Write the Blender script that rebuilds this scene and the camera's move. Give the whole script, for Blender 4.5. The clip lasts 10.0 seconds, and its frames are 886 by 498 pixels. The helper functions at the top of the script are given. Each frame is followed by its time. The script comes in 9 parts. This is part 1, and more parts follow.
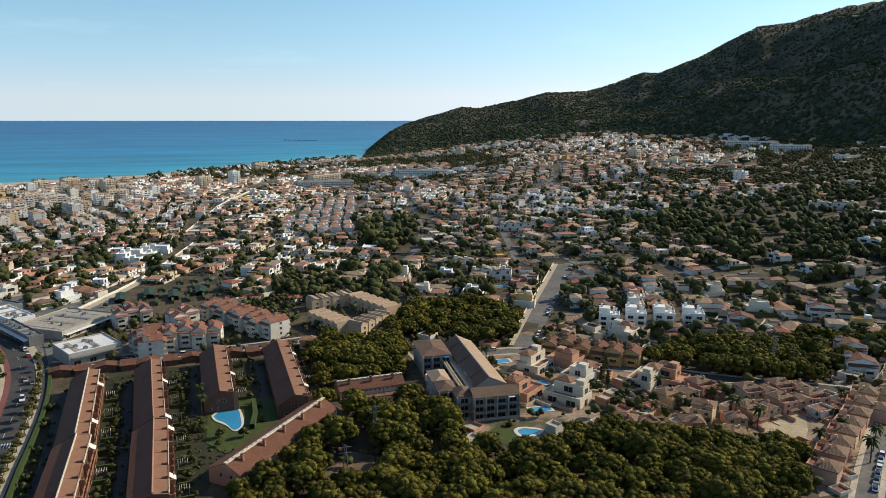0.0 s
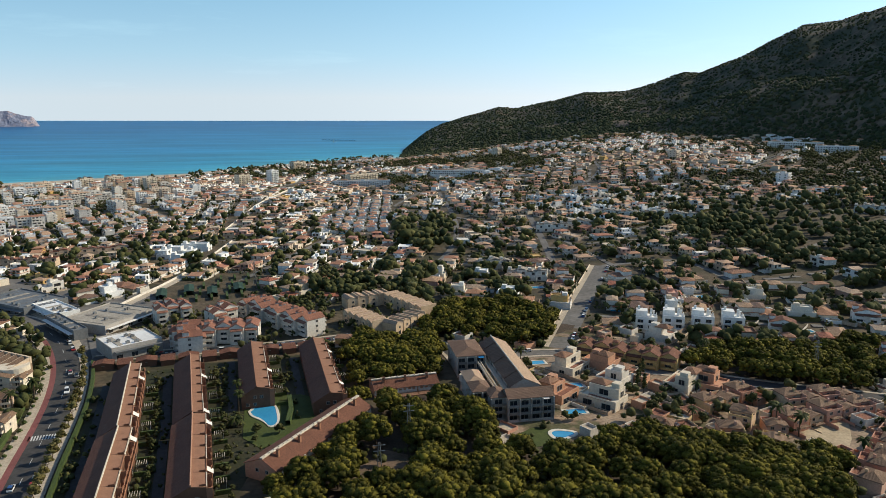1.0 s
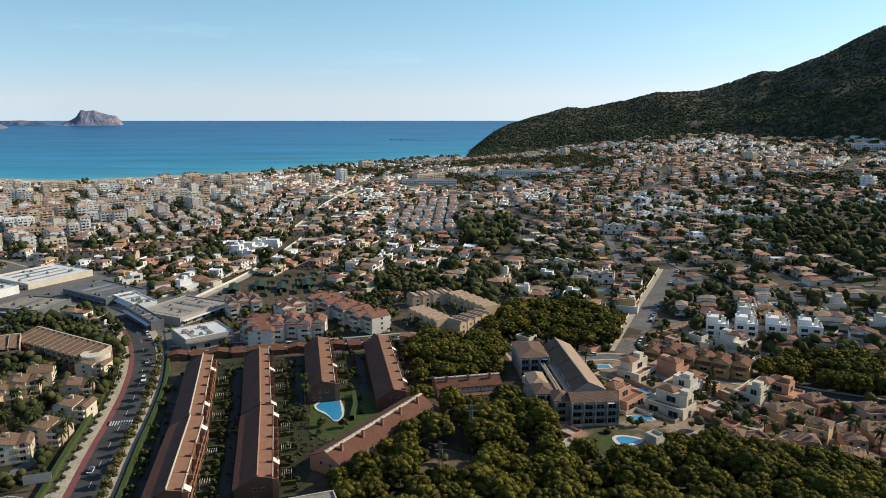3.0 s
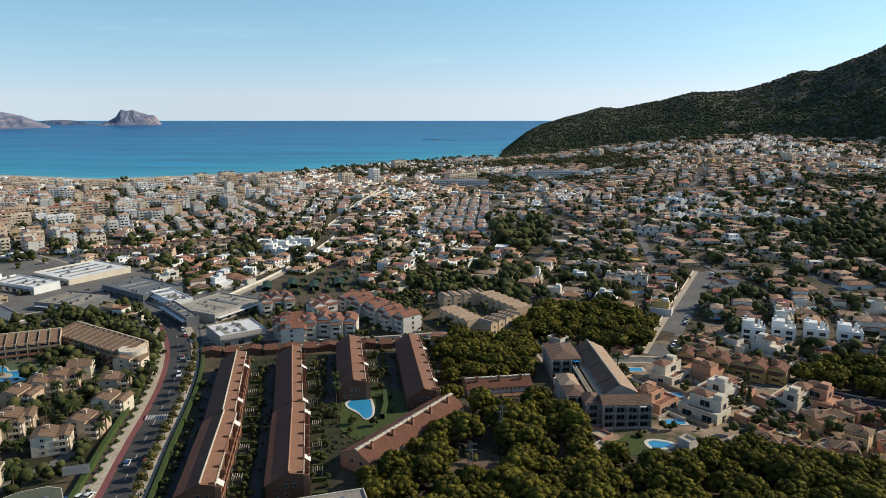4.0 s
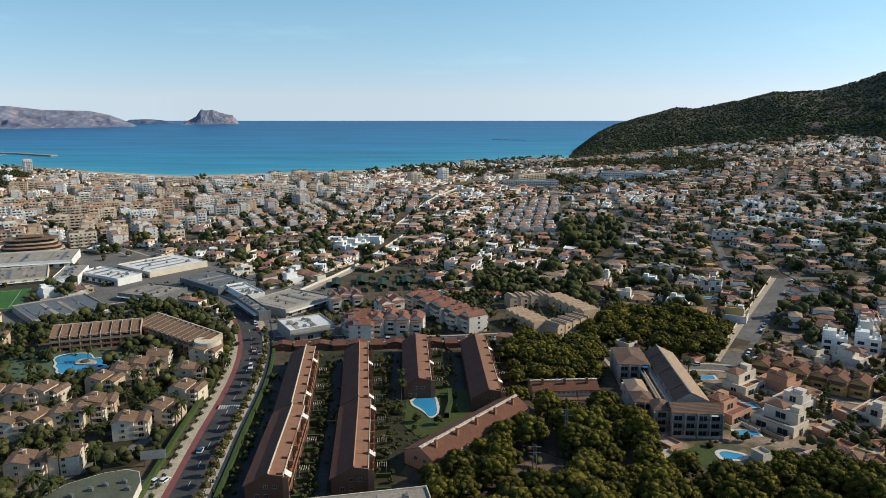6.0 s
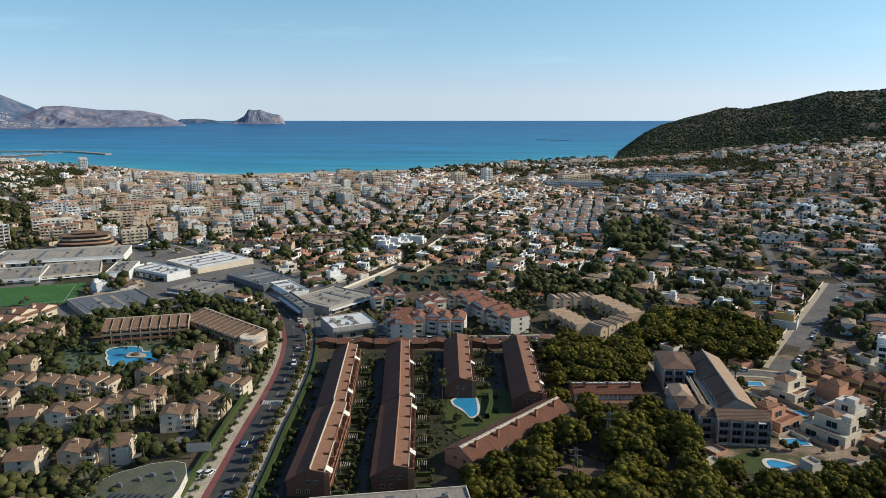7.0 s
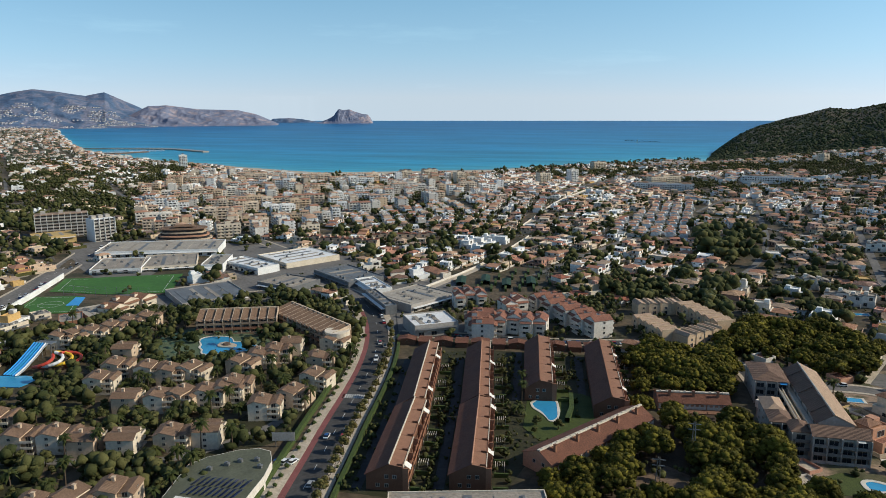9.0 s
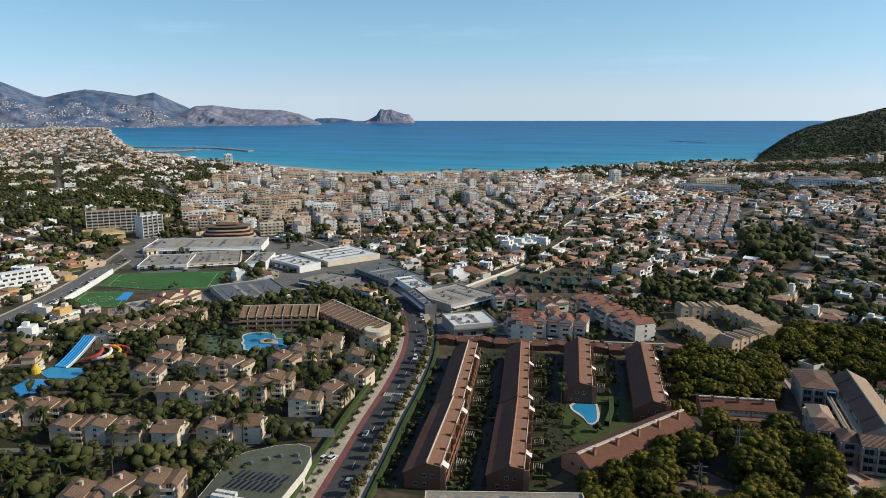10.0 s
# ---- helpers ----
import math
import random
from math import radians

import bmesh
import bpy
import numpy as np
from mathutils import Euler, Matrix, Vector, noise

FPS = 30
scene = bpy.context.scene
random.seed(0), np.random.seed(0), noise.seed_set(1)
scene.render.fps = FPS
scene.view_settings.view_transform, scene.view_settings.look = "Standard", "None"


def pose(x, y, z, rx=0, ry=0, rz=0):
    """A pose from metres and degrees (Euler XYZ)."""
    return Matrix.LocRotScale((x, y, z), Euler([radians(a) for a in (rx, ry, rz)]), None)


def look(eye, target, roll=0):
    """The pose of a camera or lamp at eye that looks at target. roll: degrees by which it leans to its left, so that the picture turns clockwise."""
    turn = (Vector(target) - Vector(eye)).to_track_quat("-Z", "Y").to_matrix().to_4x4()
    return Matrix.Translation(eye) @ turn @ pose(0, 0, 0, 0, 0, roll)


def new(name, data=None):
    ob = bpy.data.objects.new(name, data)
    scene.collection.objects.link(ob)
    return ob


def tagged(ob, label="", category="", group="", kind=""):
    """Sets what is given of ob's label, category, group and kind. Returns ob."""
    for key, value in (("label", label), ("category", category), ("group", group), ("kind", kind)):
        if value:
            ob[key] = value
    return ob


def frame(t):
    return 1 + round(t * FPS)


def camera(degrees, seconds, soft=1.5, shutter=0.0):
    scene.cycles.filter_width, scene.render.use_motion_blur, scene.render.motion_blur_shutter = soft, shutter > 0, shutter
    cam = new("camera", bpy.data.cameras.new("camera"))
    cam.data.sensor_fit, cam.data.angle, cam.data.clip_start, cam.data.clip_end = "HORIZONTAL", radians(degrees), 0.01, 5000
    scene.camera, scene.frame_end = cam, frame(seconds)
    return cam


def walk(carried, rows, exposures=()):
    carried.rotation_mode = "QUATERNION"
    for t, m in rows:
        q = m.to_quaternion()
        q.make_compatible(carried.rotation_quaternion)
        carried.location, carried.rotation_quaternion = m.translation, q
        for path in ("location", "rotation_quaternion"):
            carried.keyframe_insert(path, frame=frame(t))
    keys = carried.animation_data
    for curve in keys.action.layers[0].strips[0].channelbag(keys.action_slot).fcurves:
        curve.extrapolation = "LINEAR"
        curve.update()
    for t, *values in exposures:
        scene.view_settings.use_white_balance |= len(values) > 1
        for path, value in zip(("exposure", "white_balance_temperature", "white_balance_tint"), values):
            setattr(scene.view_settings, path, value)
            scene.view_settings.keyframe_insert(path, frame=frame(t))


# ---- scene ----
cam = camera(62.7, 10.0, soft=0.75)
PATH = [
    (0.0, 0, 0, 137.4, 78.45, 0, -13.23),
    (0.5, 0, 0, 137.4, 78.45, 0, -11.84),
    (1.0, 0, 0, 137.4, 78.45, 0, -10.38),
    (1.5, 0, 0, 137.4, 78.45, 0, -9.04),
    (2.0, 0, 0, 137.4, 78.45, 0, -7.69),
    (2.5, 0, 0, 137.4, 78.45, 0, -6.42),
    (4.0, 0, 0, 137.4, 78.45, 0, -2.59),
    (4.5, 0, 0, 137.4, 78.45, 0, -1.36),
    (5.0, 0, 0, 137.4, 78.45, 0, 0.0),
    (5.5, 0, 0, 137.4, 78.45, 0, 1.3),
    (7.0, 0, 0, 137.4, 78.45, 0, 6.24),
    (7.5, 0, 0, 137.4, 78.45, 0, 7.89),
    (8.0, 0, 0, 137.4, 78.45, 0, 9.65),
    (8.5, 0, 0, 137.4, 78.45, 0, 11.27),
    (9.0, 0, 0, 137.4, 78.45, 0, 12.9),
    (9.5, 0, 0, 137.4, 78.45, 0, 14.44),
    (10.0, 0, 0, 137.4, 78.45, 0, 16.12),
]
walk(cam, [(r[0], pose(*r[1:])) for r in PATH], exposures=((0.0, 0.06, 6650, 6), (4.5, -0.05, 6430, 6), (10.0, -0.14, 6280, 6)))

# ---- daylight ----
def ramp_node(nodes, stops):
    n = nodes.new("ShaderNodeValToRGB")
    while len(n.color_ramp.elements) < len(stops):
        n.color_ramp.elements.new(0.5)
    for e, (p, c) in zip(n.color_ramp.elements, stops):
        e.position, e.color = p, (*c, 1)
    return n


SUN_BEARING, SUN_HEIGHT = 80.0, 32.0
world = bpy.data.worlds.new("sky")
scene.world = world
world.use_nodes = True
wn, wl = world.node_tree.nodes, world.node_tree.links
wn.clear()
sky = wn.new("ShaderNodeTexSky")
sky.sky_type = "NISHITA"
sky.sun_disc = False
sky.sun_elevation = radians(SUN_HEIGHT)
sky.sun_rotation = radians(SUN_BEARING)
sky.altitude, sky.air_density, sky.dust_density, sky.ozone_density = 130, 1.0, 0.8, 2.2
coord = wn.new("ShaderNodeTexCoord")
lift = wn.new("ShaderNodeVectorMath")
lift.operation = "MAXIMUM"
lift.inputs[1].default_value = (-2, -2, 0.004)
wl.new(coord.outputs["Generated"], lift.inputs[0])
clear = wn.new("ShaderNodeVectorMath")
clear.operation = "MULTIPLY_ADD"
clear.inputs[1].default_value, clear.inputs[2].default_value = (1, 1, 1.15), (0, 0, 0.10)
wl.new(lift.outputs[0], clear.inputs[0])
wl.new(clear.outputs[0], sky.inputs[0])
stretch = wn.new("ShaderNodeMapping")
stretch.inputs["Scale"].default_value = (2.2, 2.2, 16)
wl.new(lift.outputs[0], stretch.inputs[0])
wisp = wn.new("ShaderNodeTexNoise")
wisp.inputs["Scale"].default_value, wisp.inputs["Detail"].default_value, wisp.inputs["Roughness"].default_value = 1.6, 9, 0.62
wl.new(stretch.outputs[0], wisp.inputs["Vector"])
thin = wn.new("ShaderNodeMapRange")
thin.inputs["From Min"].default_value, thin.inputs["From Max"].default_value, thin.inputs["To Max"].default_value = 0.57, 0.95, 0.22
wl.new(wisp.outputs[0], thin.inputs[0])
height = wn.new("ShaderNodeSeparateXYZ")
wl.new(lift.outputs[0], height.inputs[0])
haze = wn.new("ShaderNodeMapRange")
haze.inputs["From Min"].default_value, haze.inputs["From Max"].default_value = 0.0, 0.22
haze.inputs["To Min"].default_value, haze.inputs["To Max"].default_value = 0.12, 0.0
wl.new(height.outputs[2], haze.inputs[0])
both = wn.new("ShaderNodeMath")
wl.new(haze.outputs[0], both.inputs[0])
wl.new(thin.outputs[0], both.inputs[1])
veil = wn.new("ShaderNodeMixRGB")
veil.inputs[2].default_value = (5.6, 7.4, 8.5, 1)
wl.new(both.outputs[0], veil.inputs[0])
wl.new(sky.outputs[0], veil.inputs[1])
shine = wn.new("ShaderNodeBackground")
shine.inputs["Strength"].default_value = 0.15
blue = ramp_node(wn, ((0.0, (1.26, 1.03, 1.0)), (0.06, (1.09, 1.13, 1.08)), (0.2, (0.93, 1.24, 1.17)), (0.4, (1.03, 1.14, 1.10)), (0.7, (1.0, 1.0, 1.0))))
wl.new(height.outputs[2], blue.inputs[0])
tint = wn.new("ShaderNodeMixRGB")
tint.blend_type, tint.inputs[0].default_value = "MULTIPLY", 1
wl.new(veil.outputs[0], tint.inputs[1])
wl.new(blue.outputs[0], tint.inputs[2])
wl.new(tint.outputs[0], shine.inputs[0])
wl.new(shine.outputs[0], wn.new("ShaderNodeOutputWorld").inputs[0])
sun = new("sun", bpy.data.lights.new("sun", "SUN"))
sun.data.energy, sun.data.angle, sun.data.color = 4.6, radians(0.5), (1.0, 0.89, 0.72)
sb, se = radians(SUN_BEARING), radians(SUN_HEIGHT)
sun.matrix_world = look((0, 0, 600), Vector((0, 0, 600)) - Vector((math.sin(sb) * math.cos(se), math.cos(sb) * math.cos(se), math.sin(se))))

# ---- materials ----
def ramp_of(nt, stops, constant=False):
    n = nt.nodes.new("ShaderNodeValToRGB")
    n.color_ramp.interpolation = "CONSTANT" if constant else "LINEAR"
    while len(n.color_ramp.elements) < len(stops):
        n.color_ramp.elements.new(0.5)
    for e, (p, c) in zip(n.color_ramp.elements, stops):
        e.position, e.color = p, (*c, 1)
    return n


def surface(name, stops, by="noise", scale=0.3, rough=0.85, metal=0.0, grime=0.25, bump=0.0, bump_scale=3.0, wave=None, spec=0.3, detail=6, island=0.0):
    """A weathered surface: a colour picked by large patches or by the object, broken up by fine grain and stains."""
    m = bpy.data.materials.new(name)
    m.use_nodes = True
    nt = m.node_tree
    b = nt.nodes["Principled BSDF"]
    b.inputs["Roughness"].default_value, b.inputs["Metallic"].default_value = rough, metal
    b.inputs["Specular IOR Level"].default_value = spec
    co = nt.nodes.new("ShaderNodeTexCoord")
    geo = nt.nodes.new("ShaderNodeNewGeometry")
    where = geo.outputs["Position"]
    ramp = ramp_of(nt, stops, by in ("object", "piece", "tone"))
    big = nt.nodes.new("ShaderNodeTexNoise")
    big.inputs["Scale"].default_value, big.inputs["Detail"].default_value = scale, detail
    nt.links.new(where, big.inputs["Vector"])
    if by == "object":
        info = nt.nodes.new("ShaderNodeObjectInfo")
        nt.links.new(info.outputs["Random"], ramp.inputs[0])
    elif by == "tone":
        att = nt.nodes.new("ShaderNodeAttribute")
        att.attribute_name = "tone"
        nt.links.new(att.outputs["Fac"], ramp.inputs[0])
    elif by == "piece":
        nt.links.new(geo.outputs["Random Per Island"], ramp.inputs[0])
    elif by == "island":
        mix = nt.nodes.new("ShaderNodeMix")
        mix.inputs[0].default_value = 0.55
        nt.links.new(big.outputs[0], mix.inputs[2])
        nt.links.new(geo.outputs["Random Per Island"], mix.inputs[3])
        nt.links.new(mix.outputs[0], ramp.inputs[0])
    else:
        nt.links.new(big.outputs[0], ramp.inputs[0])
    fine = nt.nodes.new("ShaderNodeTexNoise")
    fine.inputs["Scale"].default_value, fine.inputs["Detail"].default_value = scale * 9, 5
    nt.links.new(where, fine.inputs["Vector"])
    wear = nt.nodes.new("ShaderNodeMapRange")
    wear.inputs["From Min"].default_value, wear.inputs["From Max"].default_value = 0.3, 0.72
    wear.inputs["To Min"].default_value, wear.inputs["To Max"].default_value = 1 - grime, 1.0 + grime * 0.35
    nt.links.new(fine.outputs[0], wear.inputs[0])
    mul = nt.nodes.new("ShaderNodeMixRGB")
    mul.blend_type, mul.inputs[0].default_value = "MULTIPLY", 1
    nt.links.new(ramp.outputs[0], mul.inputs[1])
    nt.links.new(wear.outputs[0], mul.inputs[2])
    last = mul.outputs[0]
    height = None
    if wave:
        w = nt.nodes.new("ShaderNodeTexWave")
        w.bands_direction = "X"
        w.inputs["Scale"].default_value, w.inputs["Distortion"].default_value = wave, 1.2
        nt.links.new(co.outputs["Object"], w.inputs["Vector"])
        streak = nt.nodes.new("ShaderNodeMapRange")
        streak.inputs["To Min"].default_value, streak.inputs["To Max"].default_value = 0.72, 1.1
        nt.links.new(w.outputs[1], streak.inputs[0])
        mul2 = nt.nodes.new("ShaderNodeMixRGB")
        mul2.blend_type, mul2.inputs[0].default_value = "MULTIPLY", 1
        nt.links.new(last, mul2.inputs[1])
        nt.links.new(streak.outputs[0], mul2.inputs[2])
        last, height = mul2.outputs[0], w.outputs[1]
    nt.links.new(last, b.inputs["Base Color"])
    if bump:
        if height is None:
            bn = nt.nodes.new("ShaderNodeTexNoise")
            bn.inputs["Scale"].default_value, bn.inputs["Detail"].default_value = bump_scale, 4
            nt.links.new(where, bn.inputs["Vector"])
            height = bn.outputs[0]
        bp = nt.nodes.new("ShaderNodeBump")
        bp.inputs["Strength"].default_value, bp.inputs["Distance"].default_value = min(bump, 1), 0.3
        nt.links.new(height, bp.inputs["Height"])
        nt.links.new(bp.outputs[0], b.inputs["Normal"])
    return m


WHITE, CREAM, SAND, OCHRE, PINK, ROSE = (0.76, 0.74, 0.70), (0.66, 0.58, 0.46), (0.55, 0.43, 0.30), (0.56, 0.36, 0.14), (0.58, 0.33, 0.25), (0.50, 0.26, 0.19)
M_PLASTER = surface("house_render", [(0, WHITE), (0.30, CREAM), (0.50, (0.70, 0.63, 0.53)), (0.68, SAND), (0.82, OCHRE), (0.87, PINK), (0.93, (0.66, 0.62, 0.57))], by="object", scale=0.25, grime=0.22)
M_FARWALL = surface("distant_render", [(0, (0.80, 0.79, 0.77)), (0.40, (0.72, 0.67, 0.60)), (0.58, (0.70, 0.58, 0.45)), (0.72, (0.62, 0.48, 0.34)), (0.82, (0.58, 0.42, 0.30)), (0.89, (0.56, 0.36, 0.28)), (0.94, OCHRE), (0.97, ROSE)], by="tone", scale=0.1, grime=0.25)
M_FARTILE = surface("distant_roof_tile", [(0, (0.45, 0.24, 0.15)), (0.22, (0.50, 0.32, 0.21)), (0.45, (0.40, 0.20, 0.125)), (0.6, (0.46, 0.33, 0.235)), (0.76, (0.24, 0.16, 0.12)), (0.88, (0.42, 0.19, 0.125))], by="tone", scale=0.2, grime=0.4)
M_WHITE = surface("white_paint", [(0.3, (0.80, 0.79, 0.77)), (0.7, (0.70, 0.69, 0.66))], scale=0.12, grime=0.14)
M_BEIGE = surface("beige_render", [(0.3, (0.60, 0.46, 0.33)), (0.7, (0.50, 0.37, 0.26))], scale=0.12, grime=0.18)
M_CREAM = surface("cream_render", [(0.3, (0.70, 0.61, 0.49)), (0.7, (0.60, 0.51, 0.39))], scale=0.12, grime=0.18)
M_GREYW = surface("grey_white_render", [(0.3, (0.425, 0.391, 0.357)), (0.7, (0.3485, 0.3145, 0.2805))], scale=0.15, grime=0.2)
M_PINKW = surface("pink_render", [(0, (0.56, 0.30, 0.21)), (0.25, (0.50, 0.25, 0.17)), (0.45, (0.60, 0.42, 0.27)), (0.65, (0.60, 0.43, 0.21)), (0.85, (0.54, 0.33, 0.24))], by="object", scale=0.2, grime=0.2)
M_OFFWHITE = surface("off_white_render", [(0.3, (0.72, 0.665, 0.59)), (0.7, (0.62, 0.565, 0.49))], scale=0.12, grime=0.2)
M_HOTEL = surface("brown_hotel_render", [(0.3, (0.36, 0.25, 0.17)), (0.7, (0.29, 0.20, 0.135))], scale=0.15, grime=0.22)
M_GOLDW = surface("golden_render", [(0.3, (0.66, 0.49, 0.33)), (0.7, (0.55, 0.40, 0.26))], scale=0.12, grime=0.2)
M_SALMON = surface("salmon_render", [(0.3, (0.56, 0.30, 0.19)), (0.7, (0.48, 0.25, 0.155))], scale=0.15, grime=0.2)
M_YELLOW = surface("yellow_render", [(0.3, (0.56, 0.40, 0.17)), (0.7, (0.46, 0.32, 0.14))], scale=0.2, grime=0.2)
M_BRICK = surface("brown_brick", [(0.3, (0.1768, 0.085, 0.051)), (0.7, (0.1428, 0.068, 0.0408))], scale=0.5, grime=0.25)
# Lighter copy of the brick hue, with sunlight put into its colour.
M_BRICKLIT = surface("sunlit_terracotta_render", [(0.3, (0.3312, 0.1584, 0.0936)), (0.7, (0.288, 0.1368, 0.0792))], scale=0.4, grime=0.2)
M_TILEBROWN = surface("brown_roof_tile", [(0.25, (0.21, 0.088, 0.054)), (0.75, (0.15, 0.064, 0.041))], scale=0.22, grime=0.35, wave=2.2, bump=0.3)
M_DECK = surface("terracotta_deck_tile", [(0.3, (0.30, 0.155, 0.095)), (0.7, (0.25, 0.125, 0.078))], scale=0.35, grime=0.25, bump=0.2)
M_TILETERRA = surface("terracotta_roof_tile", [(0.25, (0.31, 0.165, 0.10)), (0.75, (0.25, 0.13, 0.08))], scale=0.3, grime=0.3, wave=0.9, bump=0.4)
M_TILERED = surface("red_roof_tile", [(0.25, (0.3538, 0.1525, 0.0976)), (0.75, (0.2562, 0.1159, 0.0793))], scale=0.3, grime=0.45, wave=0.9, bump=0.4)
M_TILETAN = surface("tan_roof_tile", [(0.25, (0.28, 0.175, 0.112)), (0.75, (0.20, 0.122, 0.078))], scale=0.3, grime=0.4, wave=0.9, bump=0.4)
M_TILEMIX = surface("mixed_roof_tile", [(0, (0.38, 0.20, 0.12)), (0.24, (0.42, 0.27, 0.17)), (0.48, (0.32, 0.165, 0.105)), (0.64, (0.43, 0.31, 0.22)), (0.82, (0.22, 0.135, 0.10)), (0.93, (0.38, 0.14, 0.085))], by="object", scale=0.35, grime=0.4, wave=0.9, bump=0.4)
M_TILEGREY = surface("dull_brown_roof_tile", [(0.25, (0.24, 0.145, 0.10)), (0.75, (0.165, 0.10, 0.07))], scale=0.3, grime=0.45, wave=0.9, bump=0.4)
# Tan tile with sunlit brightness in its base colour.
M_TILEPALE = surface("sunlit_tan_roof_tile", [(0.25, (0.50, 0.35, 0.24)), (0.75, (0.42, 0.285, 0.195))], scale=0.3, grime=0.3, wave=2.4, bump=0.2)
M_FLATROOF = surface("gravel_roof", [(0.3, (0.36, 0.31, 0.26)), (0.7, (0.26, 0.23, 0.19))], scale=0.12, grime=0.35)
M_WHITEROOF = surface("white_roof_sheet", [(0.35, (0.82, 0.81, 0.79)), (0.65, (0.66, 0.64, 0.61))], scale=0.09, grime=0.12, rough=0.5)
M_GREYROOF = surface("grey_metal_roof", [(0.3, (0.20, 0.205, 0.21)), (0.7, (0.14, 0.145, 0.15))], scale=0.1, grime=0.25, rough=0.55, metal=0.2)
M_GREENROOF = surface("green_grey_roof", [(0.3, (0.125, 0.13, 0.09)), (0.7, (0.09, 0.096, 0.066))], scale=0.15, grime=0.25)
M_SCREEN = surface("green_netting", [(0.3, (0.033, 0.0715, 0.0495)), (0.7, (0.022, 0.0495, 0.03575))], scale=0.2, grime=0.3)
M_CONCRETE = surface("pale_concrete", [(0.3, (0.42, 0.375, 0.315)), (0.7, (0.31, 0.275, 0.23))], scale=0.1, grime=0.3)
M_PAVE = surface("paving_stone", [(0.3, (0.53, 0.45, 0.35)), (0.7, (0.42, 0.35, 0.27))], scale=0.12, grime=0.3)
M_ASPHALT = surface("asphalt", [(0.3, (0.0736, 0.0704, 0.068)), (0.7, (0.0496, 0.048, 0.048))], scale=0.08, grime=0.3, rough=0.9)
M_STREET = surface("bleached_asphalt", [(0.3, (0.195, 0.18, 0.165)), (0.7, (0.128, 0.12, 0.112))], scale=0.06, grime=0.3, rough=0.9)
M_CYCLE = surface("red_cycle_lane", [(0.3, (0.24, 0.085, 0.08)), (0.7, (0.19, 0.07, 0.065))], scale=0.15, grime=0.25)
M_MARK = surface("road_paint", [(0.3, (0.7, 0.7, 0.68)), (0.7, (0.5, 0.5, 0.48))], scale=0.6, grime=0.3)
M_GRASS = surface("garden_lawn", [(0.3, (0.075, 0.0975, 0.0225)), (0.7, (0.04875, 0.0675, 0.015))], scale=0.4, grime=0.4, bump=0.4)
M_TURF = surface("playing_field_turf", [(0.3, (0.055, 0.155, 0.03)), (0.7, (0.045, 0.125, 0.026))], scale=0.05, grime=0.2)
M_SOIL = surface("dry_ground", [(0.25, (0.035, 0.036, 0.014)), (0.42, (0.065, 0.055, 0.03)), (0.55, (0.125, 0.09, 0.055)), (0.75, (0.045, 0.043, 0.02))], scale=0.05, grime=0.45, bump=0.3, detail=10)
M_FLOOR = surface("pine_litter", [(0.3, (0.098, 0.0665, 0.042)), (0.7, (0.0595, 0.042, 0.028))], scale=0.15, grime=0.4, bump=0.4)
M_MACCHIA = surface("mountain_scrub", [(0.3, (0.040, 0.052, 0.030)), (0.46, (0.060, 0.066, 0.038)), (0.55, (0.15, 0.115, 0.08)), (0.62, (0.072, 0.072, 0.045)), (0.75, (0.045, 0.055, 0.032))], scale=0.012, grime=0.5, bump=1.0, bump_scale=0.12, detail=12)
M_BEACH = surface("beach_sand", [(0.3, (0.52, 0.45, 0.35)), (0.7, (0.42, 0.36, 0.28))], scale=0.05)
M_EARTH = surface("bare_earth", [(0.25, (0.23, 0.155, 0.105)), (0.55, (0.17, 0.115, 0.078)), (0.75, (0.09, 0.075, 0.04))], scale=0.12, grime=0.4, bump=0.4)
M_PINE = surface("pine_needles", [(0.2, (0.029, 0.031, 0.007)), (0.45, (0.084, 0.075, 0.013)), (0.75, (0.180, 0.152, 0.022))], by="island", scale=0.05, grime=0.3, rough=0.8, bump=0.9, bump_scale=3.5, spec=0.08)
M_LEAF = surface("dark_leaves", [(0.2, (0.034, 0.043, 0.016)), (0.5, (0.068, 0.073, 0.026)), (0.8, (0.115, 0.108, 0.040))], by="island", scale=0.02, grime=0.4, rough=0.8, bump=0.8, bump_scale=2.0, spec=0.08)
# Leaves of the farthest trees, with haze put into a paler, greyer base colour.
M_FARLEAF = surface("hazed_leaves", [(0.2, (0.06, 0.075, 0.052)), (0.5, (0.085, 0.10, 0.07)), (0.8, (0.125, 0.13, 0.09))], by="island", scale=0.02, grime=0.3, rough=0.9, spec=0.05)
M_AUTUMN = surface("yellowing_leaves", [(0.2, (0.16, 0.12, 0.035)), (0.5, (0.12, 0.10, 0.03)), (0.8, (0.09, 0.09, 0.03))], by="island", scale=0.1, grime=0.4, rough=0.7, bump=0.7, spec=0.2)
M_HEDGE = surface("clipped_hedge", [(0.2, (0.048, 0.080, 0.018)), (0.8, (0.082, 0.112, 0.027))], scale=0.5, grime=0.5, rough=0.8, bump=0.8, bump_scale=4)
M_SCRUB = surface("hill_pines", [(0.2, (0.034, 0.050, 0.026)), (0.5, (0.054, 0.066, 0.034)), (0.8, (0.085, 0.086, 0.044))], by="island", scale=0.01, grime=0.4, rough=0.9, bump=0.8, bump_scale=1.0, spec=0.05)
M_DARKWIN = surface("dark_openings", [(0.3, (0.03, 0.03, 0.034)), (0.7, (0.06, 0.055, 0.05))], scale=0.2, grime=0.2, rough=0.2)
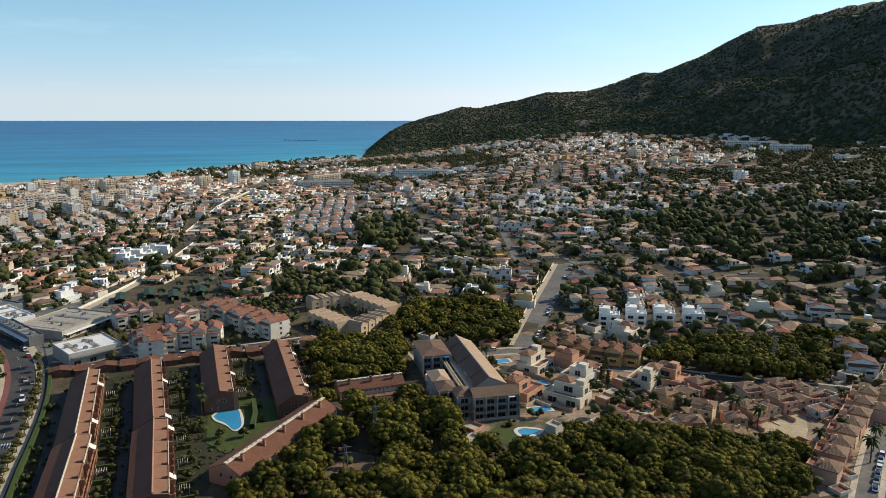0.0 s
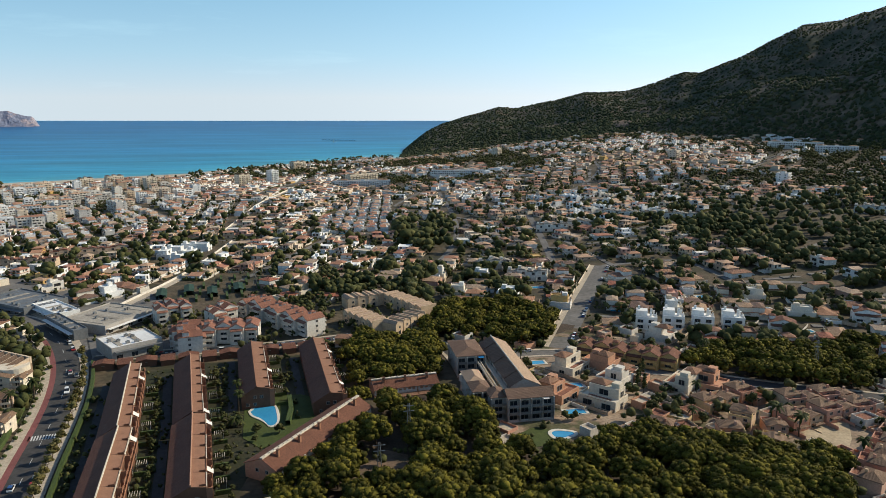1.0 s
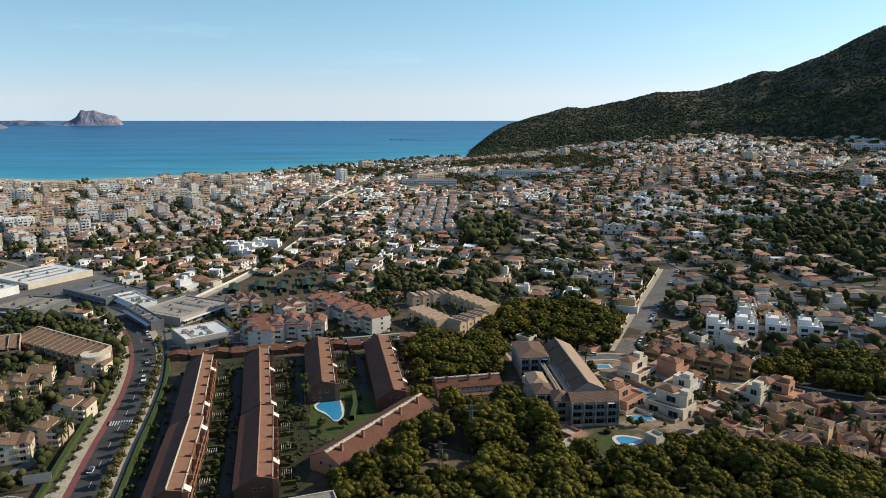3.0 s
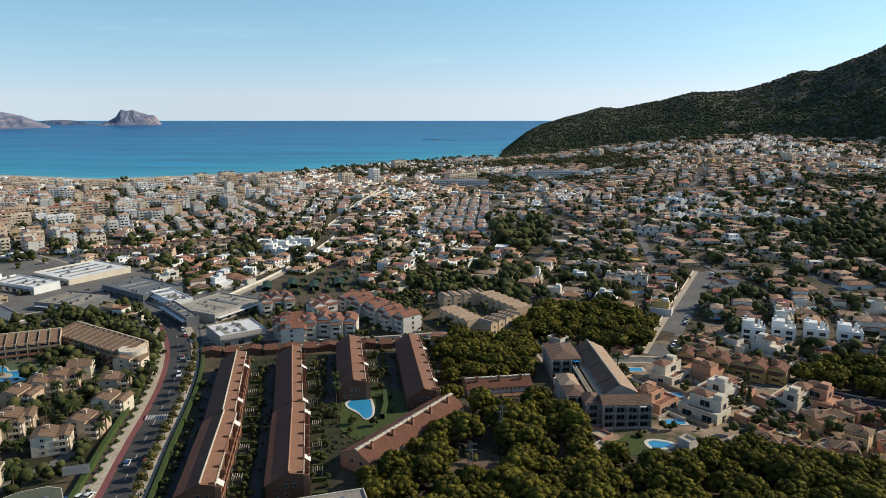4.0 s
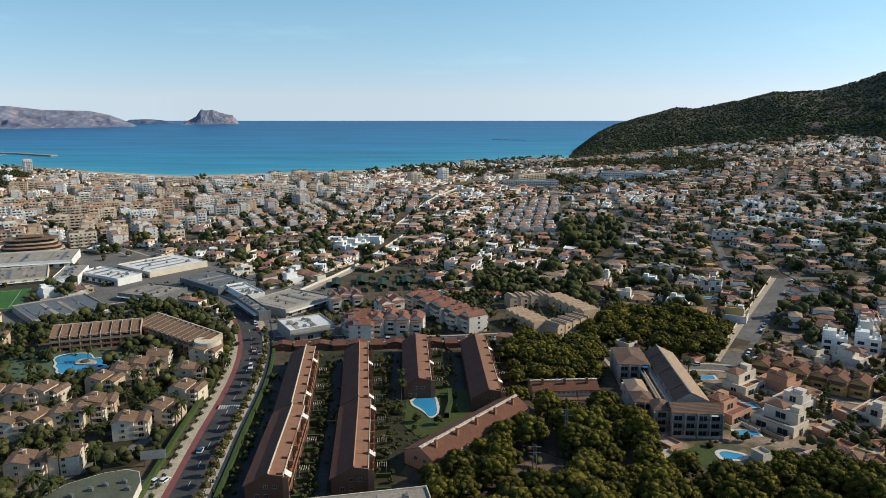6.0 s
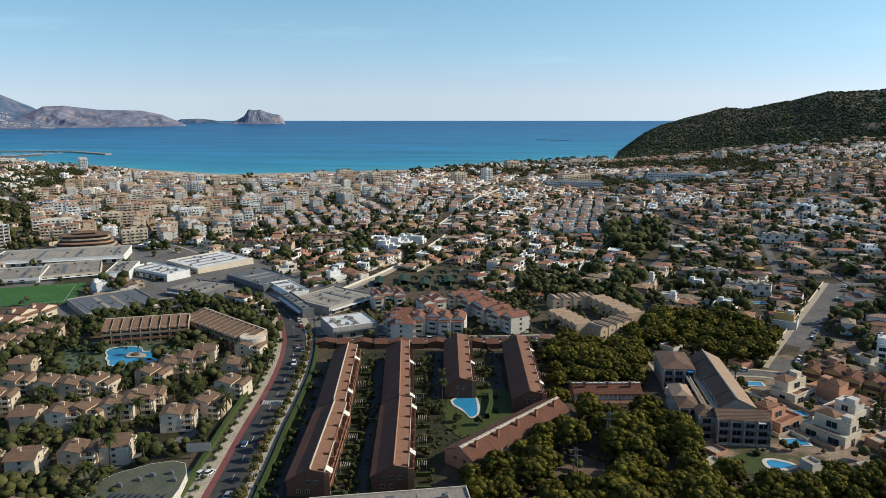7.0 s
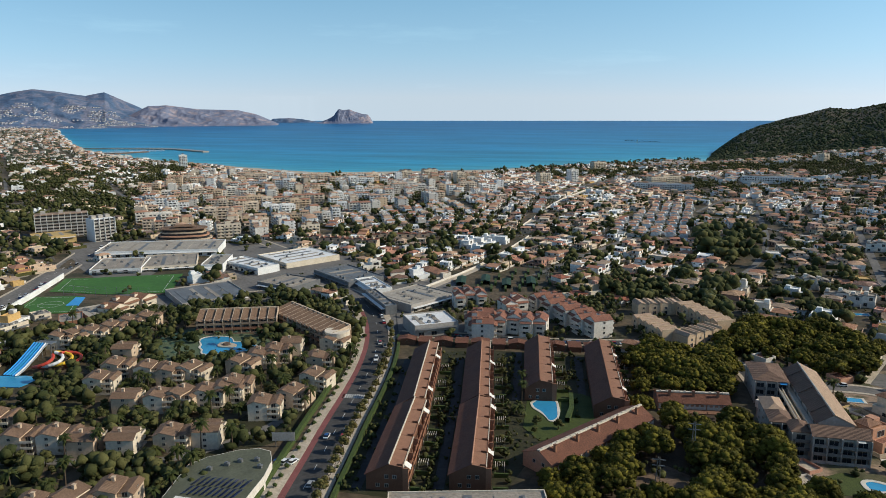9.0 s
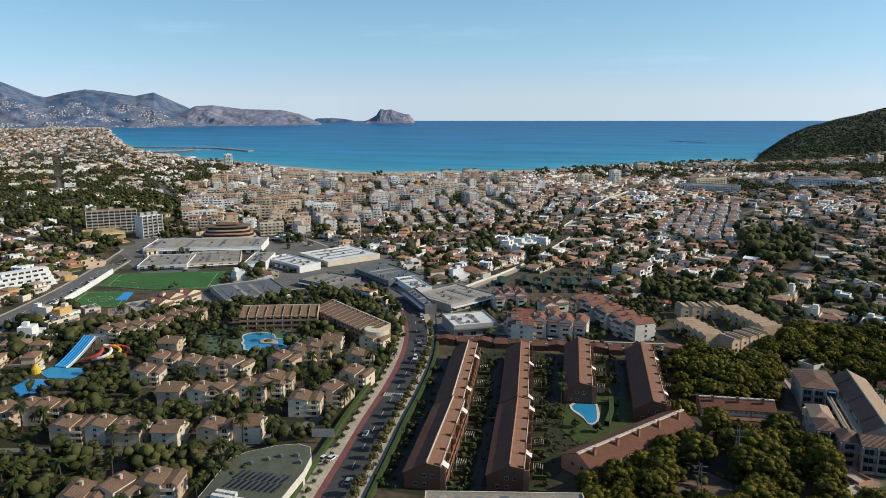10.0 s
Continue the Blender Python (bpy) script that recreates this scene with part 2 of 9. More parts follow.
M_SANDLOT = surface("pale_sand", [(0.3, (0.50, 0.40, 0.27)), (0.7, (0.40, 0.31, 0.20))], scale=0.12, grime=0.3, bump=0.3)
M_YARD = surface("sandy_yards", [(0.3, (0.40, 0.30, 0.21)), (0.5, (0.27, 0.19, 0.13)), (0.62, (0.10, 0.095, 0.045)), (0.8, (0.05, 0.055, 0.02))], scale=0.09, grime=0.4, bump=0.3)
# Dark planting; between the brick terraces its colour also stands in for shade.
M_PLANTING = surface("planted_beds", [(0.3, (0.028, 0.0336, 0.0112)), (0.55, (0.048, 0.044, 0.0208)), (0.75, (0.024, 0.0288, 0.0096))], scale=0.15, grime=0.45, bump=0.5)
M_PALM = surface("palm_fronds", [(0.2, (0.025, 0.036, 0.010)), (0.8, (0.06, 0.066, 0.018))], by="island", scale=0.5, grime=0.3, rough=0.7, spec=0.1)
M_BARK = surface("bark", [(0.3, (0.13, 0.09, 0.06)), (0.7, (0.085, 0.06, 0.04))], scale=1.5, grime=0.4, bump=0.6)
M_GLASS = surface("window_glass", [(0.3, (0.02, 0.024, 0.03)), (0.7, (0.035, 0.04, 0.045))], scale=0.3, grime=0.1, rough=0.08, spec=0.6)
M_FRAME = surface("window_frame", [(0.3, (0.42, 0.38, 0.33)), (0.7, (0.34, 0.3, 0.26))], scale=1, grime=0.2, rough=0.5)
M_SHUTTER = surface("brown_shutter", [(0.3, (0.13, 0.075, 0.04)), (0.7, (0.10, 0.055, 0.03))], scale=1, grime=0.2, rough=0.6)
M_POOLTILE = surface("pool_lining", [(0.3, (0.0528, 0.3168, 0.5456)), (0.7, (0.0396, 0.264, 0.4928))], scale=0.2, grime=0.12, rough=0.12, spec=0.5)
M_COPING = surface("pool_coping", [(0.3, (0.70, 0.65, 0.56)), (0.7, (0.58, 0.54, 0.46))], scale=0.3, grime=0.15)
M_POOLDECK = surface("green_pool_deck", [(0.3, (0.12, 0.155, 0.09)), (0.7, (0.085, 0.115, 0.065))], scale=0.3, grime=0.3)
M_SOLAR = surface("solar_cells", [(0.3, (0.02, 0.035, 0.10)), (0.7, (0.03, 0.05, 0.13))], scale=0.6, grime=0.1, rough=0.15, spec=0.6)
M_STEEL = surface("galvanised_steel", [(0.3, (0.30, 0.30, 0.30)), (0.7, (0.22, 0.22, 0.22))], scale=1.0, grime=0.3, rough=0.5, metal=0.6)
M_CARPAINT = surface("car_paint", [(0, (0.75, 0.75, 0.75)), (0.34, (0.30, 0.31, 0.33)), (0.5, (0.03, 0.03, 0.035)), (0.68, (0.28, 0.02, 0.02)), (0.78, (0.03, 0.08, 0.22)), (0.88, (0.5, 0.48, 0.44))], by="object", scale=0.5, grime=0.06, rough=0.25, spec=0.5)
M_WHITECAR = surface("white_car_paint", [(0.3, (0.78, 0.78, 0.77)), (0.7, (0.7, 0.7, 0.69))], scale=0.5, grime=0.06, rough=0.25, spec=0.5)
M_TYRE = surface("tyre_rubber", [(0.3, (0.02, 0.02, 0.02)), (0.7, (0.03, 0.03, 0.03))], scale=2, grime=0.1)
M_SLIDEBLUE = surface("blue_slide_plastic", [(0.3, (0.04, 0.25, 0.62)), (0.7, (0.05, 0.32, 0.66))], scale=0.4, grime=0.15, rough=0.35)
M_SLIDERED = surface("red_slide_plastic", [(0.3, (0.50, 0.05, 0.03)), (0.7, (0.44, 0.07, 0.04))], scale=0.4, grime=0.15, rough=0.35)
M_SLIDEYELLOW = surface("yellow_slide_plastic", [(0.3, (0.75, 0.48, 0.04)), (0.7, (0.66, 0.42, 0.04))], scale=0.4, grime=0.15, rough=0.35)
M_SLIDEWHITE = surface("white_slide_plastic", [(0.3, (0.75, 0.75, 0.73)), (0.7, (0.65, 0.65, 0.63))], scale=0.4, grime=0.15, rough=0.35)
# Far rock and scrub: the blue-grey haze is put into these base colours.
M_FARROCK = surface("hazed_limestone", [(0.3, (0.25, 0.255, 0.33)), (0.5, (0.165, 0.19, 0.275)), (0.62, (0.37, 0.31, 0.335)), (0.8, (0.1568, 0.1904, 0.2632))], scale=0.022, grime=0.4, detail=12)
M_FARSCRUB = surface("hazed_hillside", [(0.3, (0.06, 0.11, 0.20)), (0.47, (0.09, 0.14, 0.235)), (0.56, (0.20, 0.205, 0.27)), (0.64, (0.105, 0.15, 0.245)), (0.8, (0.065, 0.11, 0.20))], scale=0.012, grime=0.45, detail=12)
M_GARDENWALL = surface("garden_wall_render", [(0, (0.62, 0.56, 0.48)), (0.35, (0.50, 0.40, 0.29)), (0.7, (0.42, 0.30, 0.21))], by="piece", scale=0.2, grime=0.3)
M_PATIO = surface("patio_paving", [(0, (0.42, 0.34, 0.26)), (0.5, (0.30, 0.15, 0.10)), (0.75, (0.36, 0.31, 0.25))], by="piece", scale=0.12, grime=0.35)
# White of the far villas, dimmed in its base colour for haze.
M_FARVILLA = surface("hazed_villa_render", [(0, (0.52, 0.50, 0.50)), (0.4, (0.36, 0.35, 0.36)), (0.8, (0.58, 0.55, 0.52))], by="piece", scale=0.1, grime=0.2)
M_AWNING = surface("white_awning", [(0.3, (0.75, 0.73, 0.68)), (0.7, (0.66, 0.63, 0.57))], scale=0.5, grime=0.15)
M_ROCK = surface("quarry_face", [(0.3, (0.22, 0.15, 0.11)), (0.7, (0.14, 0.10, 0.075))], scale=0.03, grime=0.5)


def sea_material():
    m = bpy.data.materials.new("sea_water")
    m.use_nodes = True
    nt = m.node_tree
    b = nt.nodes["Principled BSDF"]
    geo = nt.nodes.new("ShaderNodeNewGeometry")
    att = nt.nodes.new("ShaderNodeAttribute")
    att.attribute_name = "depth"
    ramp = ramp_of(nt, [(0, (0.22, 0.36, 0.36)), (0.015, (0.05, 0.30, 0.39)), (0.08, (0.018, 0.24, 0.39)), (0.3, (0.011, 0.17, 0.345)), (1, (0.008, 0.106, 0.27))])
    nt.links.new(att.outputs["Fac"], ramp.inputs[0])
    squash = nt.nodes.new("ShaderNodeMapping")
    squash.inputs["Scale"].default_value = (0.0016, 0.010, 1)
    nt.links.new(geo.outputs["Position"], squash.inputs[0])
    streak = nt.nodes.new("ShaderNodeTexNoise")
    streak.inputs["Scale"].default_value, streak.inputs["Detail"].default_value = 1.0, 6
    nt.links.new(squash.outputs[0], streak.inputs["Vector"])
    mr = nt.nodes.new("ShaderNodeMapRange")
    mr.inputs["From Min"].default_value, mr.inputs["From Max"].default_value = 0.3, 0.7
    mr.inputs["To Min"].default_value, mr.inputs["To Max"].default_value = 0.75, 1.25
    nt.links.new(streak.outputs[0], mr.inputs[0])
    swell = nt.nodes.new("ShaderNodeMapping")
    swell.inputs["Scale"].default_value, swell.inputs["Rotation"].default_value = (0.004, 0.05, 1), (0, 0, 0.12)
    nt.links.new(geo.outputs["Position"], swell.inputs[0])
    crest = nt.nodes.new("ShaderNodeTexNoise")
    crest.inputs["Scale"].default_value, crest.inputs["Detail"].default_value = 1.0, 4
    nt.links.new(swell.outputs[0], crest.inputs["Vector"])
    lines = nt.nodes.new("ShaderNodeMapRange")
    lines.inputs["From Min"].default_value, lines.inputs["From Max"].default_value = 0.35, 0.65
    lines.inputs["To Min"].default_value, lines.inputs["To Max"].default_value = 0.78, 1.2
    nt.links.new(crest.outputs[0], lines.inputs[0])
    mix = nt.nodes.new("ShaderNodeMath")
    mix.operation = "MULTIPLY"
    nt.links.new(mr.outputs[0], mix.inputs[0])
    nt.links.new(lines.outputs[0], mix.inputs[1])
    mul = nt.nodes.new("ShaderNodeMixRGB")
    mul.blend_type, mul.inputs[0].default_value = "MULTIPLY", 1
    nt.links.new(ramp.outputs[0], mul.inputs[1])
    nt.links.new(mix.outputs[0], mul.inputs[2])
    nt.links.new(mul.outputs[0], b.inputs["Base Color"])
    b.inputs["Roughness"].default_value, b.inputs["IOR"].default_value, b.inputs["Specular IOR Level"].default_value = 0.35, 1.33, 0.18
    ripples = nt.nodes.new("ShaderNodeTexNoise")
    ripples.inputs["Scale"].default_value, ripples.inputs["Detail"].default_value = 0.05, 8
    nt.links.new(geo.outputs["Position"], ripples.inputs["Vector"])
    bp = nt.nodes.new("ShaderNodeBump")
    bp.inputs["Strength"].default_value, bp.inputs["Distance"].default_value = 0.6, 1.5
    nt.links.new(ripples.outputs[0], bp.inputs["Height"])
    nt.links.new(bp.outputs[0], b.inputs["Normal"])
    return m


M_SEA = sea_material()

# ---- lie of the land, fitted to the camera's view: bearing (degrees right of +y) and distance from below the camera ----
COAST_B = (-90, -46, -41.0, -40.5, -40.2, -39.7, -38.9, -37.0, -36.1, -32.9, -31.2, -28.5, -25.1, -22.5, -17.2, -8.8, -4.5, 1.7, 6.8, 8)
COAST_R = (4300, 4300, 4100, 3783, 3026, 2580, 2240, 2045, 1930, 1736, 1675, 1545, 1440, 1375, 1378, 1423, 1539, 1683, 1839, 1759)
FOOT_B = (-90, 6, 9.5, 13.9, 18.3, 23.5, 26.9, 31, 34.9, 39.3, 44.4, 60, 90)
FOOT_Z = (1.5, 1.5, 8.9, 25, 42.9, 61.9, 65, 62.2, 66.9, 69.2, 68.7, 68.7, 68.7)
FOOT_R = (1700, 1700, 1700, 1750, 1700, 1700, 1650, 1540, 1480, 1360, 1180, 1000, 950)
RIDGE_B = (-90, 6, 6.9, 8, 9.1, 10.4, 12.2, 14.6, 15.9, 19.1, 21.1, 24.2, 26.7, 28.3, 29.3, 30.7, 32.2, 34.4, 35.8, 37.9, 39.6, 41.2, 42.8, 50, 60, 75, 90)
RIDGE_R = (2200, 2050, 2072, 2100, 2128, 2157, 2186, 2216, 2229, 2251, 2264, 2276, 2262, 2247, 2237, 2223, 2214, 2203, 2186, 2147, 2115, 2069, 2024, 1900, 1850, 1800, 1800)
RIDGE_Z = (-25, -25, -14, 21, 51, 74, 93, 118, 114, 137, 161, 162, 191, 213, 212, 233, 258, 297, 324, 334, 350, 358, 361, 430, 470, 460, 420)


def field_noise(x, y):
    """Smooth random values from 0 to 1 over the plan."""
    i, j = np.floor(x), np.floor(y)
    u, v = x - i, y - j
    u, v = u * u * (3 - 2 * u), v * v * (3 - 2 * v)
    h = lambda a, b: np.modf(np.abs(np.sin(a * 127.1 + b * 311.7) * 43758.5453))[0]
    return (h(i, j) * (1 - u) + h(i + 1, j) * u) * (1 - v) + (h(i, j + 1) * (1 - u) + h(i + 1, j + 1) * u) * v


def crests(x, y):
    """Ridges and gullies, about -1 to 1."""
    out = 0
    for size, share in ((520, 0.5), (240, 0.28), (110, 0.15), (45, 0.07)):
        out = out + share * (1 - 2 * np.abs(2 * field_noise(x / size + 7.3, y / size + 3.1) - 1))
    return out


def ground_z(x, y):
    """Height of the ground at places of the plan."""
    x, y = np.asarray(x, float), np.asarray(y, float)
    r, b = np.hypot(x, y), np.degrees(np.arctan2(x, y))
    rf = np.where(b < 6.5, np.interp(b, COAST_B, COAST_R), np.interp(b, FOOT_B, FOOT_R))
    zf = np.interp(b, FOOT_B, FOOT_Z)
    rr = np.maximum(np.interp(b, RIDGE_B, RIDGE_R), rf + 250)
    zr = np.interp(b, RIDGE_B, RIDGE_Z)
    low = 17 + (zf - 17) * np.clip((r - 380) / (rf - 380), 0, 1)
    k = np.clip((r - rf) / (rr - rf), 0, 1)
    hill = np.clip((zr - zf) / 260, 0, 1)
    rise = (zr - zf) * (0.55 * k + 0.45 * k * k * (3 - 2 * k)) + hill * (crests(x, y) - 0.15) * 90 * np.sin(np.pi * k ** 0.8) ** 0.9
    jag = hill * (crests(x * 2.2, y * 2.2)) * 4 * k ** 4
    over = np.clip((r - rr) / 900, 0, 1)
    z = np.where(r < rf, low, zf + rise + jag)
    z = np.where(r > rr, (zr + jag) * (1 - over) - 40 * over, z)
    back = np.abs(b) > 90
    return np.where(back, 17.0, z)


# ---- plan, in metres, placed to fit the camera's view ----
AVENUE = [(-87, 174.2), (-89.5, 191), (-92.5, 216.1), (-96.3, 243.9), (-99, 270.8), (-103.1, 301.3), (-110, 333.3), (-118.8, 360.1), (-132.7, 392), (-154.7, 425.4), (-174, 447.6)]
CROSS_STREET = [(-104.5, 352.4), (-92.9, 351.9), (-71.3, 356.1), (-48.3, 355.1), (-25.5, 356.7), (-2.5, 360.2), (21.3, 364.7), (38.5, 358.4), (57.8, 350.3), (64.9, 333.9), (66.6, 314.7)]
HILL_ROAD = [(118.6, 327.2), (134.8, 357.4), (155.9, 395.3), (179.5, 436), (203.3, 478)]
VILLA_ROAD = [(66.6, 314.7), (91.1, 322.5), (112.9, 323.1), (125.7, 313.5), (138, 298.9), (149.4, 290.5), (165.6, 283.5), (176.5, 276.9)]
WOOD_ROAD = [(168.3, 282.1), (183.5, 270), (199.7, 260.7), (213.9, 253.4), (230.3, 244.4), (244.8, 234.8)]
EAST_LANE = [(233.4, 223), (204.9, 197.5), (186.8, 181.3), (169.1, 164.6)]
WHITE_STREET = [(-113.4, 449.3), (-107.1, 470.5), (-97.3, 499), (-87.6, 539.1), (-77.8, 597.7), (-68, 666.6)]
PINE_STREET = [(174.6, 502), (189, 565.5), (204.1, 636.3), (218.4, 706.2)]
PARK_STREET = [(91, 528.9), (111.1, 571.6), (135.1, 658.2), (152.3, 772.1), (163.6, 886.8), (173.3, 981.6)]
FIELD_ROAD = [(-332, 272.5), (-342.7, 302.8), (-349.4, 332.7), (-362.5, 378.1), (-388.6, 446), (-414, 503), (-436.4, 553.8)]
MARKET_ROAD = [(-132.7, 392), (-162.4, 435.8), (-184.6, 441.2), (-205.3, 423.4), (-225.8, 407.9), (-243.6, 396.5)]
RESORT_LANE = [(-221.6, 180.5), (-203.3, 186.6), (-186.5, 191.9), (-163, 194.8), (-146.1, 199.7), (-134.7, 210), (-126, 222.8), (-118.9, 236.4), (-117.1, 253.4), (-118.6, 271.5)]
TOWN_STREET = [(-174, 447.6), (-203.1, 486.1), (-244.2, 537.4), (-320.8, 605.7), (-375.3, 633)]
ORCHARD_STREET = [(-83.3, 713.7), (-77.8, 766), (-70.7, 850.1), (-61.9, 942.2), (-36.2, 1054.5), (-8.3, 1187.2)]
SLOPE_STREET = [(202.9, 478.2), (229.7, 479.1), (262.4, 481.1), (269.6, 453.4), (267.9, 408)]
RIDGE_STREET = [(267.9, 408), (302, 409.3), (319.5, 387.9), (324.8, 359.7), (379, 375)]
UPPER_STREET = [(449.4, 1108.2), (415.3, 990.8), (330.1, 858.1), (290.1, 808.6)]
WOOD_NEAR = [(-21.2, 188.4), (-16.1, 209.6), (-5.7, 221.6), (8.1, 241.2), (22.1, 264.5), (33.1, 283.4), (52.7, 287.3), (63.4, 275.1), (60.4, 246.5), (65.4, 233.4), (72.4, 223), (87.6, 222.3), (97.8, 228.7), (116.1, 225), (129.1, 223.2), (130.6, 211.7), (140.5, 209.5), (146.4, 198.9), (152, 175.1), (54.3, 167.1), (-4.7, 169.8)]
WOOD_EAST = [(137.2, 160.1), (169.2, 186.2), (170.7, 200.3), (153, 205.3), (127.4, 218), (114.5, 214.4), (114.5, 177.5)]
ROW_GAP = [(17, 274), (21, 296), (54, 290), (56, 268), (38, 268)]
CLEARING = [(10, 217), (13, 226), (18, 229), (23, 236), (30, 231), (29, 225), (34, 219), (28, 215), (30, 207), (21, 209), (16, 213)]
POOL_GAP = [(70, 247), (98, 247), (101, 224), (92, 217), (74, 217), (68, 228)]
FORECOURT = [(-10.5, 278), (5, 279.5), (4, 272), (-8, 262.5)]
WOOD_MID = [(51.4, 355.9), (54.1, 387.6), (77.1, 408.9), (109.8, 405.8), (131, 378.1), (141.9, 365), (131.3, 347.8), (116.3, 329.2), (97.2, 334.9), (77.9, 349.4), (61.9, 357.3)]
WOOD_HOUSE = [(20.8, 357.3), (38.6, 359.3), (55.2, 342.6), (54.2, 318.9), (38.3, 307.5), (18.6, 318.3)]
WOOD_SLOPE = [(177.6, 315), (206.5, 305.6), (230.1, 294.1), (258.8, 302), (289.8, 291.5), (287, 278.6), (249, 267.5), (231.4, 250.6), (213.5, 260.2), (186.7, 274.9), (166.1, 283.3)]
WOOD_PARK = [(82.3, 695.9), (124.8, 750), (136.4, 664.1), (116.2, 566.5), (90.6, 574.5), (74.2, 629.4)]
WOOD_RED = [(3.3, 474.9), (26.1, 488.7), (54.6, 468.3), (75.2, 455.5), (70.4, 406.9), (47.5, 410.6), (22.5, 429.6), (9.7, 446.5)]
WOOD_FAR = [(389.9, 651.8), (468.8, 664.4), (477.7, 559.6), (423.8, 487.9), (377.7, 509.2), (358.4, 560.4)]
WOOD_FAR_B = [(662.8, 784.3), (757.7, 771.7), (622, 629.5), (597.4, 687.4)]
GREEN_BELT = [(-607.9, 502), (-987.7, 826.6), (-971.5, 1066.7), (-886.1, 1155.2), (-658.8, 926.3), (-498.8, 672.8), (-621.9, 677.1), (-545.5, 584.5)]
RESORT = [(-279, 215.7), (-261.5, 227), (-275.2, 258.5), (-295.5, 297.3), (-285.6, 332.9), (-256.3, 360.6), (-248.6, 398), (-189.6, 415.4), (-129.3, 355), (-111.6, 305.8), (-111.6, 264), (-109.6, 226.5), (-124.8, 208.4), (-124.6, 177.1), (-131.1, 151.4), (-183.9, 136.1)]
FIELD = [(-348.6, 385.3), (-363.9, 418.3), (-295.5, 453.7), (-272.9, 403.4), (-309.9, 389.2)]
FIELD_SMALL = [(-332.2, 336.3), (-347.1, 371.9), (-320.1, 381.2), (-299.4, 347.2)]
BLUE_COURT = [(-313.8, 358.6), (-321.9, 377.1), (-316.8, 379.2), (-307.4, 361.4)]
FIELD_WALL = [(-335.2, 333), (-348.8, 372.9), (-367.4, 420.8)]
CAR_PARK = [(-101.7, 177.7), (-105.8, 190.9), (-107.3, 207.2), (-103.8, 218.9), (-96.9, 213.9), (-94.8, 197), (-91.9, 180.6)]
SHOP_YARD = [(-129.1, 364.4), (-138.5, 407.2), (-140.3, 445.7), (-111.3, 489.6), (-89.9, 456.7), (-66.4, 361.3), (-92.9, 351.9)]
ROUNDABOUT = [(-129.6, 360.3), (-146.3, 392.1), (-154.7, 425.4), (-144.8, 436), (-122.2, 405.7), (-104.5, 352), (-108.9, 341.1)]
TREE_ISLE = [(-172.2, 384.8), (-183.8, 424.9), (-169.5, 433.8), (-147.5, 405.4), (-136.8, 375.8), (-149.2, 372.3)]
MALL = [(-454.6, 490.7), (-440.3, 558.9), (-347.3, 590), (-246.7, 591.9), (-132.8, 482.4), (-94.9, 345.1), (-122.9, 337), (-197.1, 398.3), (-266.7, 364.2), (-375.8, 448.8)]
FLATS_ZONE = [(-606.2, 830.2), (-748.3, 1221.7), (-485.7, 1172), (-243.2, 1255.4), (-159.2, 1090.5), (-223.8, 865.3), (-271.6, 750.5), (-277.5, 666.6), (-327.7, 596.8), (-451.8, 626.3)]
TERRACES = [(-8.5, 698.6), (53.4, 930.5), (111.1, 962.3), (76.5, 683.1)]
PINK_ROWS = [(118.7, 231.7), (138, 266.1), (174.3, 277.8), (233.8, 263.8), (254.8, 245.1), (186.1, 174.1), (160.5, 173.2), (176.1, 199.9), (161, 217)]
VILLA_BELT = [(74.6, 354.9), (154.5, 350.9), (197, 316.2), (161.7, 255.6), (132.2, 229.2), (65.1, 232.2), (59, 282.2)]
LAWN_COURT = [(72, 239.2), (78.5, 243.8), (92, 237.4), (88.5, 230.3), (74, 228.5)]
LAWN_POOL = [(-27.4, 254.2), (-29, 283.3), (-21.4, 291.9), (-7, 291.3), (1.3, 284.9), (1.2, 265.4), (-10.4, 251.1), (-20.4, 244.7)]
BRICK_ROWS = [(-66, 225.8, 52, 96.1, 7.3, 5.9), (-74.3, 285.1, 65.6, 98.6, 6.6, 5.6), (-41.5, 232.1, 53.7, 97.6, 7, 6), (-50.4, 292.2, 64.7, 98.9, 6.6, 5.4), (-27, 309.1, 58, 96.2, 6, 6.6), (1.6, 304, 69.1, 95.1, 6.4, 6.4)]
BRICK_DIAGONAL = [(-1.8, 244, 55.8, 53.1, 7, 6)]
BRICK_SMALL = [(36.1, 288.6, 27.4, 6.9, 7, 5)]
RED_ROOFED = [(-18.6, 393.8, 63.6, -55.4), (-41.9, 368.4, 27.2, -2.6), (-78.9, 414.2, 19.3, 21.4), (-63, 364.5, 25.9, 99.1), (-50.8, 401.3, 15.4, 31.9)]
CRESCENT = [(30.3, 424.6, 26.6, 18.5), (54, 408.6, 39.4, -61.6), (26.8, 380.3, 29.7, -61.4), (46.7, 372.7, 24.8, 43.8)]
COURT_MAIN = [(81.8, 290.5, 54)]
COURT_BLOCKS = [(80, 254.6, 18, 8.0, 9.6), (68, 257.6, 6.0, 9.0, 9.2), (63.2, 265, 7.2, 10.0, 9.2), (63.4, 277, 7.0, 13.6, 8.6), (67.6, 310.5, 12.6, 21.5, 9.4)]
YELLOW_TERRACE = [(144.1, 304.1, 46, -38.4)]
WHITE_CUBES = [(175.5, 350.5), (190.3, 348.5), (205.2, 344.6), (219.6, 339.2)]
PINK_LINE_A = [(122.5, 228.5), (132.2, 221.3), (145.8, 221.1), (158, 213.3)]
PINK_LINE_B = [(157.6, 232.3), (165.7, 224.5), (183.3, 230.2), (208.8, 234.6)]
